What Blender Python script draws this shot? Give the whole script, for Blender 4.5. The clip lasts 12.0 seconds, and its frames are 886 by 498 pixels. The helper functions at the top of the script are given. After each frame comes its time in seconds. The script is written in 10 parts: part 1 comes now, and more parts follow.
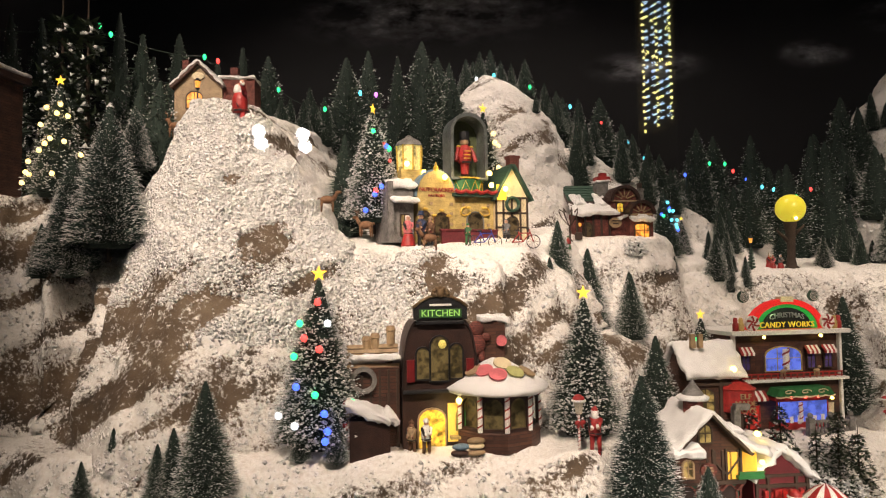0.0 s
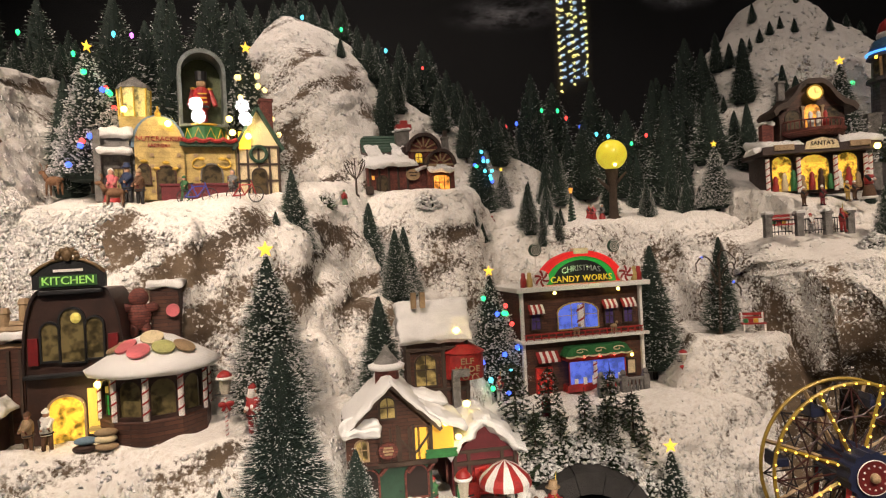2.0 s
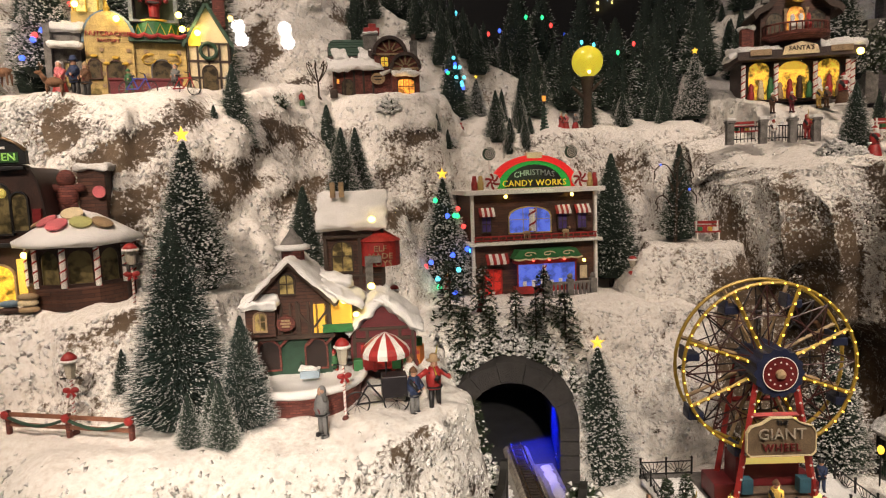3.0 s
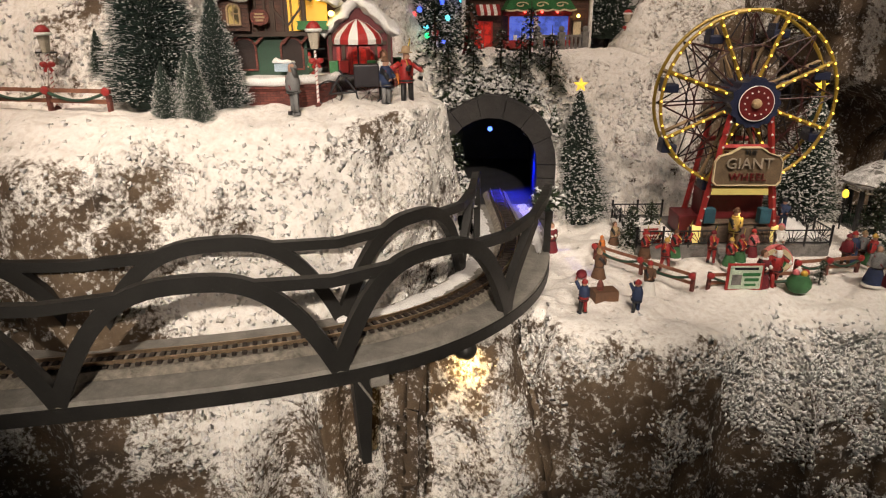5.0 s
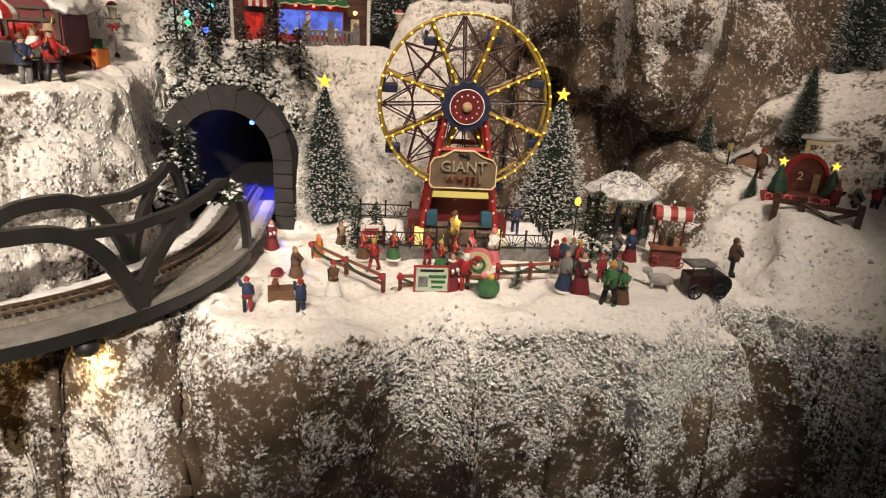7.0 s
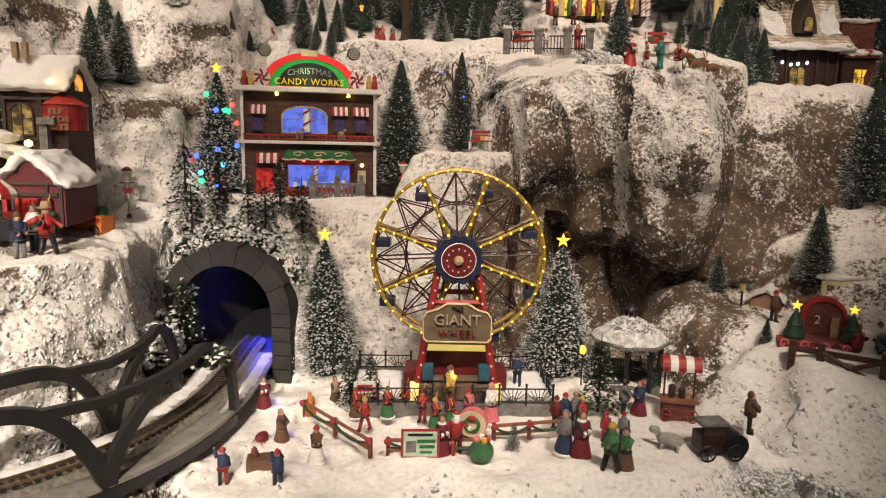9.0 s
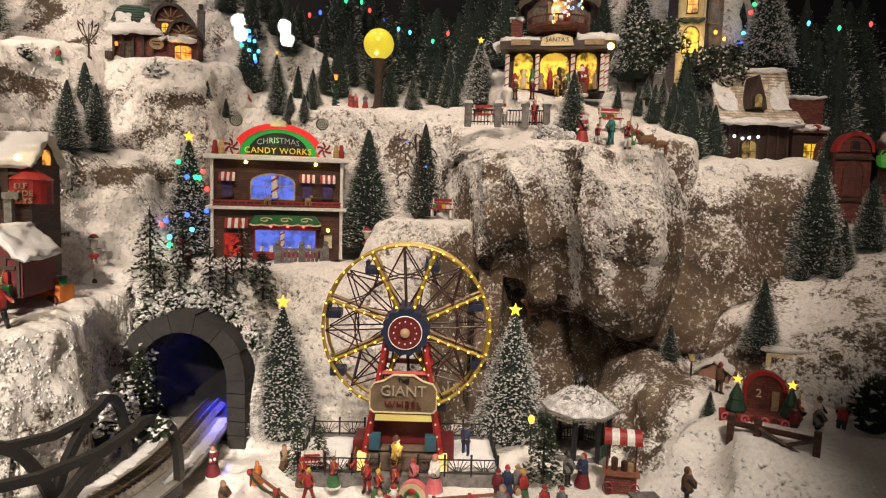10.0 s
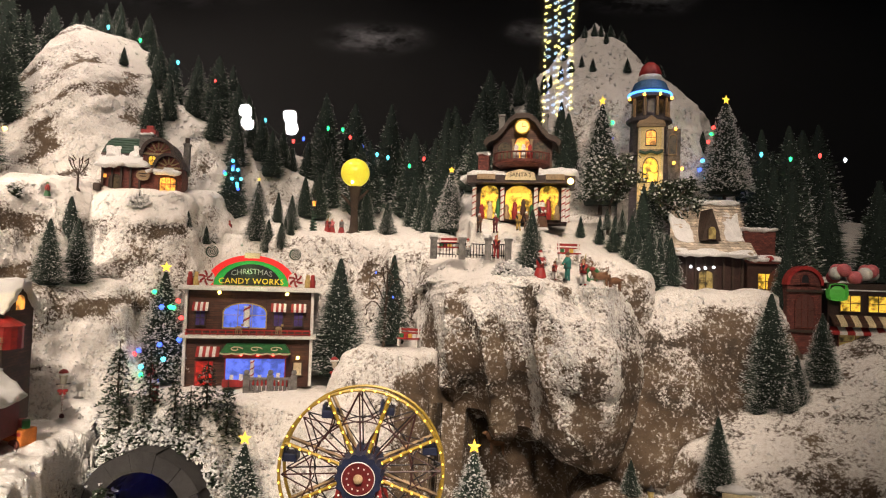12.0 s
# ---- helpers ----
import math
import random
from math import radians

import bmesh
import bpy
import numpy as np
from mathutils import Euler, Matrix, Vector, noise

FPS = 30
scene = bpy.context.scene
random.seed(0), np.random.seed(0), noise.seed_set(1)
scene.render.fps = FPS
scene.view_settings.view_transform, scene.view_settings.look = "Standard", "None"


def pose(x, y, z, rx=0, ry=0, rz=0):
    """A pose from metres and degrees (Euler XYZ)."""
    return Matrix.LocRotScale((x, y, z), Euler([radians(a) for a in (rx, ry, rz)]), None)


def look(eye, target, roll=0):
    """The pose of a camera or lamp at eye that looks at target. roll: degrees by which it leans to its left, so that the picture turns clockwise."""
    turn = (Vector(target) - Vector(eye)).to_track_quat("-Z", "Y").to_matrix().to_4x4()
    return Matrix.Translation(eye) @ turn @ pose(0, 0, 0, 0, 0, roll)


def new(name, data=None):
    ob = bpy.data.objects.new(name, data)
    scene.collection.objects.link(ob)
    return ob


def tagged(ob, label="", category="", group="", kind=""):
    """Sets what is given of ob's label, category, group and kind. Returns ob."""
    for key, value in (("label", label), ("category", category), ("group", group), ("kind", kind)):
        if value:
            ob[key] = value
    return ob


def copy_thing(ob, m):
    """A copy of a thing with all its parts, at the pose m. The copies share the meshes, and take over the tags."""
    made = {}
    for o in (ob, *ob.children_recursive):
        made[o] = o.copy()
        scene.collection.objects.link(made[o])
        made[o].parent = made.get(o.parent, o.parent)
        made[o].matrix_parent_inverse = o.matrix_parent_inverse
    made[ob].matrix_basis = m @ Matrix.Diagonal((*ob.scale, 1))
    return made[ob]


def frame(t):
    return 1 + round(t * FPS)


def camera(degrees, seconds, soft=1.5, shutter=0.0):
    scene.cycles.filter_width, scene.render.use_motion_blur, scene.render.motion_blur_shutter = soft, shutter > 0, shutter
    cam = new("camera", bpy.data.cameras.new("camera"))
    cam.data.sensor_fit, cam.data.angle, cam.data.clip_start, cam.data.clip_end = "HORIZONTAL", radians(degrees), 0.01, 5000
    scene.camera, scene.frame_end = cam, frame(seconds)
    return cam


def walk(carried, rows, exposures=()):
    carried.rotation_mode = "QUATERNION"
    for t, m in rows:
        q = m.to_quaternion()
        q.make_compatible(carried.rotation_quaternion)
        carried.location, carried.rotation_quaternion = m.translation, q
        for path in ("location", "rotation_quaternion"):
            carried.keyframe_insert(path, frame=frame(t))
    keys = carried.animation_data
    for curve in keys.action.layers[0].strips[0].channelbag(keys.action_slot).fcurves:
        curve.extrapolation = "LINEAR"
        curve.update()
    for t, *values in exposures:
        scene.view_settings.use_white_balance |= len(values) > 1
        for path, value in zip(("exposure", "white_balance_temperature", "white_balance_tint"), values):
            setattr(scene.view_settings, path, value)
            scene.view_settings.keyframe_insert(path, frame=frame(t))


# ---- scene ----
# The camera and its way
cam = camera(68.7, 12.0, 1.1)
PATH = [
    (0, (0.122, 0.032, 1.552), (-0.046, 2.022, 1.647), -0.8),
    (0.5, (0.227, 0.051, 1.545), (0.164, 2.049, 1.616), 1.1),
    (1, (0.321, 0.094, 1.547), (0.357, 2.093, 1.6), 0.8),
    (1.5, (0.392, 0.174, 1.539), (0.406, 2.172, 1.61), -1.5),
    (2, (0.472, 0.196, 1.521), (0.444, 2.196, 1.518), -3.0),
    (2.5, (0.581, 0.187, 1.491), (0.45, 2.178, 1.346), -1.3),
    (2.7, (0.611, 0.178, 1.479), (0.443, 2.163, 1.306), -1.9),
    (4.3, (0.675, 0.185, 1.358), (0.519, 2.109, 0.835), -2.8),
    (4.5, (0.671, 0.17, 1.332), (0.421, 2.066, 0.746), -4.2),
    (5, (0.683, 0.132, 1.304), (0.493, 2.001, 0.618), -0.4),
    (5.5, (0.733, 0.162, 1.278), (0.629, 1.984, 0.461), 0.2),
    (6, (0.798, 0.207, 1.268), (0.791, 2.083, 0.575), 3.3),
    (6.5, (0.896, 0.195, 1.278), (0.702, 2.06, 0.583), 0.3),
    (7, (0.993, 0.167, 1.298), (1.003, 2.05, 0.626), 3.4),
    (7.2, (1.02, 0.16, 1.31), (1.0, 2.065, 0.702), 3.9),
    (8.8, (1.055, 0.192, 1.334), (0.932, 2.161, 1.002), 1.0),
    (9, (1.056, 0.2, 1.341), (0.923, 2.17, 1.02), 1.2),
    (9.5, (1.064, 0.213, 1.356), (0.909, 2.195, 1.139), 1.4),
    (10, (1.131, 0.18, 1.389), (0.992, 2.166, 1.2), 1.8),
    (10.5, (1.18, 0.153, 1.43), (0.931, 2.132, 1.272), -0.3),
    (11, (1.187, 0.149, 1.451), (0.955, 2.134, 1.381), 0.6),
    (11.5, (1.184, 0.15, 1.47), (0.936, 2.134, 1.469), 0.8),
    (12, (1.198, 0.146, 1.485), (1.05, 2.14, 1.551), 1.9),
]
walk(cam, [(t, look(eye, target, roll)) for t, eye, target, roll in PATH], [(0.0, -0.12), (2.5, -0.24), (5.0, -0.40), (6.0, -0.18), (7.0, 0.05), (9.5, 0.0), (12.0, 0.26)])

# World: a dim shop interior; the light comes from unseen spots added above the scene
world = bpy.data.worlds.new("dim_room")
scene.world = world
world.use_nodes = True
world.node_tree.nodes["Background"].inputs[0].default_value = (0.55, 0.6, 0.75, 1)
world.node_tree.nodes["Background"].inputs[1].default_value = 0.006


def ceiling_spot(x, y, z, tx, ty, tz, watts, angle, colour=(1.0, 0.81, 0.655), size=0.05):
    data = bpy.data.lights.new("ceiling_spot", "SPOT")
    data.energy, data.color, data.spot_size, data.spot_blend, data.shadow_soft_size = watts, colour, radians(angle), 0.7, size
    ob = new("ceiling_spot", data)
    ob.matrix_world = look((x, y, z), (tx, ty, tz))


# added spots before the pane, each aimed where more brightness was wanted
ceiling_spot(-0.45, -0.25, 2.80, -0.24, 1.26, 1.88, 104, 42)
ceiling_spot(-0.80, -0.25, 2.80, -0.66, 1.22, 1.84, 80, 24)
ceiling_spot(0.00, -0.25, 2.80, -0.05, 1.03, 1.47, 150, 40)
ceiling_spot(0.62, -0.25, 2.80, 0.54, 1.15, 1.36, 66, 47)
ceiling_spot(1.36, -0.25, 2.80, 1.20, 1.42, 1.50, 125, 36)
ceiling_spot(1.68, -0.25, 2.80, 1.60, 1.58, 1.56, 62, 36)
ceiling_spot(0.95, -1.75, 2.45, 0.51, 0.84, 1.04, 500, 16, (1.0, 0.86, 0.72))
ceiling_spot(0.95, -0.25, 2.80, 0.90, 1.04, 1.00, 80, 18, (1.0, 0.86, 0.72))
ceiling_spot(1.62, -0.25, 2.80, 1.20, 1.03, 1.02, 160, 21, (1.0, 0.86, 0.72))
# a second unseen row, added over the wood, lights the tree tops and the painted sky
for sx in (-0.6, 0.3, 1.2, 2.0):
    ceiling_spot(sx, 1.55, 2.9, sx, 2.15, 1.8, 34 if sx < 1 else 8, 105, (1.0, 0.82, 0.70))

# ---- materials ----
MATS = {}


def nodes_of(name):
    m = bpy.data.materials.new(name)
    m.use_nodes = True
    nt = m.node_tree
    return m, nt, nt.nodes["Principled BSDF"]


def link(nt, a, b):
    nt.links.new(a, b)


def noise_node(nt, scale, detail=4, rough=0.6):
    n = nt.nodes.new("ShaderNodeTexNoise")
    n.inputs["Scale"].default_value, n.inputs["Detail"].default_value, n.inputs["Roughness"].default_value = scale, detail, rough
    return n


def coords(nt):
    return nt.nodes.new("ShaderNodeTexCoord").outputs["Object"]


def ramp(nt, fac, stops):
    r = nt.nodes.new("ShaderNodeValToRGB")
    el = r.color_ramp.elements
    while len(el) < len(stops):
        el.new(0.5)
    for e, (p, c) in zip(el, stops):
        e.position, e.color = p, (*c, 1)
    link(nt, fac, r.inputs[0])
    return r.outputs[0]


def paint(name, col, rough=0.55, metal=0.0, var=0.25, scale=60.0, bump=0.15, emit=0.0, ecol=None, fine=None):
    """A painted or cast surface: two scales of colour variation and fine relief."""
    if name in MATS:
        return MATS[name]
    m, nt, b = nodes_of(name)
    co = coords(nt)
    big, small = noise_node(nt, scale), noise_node(nt, (fine or scale * 7), 3)
    link(nt, co, big.inputs["Vector"]), link(nt, co, small.inputs["Vector"])
    lo, hi = [c * (1 - var) for c in col], [min(1, c * (1 + var)) for c in col]
    c1 = ramp(nt, big.outputs["Fac"], [(0.32, lo), (0.68, hi)])
    mix = nt.nodes.new("ShaderNodeMix")
    mix.data_type, mix.blend_type = "RGBA", "MULTIPLY"
    mix.inputs["Factor"].default_value = min(1.0, var * 1.6)
    link(nt, c1, mix.inputs["A"])
    link(nt, ramp(nt, small.outputs["Fac"], [(0.3, (0.55, 0.53, 0.5)), (0.62, (1, 1, 1))]), mix.inputs["B"])
    link(nt, mix.outputs["Result"], b.inputs["Base Color"])
    b.inputs["Roughness"].default_value, b.inputs["Metallic"].default_value = rough, metal
    if bump:
        bn = nt.nodes.new("ShaderNodeBump")
        bn.inputs["Strength"].default_value, bn.inputs["Distance"].default_value = bump, 0.002
        link(nt, small.outputs["Fac"], bn.inputs["Height"])
        link(nt, bn.outputs["Normal"], b.inputs["Normal"])
    if emit:
        b.inputs["Emission Color"].default_value = (*(ecol or col), 1)
        b.inputs["Emission Strength"].default_value = emit
    MATS[name] = m
    return m


def glow(name, col, strength):
    """A lit bulb, LED or backlit pane; on a wall the glow stands in for lamplight."""
    if name in MATS:
        return MATS[name]
    m, nt, b = nodes_of(name)
    b.inputs["Base Color"].default_value = (*col, 1)
    b.inputs["Emission Color"].default_value = (*col, 1)
    b.inputs["Emission Strength"].default_value = strength
    MATS[name] = m
    return m


def snow_cloth(name="snow_cloth", tint=0.66):
    """Flocked snow blanket: white crumbs thin out on steep cloth, where brown shows through."""
    m, nt, b = nodes_of(name)
    co = coords(nt)
    clump, crumb, stain = noise_node(nt, 48, 6, 0.72), noise_node(nt, 170, 4, 0.7), noise_node(nt, 16, 6, 0.7)
    for n in (clump, crumb, stain):
        link(nt, co, n.inputs["Vector"])
    flock = nt.nodes.new("ShaderNodeAttribute")
    flock.attribute_name = "flock"

    def op(kind, a, c):
        n = nt.nodes.new("ShaderNodeMath")
        n.operation = kind
        for i, v in enumerate((a, c)):
            if isinstance(v, (int, float)):
                n.inputs[i].default_value = v
            else:
                link(nt, v, n.inputs[i])
        return n.outputs[0]

    # beds of rock slant through the bank; snow lies on gentle slopes and clings in crumbs to steep ones
    mp = nt.nodes.new("ShaderNodeMapping")
    mp.inputs["Rotation"].default_value, mp.inputs["Scale"].default_value = (0.25, 0.6, 0), (4.5, 4.5, 15)
    link(nt, co, mp.inputs["Vector"])
    bed = noise_node(nt, 1.0, 5, 0.6)
    link(nt, mp.outputs[0], bed.inputs["Vector"])
    s = op("ADD", flock.outputs["Fac"], op("MULTIPLY", op("SUBTRACT", crumb.outputs["Fac"], 0.5), 2.6))
    s = op("ADD", s, op("MULTIPLY", op("SUBTRACT", clump.outputs["Fac"], 0.5), 2.2))
    cover = ramp(nt, s, [(0.27, (0, 0, 0)), (0.78, (1, 1, 1))])
    earth = op("ADD", op("MULTIPLY", stain.outputs["Fac"], 0.4), op("MULTIPLY", bed.outputs["Fac"], 0.6))
    cloth = ramp(nt, earth, [(p, [v * tint for v in c]) for p, c in ((0.36, (0.032, 0.025, 0.018)), (0.50, (0.140, 0.095, 0.058)), (0.66, (0.29, 0.21, 0.135)))])
    white = ramp(nt, crumb.outputs["Fac"], [(0.25, (0.60, 0.53, 0.46)), (0.55, (0.88, 0.85, 0.81))])
    mix = nt.nodes.new("ShaderNodeMix")
    mix.data_type = "RGBA"
    link(nt, cover, mix.inputs["Factor"]), link(nt, cloth, mix.inputs["A"]), link(nt, white, mix.inputs["B"])
    link(nt, mix.outputs["Result"], b.inputs["Base Color"])
    b.inputs["Roughness"].default_value = 0.85
    bn = nt.nodes.new("ShaderNodeBump")
    bn.inputs["Strength"].default_value, bn.inputs["Distance"].default_value = 0.38, 0.005
    link(nt, op("ADD", op("MULTIPLY", crumb.outputs["Fac"], 0.6), op("ADD", clump.outputs["Fac"], op("MULTIPLY", cover, 0.35))), bn.inputs["Height"])
    link(nt, bn.outputs["Normal"], b.inputs["Normal"])
    MATS[name] = m
    return m



def coursed(name, col, bw, bh, rough=0.75, mortar=0.35, depth=0.6, var=0.3):
    """A wall of small bricks, boards or blocks: tinted courses with sunk joints."""
    m, nt, b = nodes_of(name)
    co = coords(nt)
    sep, com = nt.nodes.new("ShaderNodeSeparateXYZ"), nt.nodes.new("ShaderNodeCombineXYZ")
    ad = nt.nodes.new("ShaderNodeMath")
    link(nt, co, sep.inputs[0])
    link(nt, sep.outputs["X"], ad.inputs[0]), link(nt, sep.outputs["Y"], ad.inputs[1])
    link(nt, ad.outputs[0], com.inputs[0]), link(nt, sep.outputs["Z"], com.inputs[1])
    br = nt.nodes.new("ShaderNodeTexBrick")
    br.inputs["Scale"].default_value = 1.0
    br.inputs["Brick Width"].default_value, br.inputs["Row Height"].default_value = bw, bh
    br.inputs["Mortar Size"].default_value, br.inputs["Mortar Smooth"].default_value = bh * 0.09, 0.3
    br.inputs["Color1"].default_value = (*[c * (1 - var) for c in col], 1)
    br.inputs["Color2"].default_value = (*[c * (1 + var) for c in col], 1)
    br.inputs["Mortar"].default_value = (*[c * mortar for c in col], 1)
    link(nt, com.outputs[0], br.inputs["Vector"])
    grime = noise_node(nt, 55, 5)
    link(nt, co, grime.inputs["Vector"])
    mix = nt.nodes.new("ShaderNodeMix")
    mix.data_type, mix.blend_type = "RGBA", "MULTIPLY"
    mix.inputs["Factor"].default_value = 0.8
    link(nt, br.outputs["Color"], mix.inputs["A"])
    link(nt, ramp(nt, grime.outputs["Fac"], [(0.3, (0.42, 0.40, 0.38)), (0.6, (1.05, 1.02, 1.0))]), mix.inputs["B"])
    link(nt, mix.outputs["Result"], b.inputs["Base Color"])
    b.inputs["Roughness"].default_value = rough
    bn = nt.nodes.new("ShaderNodeBump")
    bn.invert = True
    bn.inputs["Strength"].default_value, bn.inputs["Distance"].default_value = depth, 0.0012
    link(nt, br.outputs["Fac"], bn.inputs["Height"]), link(nt, bn.outputs["Normal"], b.inputs["Normal"])
    MATS[name] = m
    return m
# ---- the snow landscape: terraces that fall off in cliffs ----
def hash3(i, j, k):
    n = (i * 374761393 + j * 668265263 + k * 1274126177) & 0x7FFFFFFF
    n = ((n ^ (n >> 13)) * 1103515245) & 0x7FFFFFFF
    return ((n ^ (n >> 16)) & 0xFFFF) / 65535.0


def vnoise(x, y, z=0.0, freq=1.0):
    """Smooth value noise from 0 to 1."""
    x, y, z = np.broadcast_arrays(np.asarray(x, float) * freq + 100, np.asarray(y, float) * freq + 100, np.asarray(z, float) * freq + 100)
    i, j, k = (np.floor(a).astype(np.int64) for a in (x, y, z))
    u, v, w = x - i, y - j, z - k
    u, v, w = (a * a * (3 - 2 * a) for a in (u, v, w))
    out = 0
    for a in (0, 1):
        for b in (0, 1):
            for c in (0, 1):
                out = out + hash3(i + a, j + b, k + c) * (u if a else 1 - u) * (v if b else 1 - v) * (w if c else 1 - w)
    return out


def poly_dist(X, Y, pts):
    """Signed distance to a polygon, negative inside."""
    best, inside = np.full(X.shape, 9.0), np.zeros(X.shape, bool)
    for (ax, ay), (bx, by) in zip(pts, pts[1:] + pts[:1]):
        ex, ey = bx - ax, by - ay
        t = np.clip(((X - ax) * ex + (Y - ay) * ey) / (ex * ex + ey * ey), 0, 1)
        best = np.minimum(best, np.hypot(X - ax - t * ex, Y - ay - t * ey))
        if ey:
            cross = (ay > Y) != (by > Y)
            inside ^= cross & (X < ax + (Y - ay) * ex / ey)
    return np.where(inside, -best, best)


# the railway's line in plan
WAY = [(-0.60, 0.56), (-0.30, 0.555), (0.0, 0.56), (0.20, 0.583), (0.30, 0.612), (0.415, 0.645), (0.52, 0.688), (0.60, 0.742), (0.66, 0.825), (0.688, 0.91), (0.693, 1.02), (0.68, 1.12), (0.665, 1.22), (0.650, 1.40), (0.640, 1.55)]

# footprint, top height at a point, slopes of the top in x and y, drop, width of the cliff
TERRACES = [
    ("wheel", [(0.56, 0.84), (0.66, 0.80), (0.74, 0.815), (0.80, 0.805), (0.95, 0.83), (1.05, 0.87), (1.14, 0.90), (1.25, 0.87), (1.33, 0.89), (1.40, 0.96), (1.5, 0.97), (2.4, 0.9), (2.4, 2.6), (0.58, 2.6)], 0.965, 0, 0, 1.2, 0.17),
    ("skating", [(1.49, 1.03), (1.62, 0.98), (2.4, 0.95), (2.4, 2.6), (1.40, 2.6), (1.42, 1.34), (1.45, 1.15)], 1.045, 0, 0.15, 0.10, 0.10),
    ("right_slope", [(1.60, 1.25), (1.75, 1.2), (2.4, 1.15), (2.4, 2.6), (1.55, 2.6), (1.55, 1.45)], 1.13, 0.45, 0.45, 0.25, 0.14),
    ("song", [(-0.9, 0.76), (0.30, 0.79), (0.42, 0.825), (0.54, 0.845), (0.585, 0.90), (0.585, 0.96), (0.565, 1.04), (0.535, 1.11), (0.52, 1.2), (0.52, 2.6), (-0.9, 2.6)], 1.205, 0, 0, 1.3, 0.175),
    ("kitchen", [(-0.9, 0.86), (-0.1, 0.855), (0.12, 0.865), (0.22, 0.885), (0.29, 0.95), (0.31, 1.08), (0.28, 1.2), (0.28, 2.6), (-0.9, 2.6)], 1.325, 0, 0, 0.13, 0.06),
    ("candy", [(0.35, 1.24), (0.58, 1.215), (0.72, 1.225), (0.77, 1.31), (0.90, 1.35), (1.0, 1.38), (1.06, 1.6), (1.0, 2.6), (0.30, 2.6)], 1.235, 0, 0, 0.30, 0.11),
    ("ledge", [(0.93, 1.43), (1.05, 1.41), (1.12, 1.45), (1.12, 2.6), (0.93, 2.6)], 1.33, 0, 0, 0.10, 0.06),
    ("bank", [(0.15, 1.20), (0.30, 1.22), (0.37, 1.30), (0.43, 1.38), (0.45, 1.70), (0.15, 1.70)], 1.44, 0, 0, 0.25, 0.13),
    ("factory", [(-0.9, 1.14), (-0.05, 1.10), (0.10, 1.11), (0.17, 1.14), (0.20, 1.24), (0.22, 1.42), (0.27, 1.55), (0.27, 2.6), (-0.9, 2.6)], 1.60, 0, 0.16, 0.40, 0.18),
    ("cottage", [(0.24, 1.55), (0.40, 1.52), (0.50, 1.55), (0.53, 1.70), (0.50, 2.6), (0.1, 2.6)], 1.645, 0, 0.1, 0.50, 0.14),
    ("shelf", [(0.45, 1.66), (0.60, 1.635), (0.78, 1.65), (0.95, 1.66), (1.05, 1.62), (1.10, 1.60), (1.2, 2.6), (0.45, 2.6)], 1.555, 0, 0.15, 0.45, 0.10),
    ("santa", [(1.14, 1.60), (1.15, 1.51), (1.22, 1.50), (1.42, 1.48), (1.50, 1.45), (1.54, 1.60), (1.58, 2.6), (1.13, 2.6)], 1.585, -0.22, 0.30, 0.60, 0.06),
    ("house", [(1.48, 1.50), (1.53, 1.45), (1.71, 1.455), (1.755, 1.48), (1.79, 1.54), (1.82, 1.61), (2.4, 1.62), (2.4, 2.6), (1.45, 2.6)], 1.455, 0, 0.10, 0.45, 0.12),
]


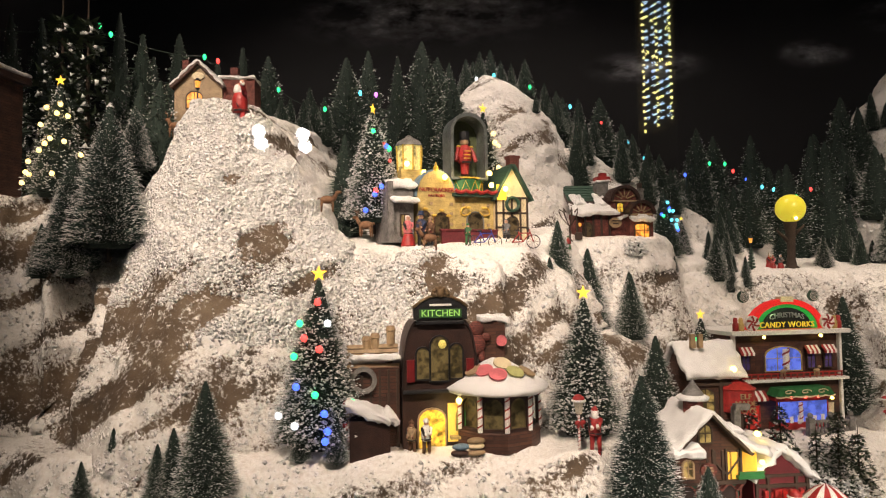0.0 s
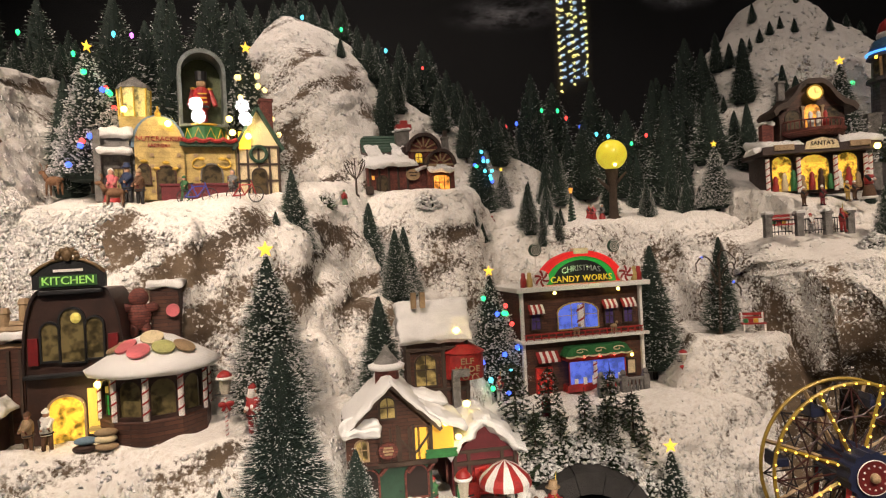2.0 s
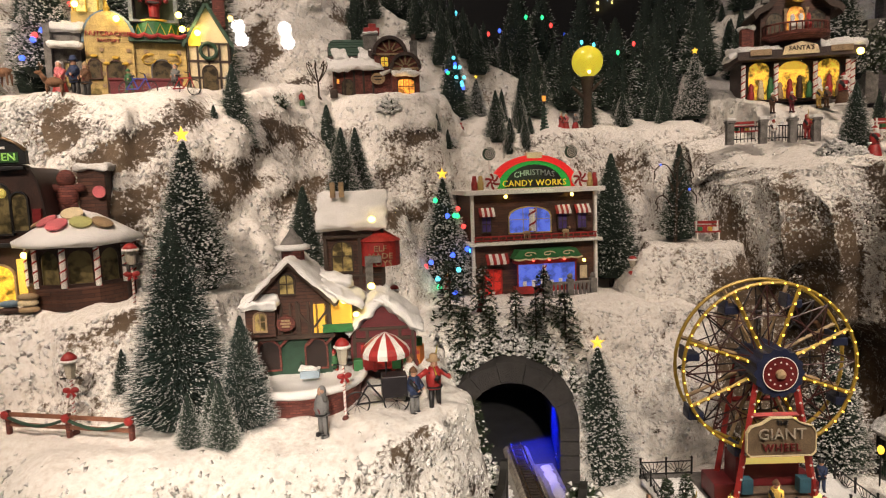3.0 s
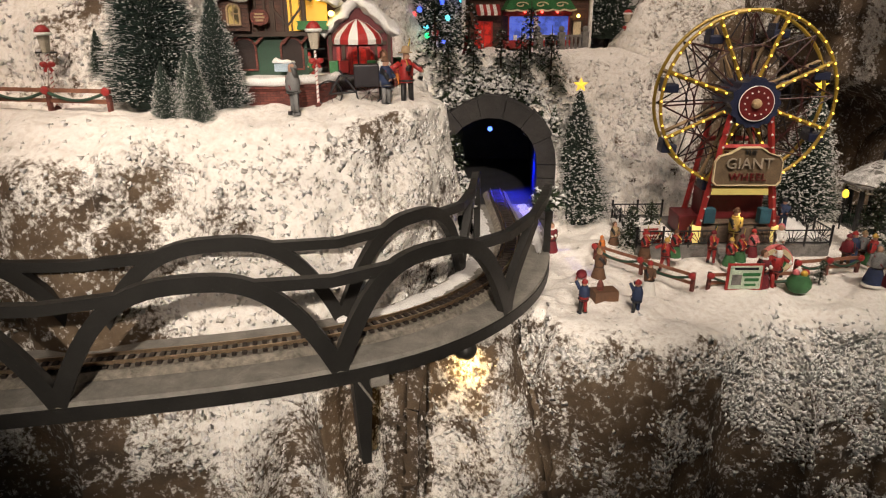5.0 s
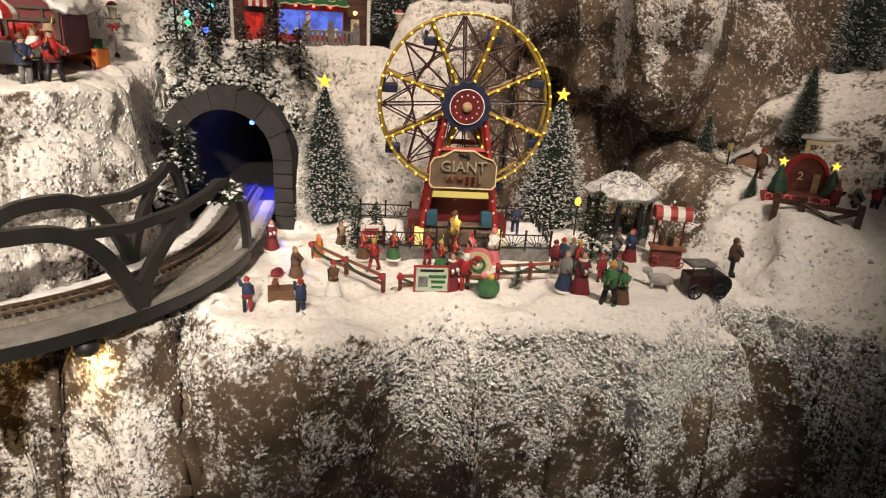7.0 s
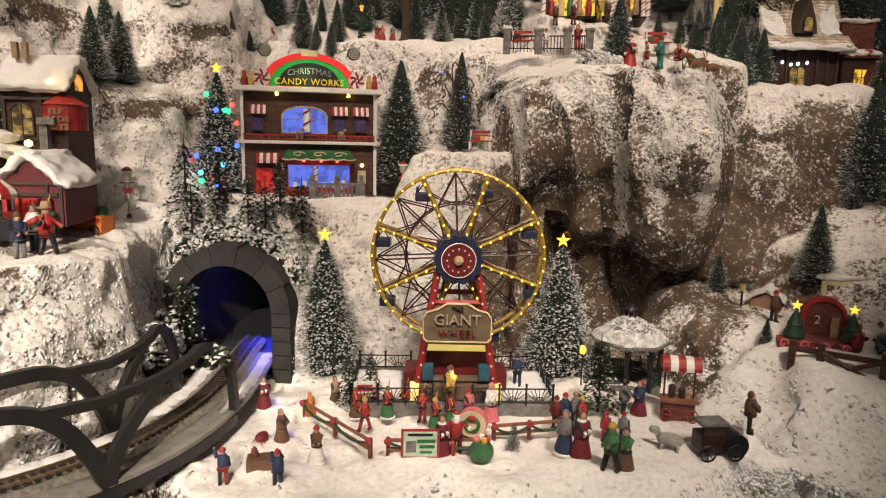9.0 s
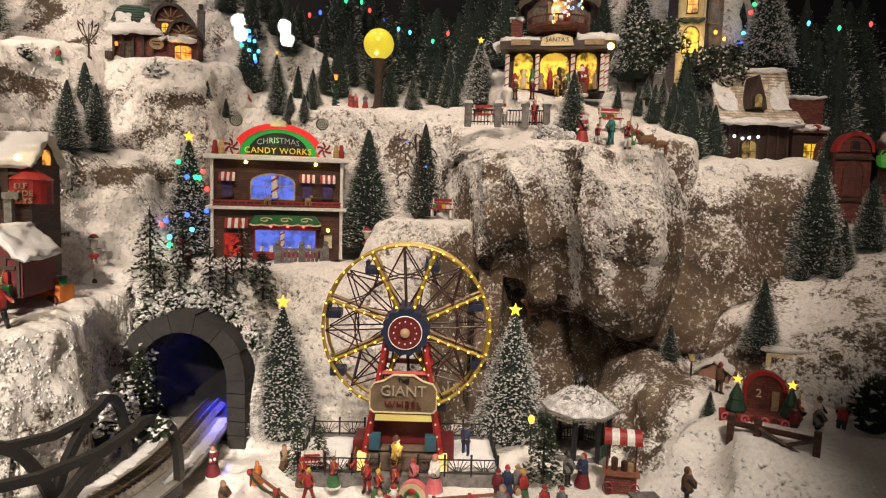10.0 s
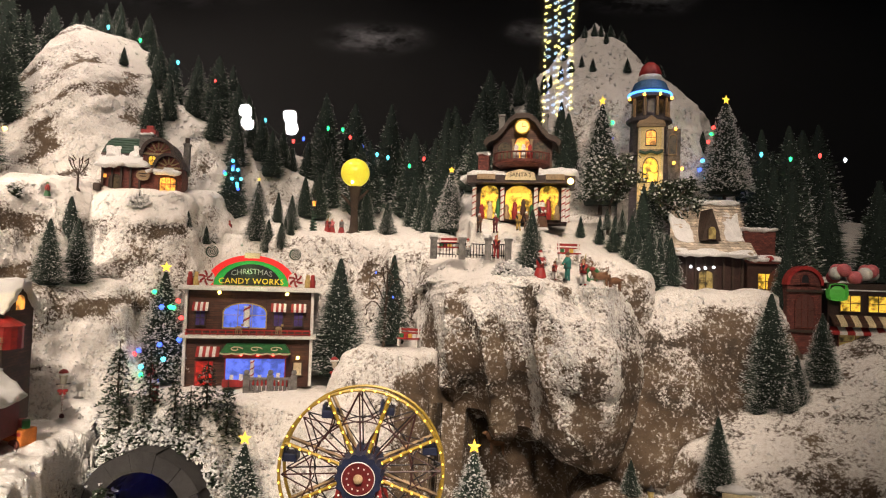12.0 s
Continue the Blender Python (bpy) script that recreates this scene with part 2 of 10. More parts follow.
def terrain(X, Y):
    X, Y = np.asarray(X, float), np.asarray(Y, float)
    wob = (vnoise(X, Y, 0, 9) - 0.5) * 0.05 + (vnoise(X, Y, 3, 24) - 0.5) * 0.022
    z = np.full(X.shape, -0.2)
    for name, pts, top, sx, sy, drop, width in TERRACES:
        d = poly_dist(X, Y, pts) + wob
        wide = width - 0.075 * np.clip((X - 0.50) / 0.08, 0, 1) if name == "song" else width
        t = np.clip((d + 0.012) / wide, 0, 1)
        t = t ** 4 if name == "song" else t * t * (1.6 - 0.6 * t)
        h = top + sx * (X - pts[0][0]) + sy * np.maximum(Y - pts[1][1], 0) - drop * t
        h = np.minimum(h, 1.42) if name == "right_slope" else h
        z = np.where((t < 1) & (h > z), h, z)
    # the ski slope
    ridge = 1.85 - 2.2 * np.maximum(1.055 - Y, 0) + 0.10 * np.minimum(Y - 1.055, 0.4) - 1.05 * np.maximum(X + 0.285 + 0.25 * (1.05 - Y), 0) - 1.5 * np.maximum(X + 0.13 + 0.25 * (1.05 - Y), 0) - 1.7 * np.maximum(-0.375 - X, 0) - 1.2 * np.maximum(X + 0.285, 0) * np.clip((Y - 1.10) / 0.2, 0, 1)
    lo = 0.5 * np.clip((X + 0.30) / 0.12, 0, 1)
    z = np.where(X < 0.15, np.maximum(z, ridge - lo * 0.18 * np.clip((Y - 0.9) / 0.2, 0, 1)), z)
    # the left village's terrace
    d = poly_dist(X, Y, [(-1.2, 0.98), (-0.62, 1.02), (-0.45, 1.10), (-0.42, 2.6), (-1.2, 2.6)]) + wob
    z = np.maximum(z, 1.70 - 1.6 * np.clip(d / 0.3, 0, 1))
    # wooded slope at the back and the domed hill
    back = 1.60 + 0.50 * np.clip(Y - 1.66, 0, 0.5) - 0.18 * np.clip((X - 0.50) / 0.6, 0, 1) - 4.0 * np.maximum(1.70 - Y, 0)
    back = back + 0.22 * np.clip((-0.3 - X) / 0.15, 0, 1) * np.clip((Y - 1.4) / 0.15, 0, 1)
    z = np.maximum(z, back)
    r = np.sqrt((np.where(X > 0.13, X - 0.13, (X - 0.13) * 0.8) / 0.22) ** 2 + ((Y - 1.84) / 0.25) ** 2)
    dome = 2.12 - 0.30 * np.clip(r, 0, 4) ** 1.9 + (vnoise(X, Y, 2, 11) - 0.5) * 0.05
    z = np.maximum(z, dome)
    shoulder = 1.90 - 0.55 * np.maximum(X - 0.36, 0) - 2.2 * np.maximum(1.77 + 0.42 * np.maximum(X - 0.36, 0) - Y, 0) + (vnoise(X, Y, 4, 9) - 0.5) * 0.04
    z = np.where(X > 0.1, np.maximum(z, shoulder), z)
    # snowy mountain behind the tower, in steps
    rm = np.hypot(np.where(X > 1.51, (X - 1.51) * 0.64, (1.51 - X) * 0.74), (Y - 2.22) * 0.9)
    m = 2.295 - 1.35 * np.minimum(rm, 0.2) - 3.2 * np.maximum(rm - 0.2, 0) + (vnoise(X, Y, 9, 7) - 0.5) * 0.06
    m = m + 0.008 * np.sin(m * 55)
    z = np.maximum(z, np.where(Y > 1.8, m, 0))
    # the cutting for the track
    d = np.full(X.shape, 9.0)
    for (ax, ay), (bx, by) in zip(WAY[3:12], WAY[4:12]):
        ex, ey = bx - ax, by - ay
        k = np.clip(((X - ax) * ex + (Y - ay) * ey) / (ex * ex + ey * ey), 0, 1)
        d = np.minimum(d, np.hypot(X - ax - k * ex, Y - ay - k * ey))
    room = 0.064 + 0.050 * np.clip((Y - 0.96) / 0.14, 0, 1)
    z = np.where(Y < 1.172, np.minimum(z, 0.978 + 8.0 * np.maximum(d - room, 0)), z)
    # the hollow under the bridge's landing
    brink = np.interp(X, (0.545, 0.585, 0.600, 0.670, 0.690, 0.715, 0.735), (0.80, 0.80, 0.766, 0.766, 0.860, 0.865, 0.855))
    pitch = np.interp(X, (0.585, 0.600, 0.670, 0.690, 0.720, 0.740), (8.0, 4.0, 4.0, 1.2, 1.2, 2.0))
    hollow = np.minimum(0.962 - pitch * (brink - Y), np.where(X < 0.594, 1.4, 0.962)) + 14 * np.maximum(0.552 - X, 0) + 14 * np.maximum(X - 0.740, 0)
    z = np.where((Y < 0.87) & (X < 0.78), np.minimum(z, np.maximum(hollow, -0.2)), z)
    # a rib of rock stands out of it, under the lamp
    rib = np.minimum(0.962 - 4.0 * (0.766 - Y), 0.962) - 5 * np.maximum(0.596 - X, 0) - 3 * np.maximum(X - 0.675, 0)
    z = np.where((Y < 0.87) & (X > 0.575) & (X < 0.72), np.maximum(z, np.maximum(rib, -0.2)), z)
    # soft lumps of wadding
    z = z + (vnoise(X, Y, 5, 14) - 0.5) * 0.016 + (vnoise(X, Y, 7, 45) - 0.5) * 0.006
    return z


def grid_mesh(name, P, w, h, keep=None):
    """A smooth sheet of w by h points."""
    i = (np.arange(h - 1)[:, None] * w + np.arange(w - 1)[None]).ravel()
    quads = np.stack([i, i + 1, i + w + 1, i + w], -1)
    if keep is not None:
        quads = quads[keep(P[quads].mean(1))]
    me = bpy.data.meshes.new(name)
    me.vertices.add(len(P)), me.loops.add(quads.size), me.polygons.add(len(quads))
    me.vertices.foreach_set("co", P.ravel())
    me.loops.foreach_set("vertex_index", quads.ravel())
    me.polygons.foreach_set("loop_start", np.arange(len(quads)) * 4)
    me.polygons.foreach_set("use_smooth", np.ones(len(quads), bool))
    me.update()
    return me


def bare_and_shade(x, y, z, hung=False):
    """How much of the brown cloth shows, place by place, from 0 to 1; in places it also darkens for shade."""
    jig = (vnoise(x, y, z, 8) - 0.5) * 0.12 + (vnoise(x, y, z, 22) - 0.5) * 0.05
    step = lambda v, soft=0.05: np.clip(v / soft + 0.5, 0, 1)
    out = np.zeros(np.shape(x))
    if hung:
        return np.clip(0.66 + (1.37 - z + 0.5 * jig) * 2.4, 0.30, 1.15) * step(1.47 - y, 0.1)
    for amount, region in (
            (0.72, step(x + jig - 0.70) * step(1.0 - y) * step(0.925 + jig - z, 0.07)),
            # extra brown here also stands in for light falling off to the right
            (1.05, step(x + jig - 1.36, 0.1) * step(1.02 - y) * step(0.93 + jig - z, 0.07)),
            (0.72, step(0.72 + jig - x) * step(0.90 + jig - z, 0.08) * step(1.0 - y)),
            (1.15, step(0.030 - abs(x + 0.3 * jig - 0.583), 0.03) * step(0.985 - z, 0.04) * step(1.0 - y)),
            (1.0, step(0.045 - abs(x + 0.3 * jig - 0.630), 0.03) * step(z - 0.70, 0.06) * step(0.985 - z) * step(0.84 - y)),
            # the shaded hollow and crevice, darkened as bare cloth
            (1.1, step(0.038 - abs(x + 0.3 * jig - 0.703), 0.03) * step(z - 0.895, 0.04) * step(0.960 - z, 0.03) * step(0.92 - y)),
            (0.95, step(0.03 - abs(x + 0.5 * jig - 0.725), 0.03) * step(0.95 - z) * step(1.0 - y)),
            (0.98, step(0.34 + 1.4 * jig - x, 0.1) * step(0.88 - y) * step(1.165 + 0.4 * jig - z)),
            (0.88, step(-0.09 + jig - x, 0.1) * step(1.53 - 0.9 * (x + 0.35) + 1.8 * jig - z, 0.30) * step(1.10 - y) * step(z - 1.33)),
            (0.80, step(x + jig - 0.02) * step(0.54 + jig - x) * step(z + jig - 1.40) * step(1.575 + 0.5 * jig - z) * step(1.62 - y) * step(y - 1.0)),
            (0.66, step(x + jig - 0.90) * step(1.5 - x) * step(y - 1.3) * step(z - 1.20) * step(1.50 + jig - z)),
            (0.80, step(x + jig - 1.44, 0.1) * step(z + jig - 1.08) * step(1.42 + 0.5 * jig - z) * step(1.7 - y)),
            # the cave's shade, put in as bare cloth
            (1.15, step(x + jig - 1.03) * step(1.52 - x) * step(y + jig - 1.17) * step(z - 0.955) * step(1.32 - z))):
        out = np.maximum(out, amount * region)
    return out


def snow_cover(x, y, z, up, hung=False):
    """Where flock clings: everywhere on level cloth, in clumps and slanting streaks on bare slopes."""
    bare = bare_and_shade(x, y, z, hung)
    streak = vnoise((x + 0.9 * z) * 0.22, y * 0.5, (z - 0.62 * x) * 1.3, 26)
    clump = 0.46 * vnoise(x, y, z * 0.6, 11) + 0.32 * vnoise(x, y, z, 31) + 0.22 * vnoise(x, y, z, 70)
    if hung:
        streak = vnoise(x + 0.1 * z, y * 0.3, z * 0.14, 34)
    k = 0.8 if hung else np.clip((0.60 - x) / 0.2, 0, 1) * np.clip((z - 1.24) / 0.08, 0, 1)
    mottle = clump * (1 - 0.62 * k) + 0.62 * k * (streak * 1.25 - 0.12)
    # thinner snow under the overhang darkens it in place of cave shade
    level = np.clip((up - 0.35) * 1.2, 0, 0.8) * np.where((x > 1.03) & (x < 1.47) & (y > 1.22) & (z < 1.3), 0.45, 1.0)
    return np.clip(0.50 + (2.1 + (0.9 if hung else 1.5) * k) * (mottle - 0.5) + 0.95 * (0.60 - bare) + level, 0.13, 1.35)


def slope_sheet(name, P, w, h, keep=None, hung=False):
    """Push crumbs and folds out of a sheet of points and note how thick its flock lies."""
    G = P.reshape(h, w, 3)
    n = np.cross(np.gradient(G, axis=1), np.gradient(G, axis=0))
    n /= np.linalg.norm(n, axis=2, keepdims=True) + 1e-12
    X, Y, Z = G[..., 0], G[..., 1], G[..., 2]
    up = n[..., 2]
    cover = snow_cover(X, Y, Z, up, hung)
    bare = bare_and_shade(X, Y, Z, hung)
    steep = np.clip(1.25 - 1.5 * up, 0, 1)
    # folds of the cloth hang down steep places; flock stands off them in crumbs
    fold = (1 - abs(2 * vnoise(X + 0.10 * Z, Y * 0.3, Z * 0.10, 13) - 1)) ** 2 * 0.05 - 0.02 + (vnoise(X, Y * 0.5, Z * 0.16, 40) - 0.5) * 0.018
    crumb = (vnoise(X, Y, Z, 26) - 0.5) * 0.020 + (vnoise(X, Y, Z, 62) - 0.5) * 0.010 + (vnoise(X, Y, Z, 150) - 0.5) * 0.0035
    off = fold * steep * np.clip(bare * 1.3, 0, 1) + crumb * (0.25 + 0.75 * np.minimum(cover, 1)) * (0.45 + 0.55 * steep) * (0.9 if hung else 1.0) + 0.004 * cover * steep
    me = grid_mesh(name, (G + n * off[..., None]).reshape(-1, 3), w, h, keep)
    at_points = me.attributes.new("flock", "FLOAT", "POINT")
    at_points.data.foreach_set("value", cover.ravel())
    return me


def smear(a, width, axis):
    k = np.exp(-0.5 * (np.arange(-3 * width, 3 * width + 1) / width) ** 2)
    k /= k.sum()
    pad = [(0, 0), (0, 0)]
    pad[axis] = (3 * width, 3 * width)
    b = np.pad(a, pad, mode="edge")
    return sum(k[i] * (b[i:i + a.shape[0]] if axis == 0 else b[:, i:i + a.shape[1]]) for i in range(len(k)))


def snow_grid(name, x0, x1, y0, y1, columns, rows, keep=None):
    """The ground, with rows of points packed where it is steep."""
    xs, ys = np.arange(x0, x1, 0.003), np.arange(y0, y1, 0.004)
    X, Y = np.meshgrid(xs, ys)
    # columns crowd where cliffs face sideways
    lean = np.minimum(abs(np.gradient(terrain(X, Y), 0.003, axis=1)), 8.0)[Y[:, 0] < 1.6].mean(0)
    weight = np.cumsum(smear((1 + 2.6 * lean)[None], 6, 1)[0] * np.where((xs > -0.75) & (xs < 2.0), 1.0, 0.45))
    weight = (weight - weight[0]) / (weight[-1] - weight[0])
    xs = np.interp(np.linspace(0, 1, columns), weight, xs)
    X, Y = np.meshgrid(xs, ys)
    rise = np.gradient(terrain(X, Y), 0.004, axis=0)
    rho = np.minimum(np.sqrt(1 + rise * rise), 9.0) * np.where(Y < 1.75, 1.0, 0.5)
    rho = smear(smear(rho, 2, 0), 7, 1)
    s = np.cumsum(rho, axis=0)
    s = (s - s[0]) / (s[-1] - s[0])
    even = np.linspace(0, 1, rows)
    Y = np.stack([np.interp(even, s[:, j], ys) for j in range(len(xs))], 1)
    X = np.broadcast_to(xs[None], Y.shape)
    P = np.stack([X, Y, terrain(X, Y)], -1).reshape(-1, 3)
    return slope_sheet(name, P, len(xs), rows, keep)


def overhang(name):
    """The bulging rock that hangs over the cave: a profile swept from left to right."""
    nu, nv = 130, 190
    u, v = np.meshgrid(np.linspace(0, 1, nu), np.linspace(0, 1, nv))
    x = 1.045 + 0.50 * u
    swell = np.sin(np.pi * np.clip(u, 0, 1)) ** 0.55
    low = np.interp(u, (0, 0.09, 0.2, 0.31, 0.43, 0.6, 0.8, 0.9, 1.0), (1.235, 1.23, 1.21, 1.187, 1.175, 1.150, 1.125, 1.08, 0.95))
    # stations of the profile: back of the top, lip, brow, belly, chin, under side
    ky = np.array([1.60, 1.40, 1.345, 1.305, 1.30, 1.335, 1.42, 1.56])
    kz = np.array([1.56, 1.488, 1.465, 1.40, 1.30, 0.02, 0.0, 0.03])
    s = v * (len(ky) - 1)
    k = np.clip(s.astype(int), 0, len(ky) - 2)
    f = s - k
    f = f * f * (3 - 2 * f) * 0.5 + f * 0.5
    z_at = lambda i: np.where(i >= 5, low + kz[i], kz[i] - 0.05 * (1 - swell))
    y = ky[k] * (1 - f) + ky[k + 1] * f
    z = z_at(k) * (1 - f) + z_at(k + 1) * f
    y = y + 0.22 * (1 - swell) * np.clip((v - 0.02) / 0.22, 0, 1)
    # a few broad folds of the cloth run down the face
    ridge_line = 1 - np.abs(2 * vnoise(x + 0.14 * z, v * 0.12, 0, 9) - 1)
    fold = ridge_line ** 2 * 0.085 - 0.035 + (vnoise(x + 0.05 * z, v * 0.10, 5, 30) - 0.5) * 0.024 + (vnoise(x, y, z, 12) - 0.5) * 0.045
    y = y - fold * np.clip((v - 0.08) / 0.12, 0, 1)
    z = z + (vnoise(x, y, 1, 20) - 0.5) * 0.02
    return slope_sheet(name, np.stack([x, y, z], -1)[::-1].reshape(-1, 3), nu, nv, None, True)


SNOW = snow_cloth()
ground = new("ground", snow_grid("ground", -1.25, 2.3, 0.55, 2.6, 860, 730, lambda c: ~((abs(c[:, 0] - 0.657) < 0.082) & (c[:, 1] > 1.13) & (c[:, 1] < 1.45) & (c[:, 2] > 0.972) & (c[:, 2] < 1.155))))
ground.data.materials.append(SNOW)
rock = new("rock_overhang", overhang("rock_overhang"))
rock.data.materials.append(SNOW)


def scatter(name, me, count, size, seed, keep, thin=0.10, flat=0.6):
    """Flakes of snow strewn over a sheet, thick in patches and on slopes."""
    rng = np.random.default_rng(seed)
    co, q = np.empty(len(me.vertices) * 3), np.empty(len(me.loops), int)
    me.vertices.foreach_get("co", co), me.loops.foreach_get("vertex_index", q)
    quad = co.reshape(-1, 3)[q.reshape(-1, 4)]
    n = np.cross(quad[:, 2] - quad[:, 0], quad[:, 3] - quad[:, 1])
    area = np.linalg.norm(n, axis=1) + 1e-12
    n = n / area[:, None]
    n = np.where(n[:, 2:3] < -0.2, n, n * np.where(n[:, 1:2] * (abs(n[:, 2:3]) < 0.3) > 0, -1, 1))
    mid = quad.mean(1)
    flock = np.empty(len(me.vertices))
    me.attributes["flock"].data.foreach_get("value", flock)
    w = area * np.clip(flock[q.reshape(-1, 4)].mean(1) - 0.15, thin, 1) ** 1.4 * np.clip(1.35 - flock[q.reshape(-1, 4)].mean(1), 0.3, 1) * np.clip(1.15 - 1.25 * np.clip(n[:, 2], 0, 1), 0.03, 1) * keep(mid)
    pick = rng.choice(len(w), count, p=w / w.sum())
    u, v = rng.random((2, count, 1))
    Q = quad[pick]
    pos = (Q[:, 0] * (1 - u) + Q[:, 1] * u) * (1 - v) + (Q[:, 3] * (1 - u) + Q[:, 2] * u) * v
    s = size * (0.45 + 0.9 * rng.random((count, 1, 1)) ** 2)
    base = np.array([(1, 1, 1), (1, -1, -1), (-1, 1, -1), (-1, -1, 1)], float)
    turn, _ = np.linalg.qr(rng.normal(size=(count, 3, 3)))
    verts = (base[None] * s * (0.55 + 0.9 * rng.random((count, 1, 3)))) @ turn + (pos + n[pick] * s[:, 0] * flat)[:, None]
    # flakes lie along the cloth
    N = n[pick][:, None]
    rise = verts - pos[:, None]
    verts = verts - N * (rise * N).sum(-1, keepdims=True) * 0.72
    f = np.array([(0, 1, 2), (0, 3, 1), (0, 2, 3), (1, 3, 2)])
    faces = (f[None] + 4 * np.arange(count)[:, None, None]).reshape(-1, 3)
    out = bpy.data.meshes.new(name)
    out.vertices.add(count * 4), out.loops.add(faces.size), out.polygons.add(len(faces))
    out.vertices.foreach_set("co", verts.ravel())
    out.loops.foreach_set("vertex_index", faces.ravel())
    out.polygons.foreach_set("loop_start", np.arange(len(faces)) * 3)
    out.polygons.foreach_set("use_smooth", np.ones(len(faces), bool))
    out.update()
    return out


FLAKE, fnt, fb = nodes_of("snow_flake")
link(fnt, ramp(fnt, fnt.nodes.new("ShaderNodeNewGeometry").outputs["Random Per Island"], [(0.0, (0.66, 0.62, 0.57)), (0.3, (0.82, 0.80, 0.78)), (1.0, (0.90, 0.89, 0.88))]), fb.inputs["Base Color"])
fb.inputs["Roughness"].default_value = 0.85
near = lambda c: (c[:, 2] > 0.55) & (c[:, 0] > -0.8) & (c[:, 0] < 1.95) & (c[:, 1] < 1.75)
far = lambda c: (c[:, 2] > 1.4) & (c[:, 1] >= 1.75) & (c[:, 0] > -0.5) & (c[:, 0] < 2.0)
STREWN = (
    (ground.data, 70000, 0.0020, 1, near, 0.02, "white paper snow flakes strewn over the cloth slopes"),
    (ground.data, 36000, 0.0020, 5, lambda c: (c[:, 0] < 0.02) & (c[:, 0] > -0.6) & (c[:, 1] < 1.12) & (c[:, 2] > 1.46 - 0.25 * (c[:, 0] + 0.2)), 0.02, "shaggy white snow flakes on the ski slope"),
    (ground.data, 22000, 0.0023, 6, lambda c: (c[:, 0] > 0.70) & (c[:, 0] < 1.6) & (c[:, 1] < 1.0) & (c[:, 2] > 0.6) & (c[:, 2] < 0.95), 0.01, "clumped white snow flakes on the cliff below the wheel"),
    (ground.data, 9000, 0.0034, 2, far, 0.1, "white snow flakes on the far hills"),
    (rock.data, 9000, 0.0020, 3, lambda c: (c[:, 1] < 1.52) * np.clip((c[:, 2] - 1.10) * 3.4, 0.015, 1) ** 1.3, 0.04, "white snow flakes clinging to the rock"),
)
for sheet, count, size, seed, keep, thin, label in STREWN:
    me = scatter("snow_flakes", sheet, count, size, seed, keep, thin)
    me.materials.append(FLAKE)
    tagged(new("snow_flakes", me), label, "snow", kind="stuff")
tagged(rock, "bulging brown rock cliff dusted with snow over a cave", "rock", kind="structure")
tagged(ground, "white flocked snow blanket over terraced brown cliffs", "snow", kind="structure")


def box_mesh(name, x0, x1, y0, y1, z0, z1, mat):
    bm = bmesh.new()
    bmesh.ops.create_cube(bm, size=1, matrix=Matrix.LocRotScale(((x0 + x1) / 2, (y0 + y1) / 2, (z0 + z1) / 2), None, (x1 - x0, y1 - y0, z1 - z0)))
    me = bpy.data.meshes.new(name)
    bm.to_mesh(me)
    bm.free()
    me.materials.append(mat)
    return new(name, me)


def night_sky():
    m, nt, b = nodes_of("night_sky")
    co = coords(nt)
    mp = nt.nodes.new("ShaderNodeMapping")
    mp.inputs["Scale"].default_value = (1.0, 1.0, 2.2)
    link(nt, co, mp.inputs["Vector"])
    n, n2 = noise_node(nt, 7.0, 9, 0.68), noise_node(nt, 1.3, 3)
    link(nt, mp.outputs[0], n.inputs["Vector"]), link(nt, co, n2.inputs["Vector"])
    # wisps of painted cloud, each with its own place on the cloth
    total = None
    for cx, cz, rx, rz in ((0.72, 2.38, 0.28, 0.085), (1.36, 2.41, 0.17, 0.07), (-0.13, 2.66, 0.75, 0.20), (1.75, 2.55, 0.3, 0.1)):
        m2 = nt.nodes.new("ShaderNodeMapping")
        m2.vector_type = "POINT"
        m2.inputs["Location"].default_value = (-cx / rx, 0, -cz / rz)
        m2.inputs["Scale"].default_value = (1 / rx, 0, 1 / rz)
        link(nt, co, m2.inputs["Vector"])
        g = nt.nodes.new("ShaderNodeTexGradient")
        g.gradient_type = "QUADRATIC_SPHERE"
        link(nt, m2.outputs[0], g.inputs["Vector"])
        if total is None:
            total = g.outputs["Fac"]
        else:
            ad = nt.nodes.new("ShaderNodeMath")
            ad.operation = "ADD"
            link(nt, total, ad.inputs[0]), link(nt, g.outputs["Fac"], ad.inputs[1])
            total = ad.outputs[0]
    wisp = nt.nodes.new("ShaderNodeMath")
    wisp.operation = "MULTIPLY"
    link(nt, total, wisp.inputs[0])
    link(nt, ramp(nt, n.outputs["Fac"], [(0.42, (0, 0, 0)), (0.60, (0.35, 0.35, 0.35)), (0.72, (1, 1, 1))]), wisp.inputs[1])
    mix = nt.nodes.new("ShaderNodeMix")
    mix.data_type = "RGBA"
    link(nt, wisp.outputs[0], mix.inputs["Factor"])
    link(nt, ramp(nt, n2.outputs["Fac"], [(0.3, (0.0018, 0.002, 0.0028)), (0.7, (0.007, 0.0075, 0.009))]), mix.inputs["A"])
    mix.inputs["B"].default_value = (0.8, 0.82, 0.9, 1)
    link(nt, mix.outputs["Result"], b.inputs["Base Color"])
    b.inputs["Roughness"].default_value = 0.9
    return m


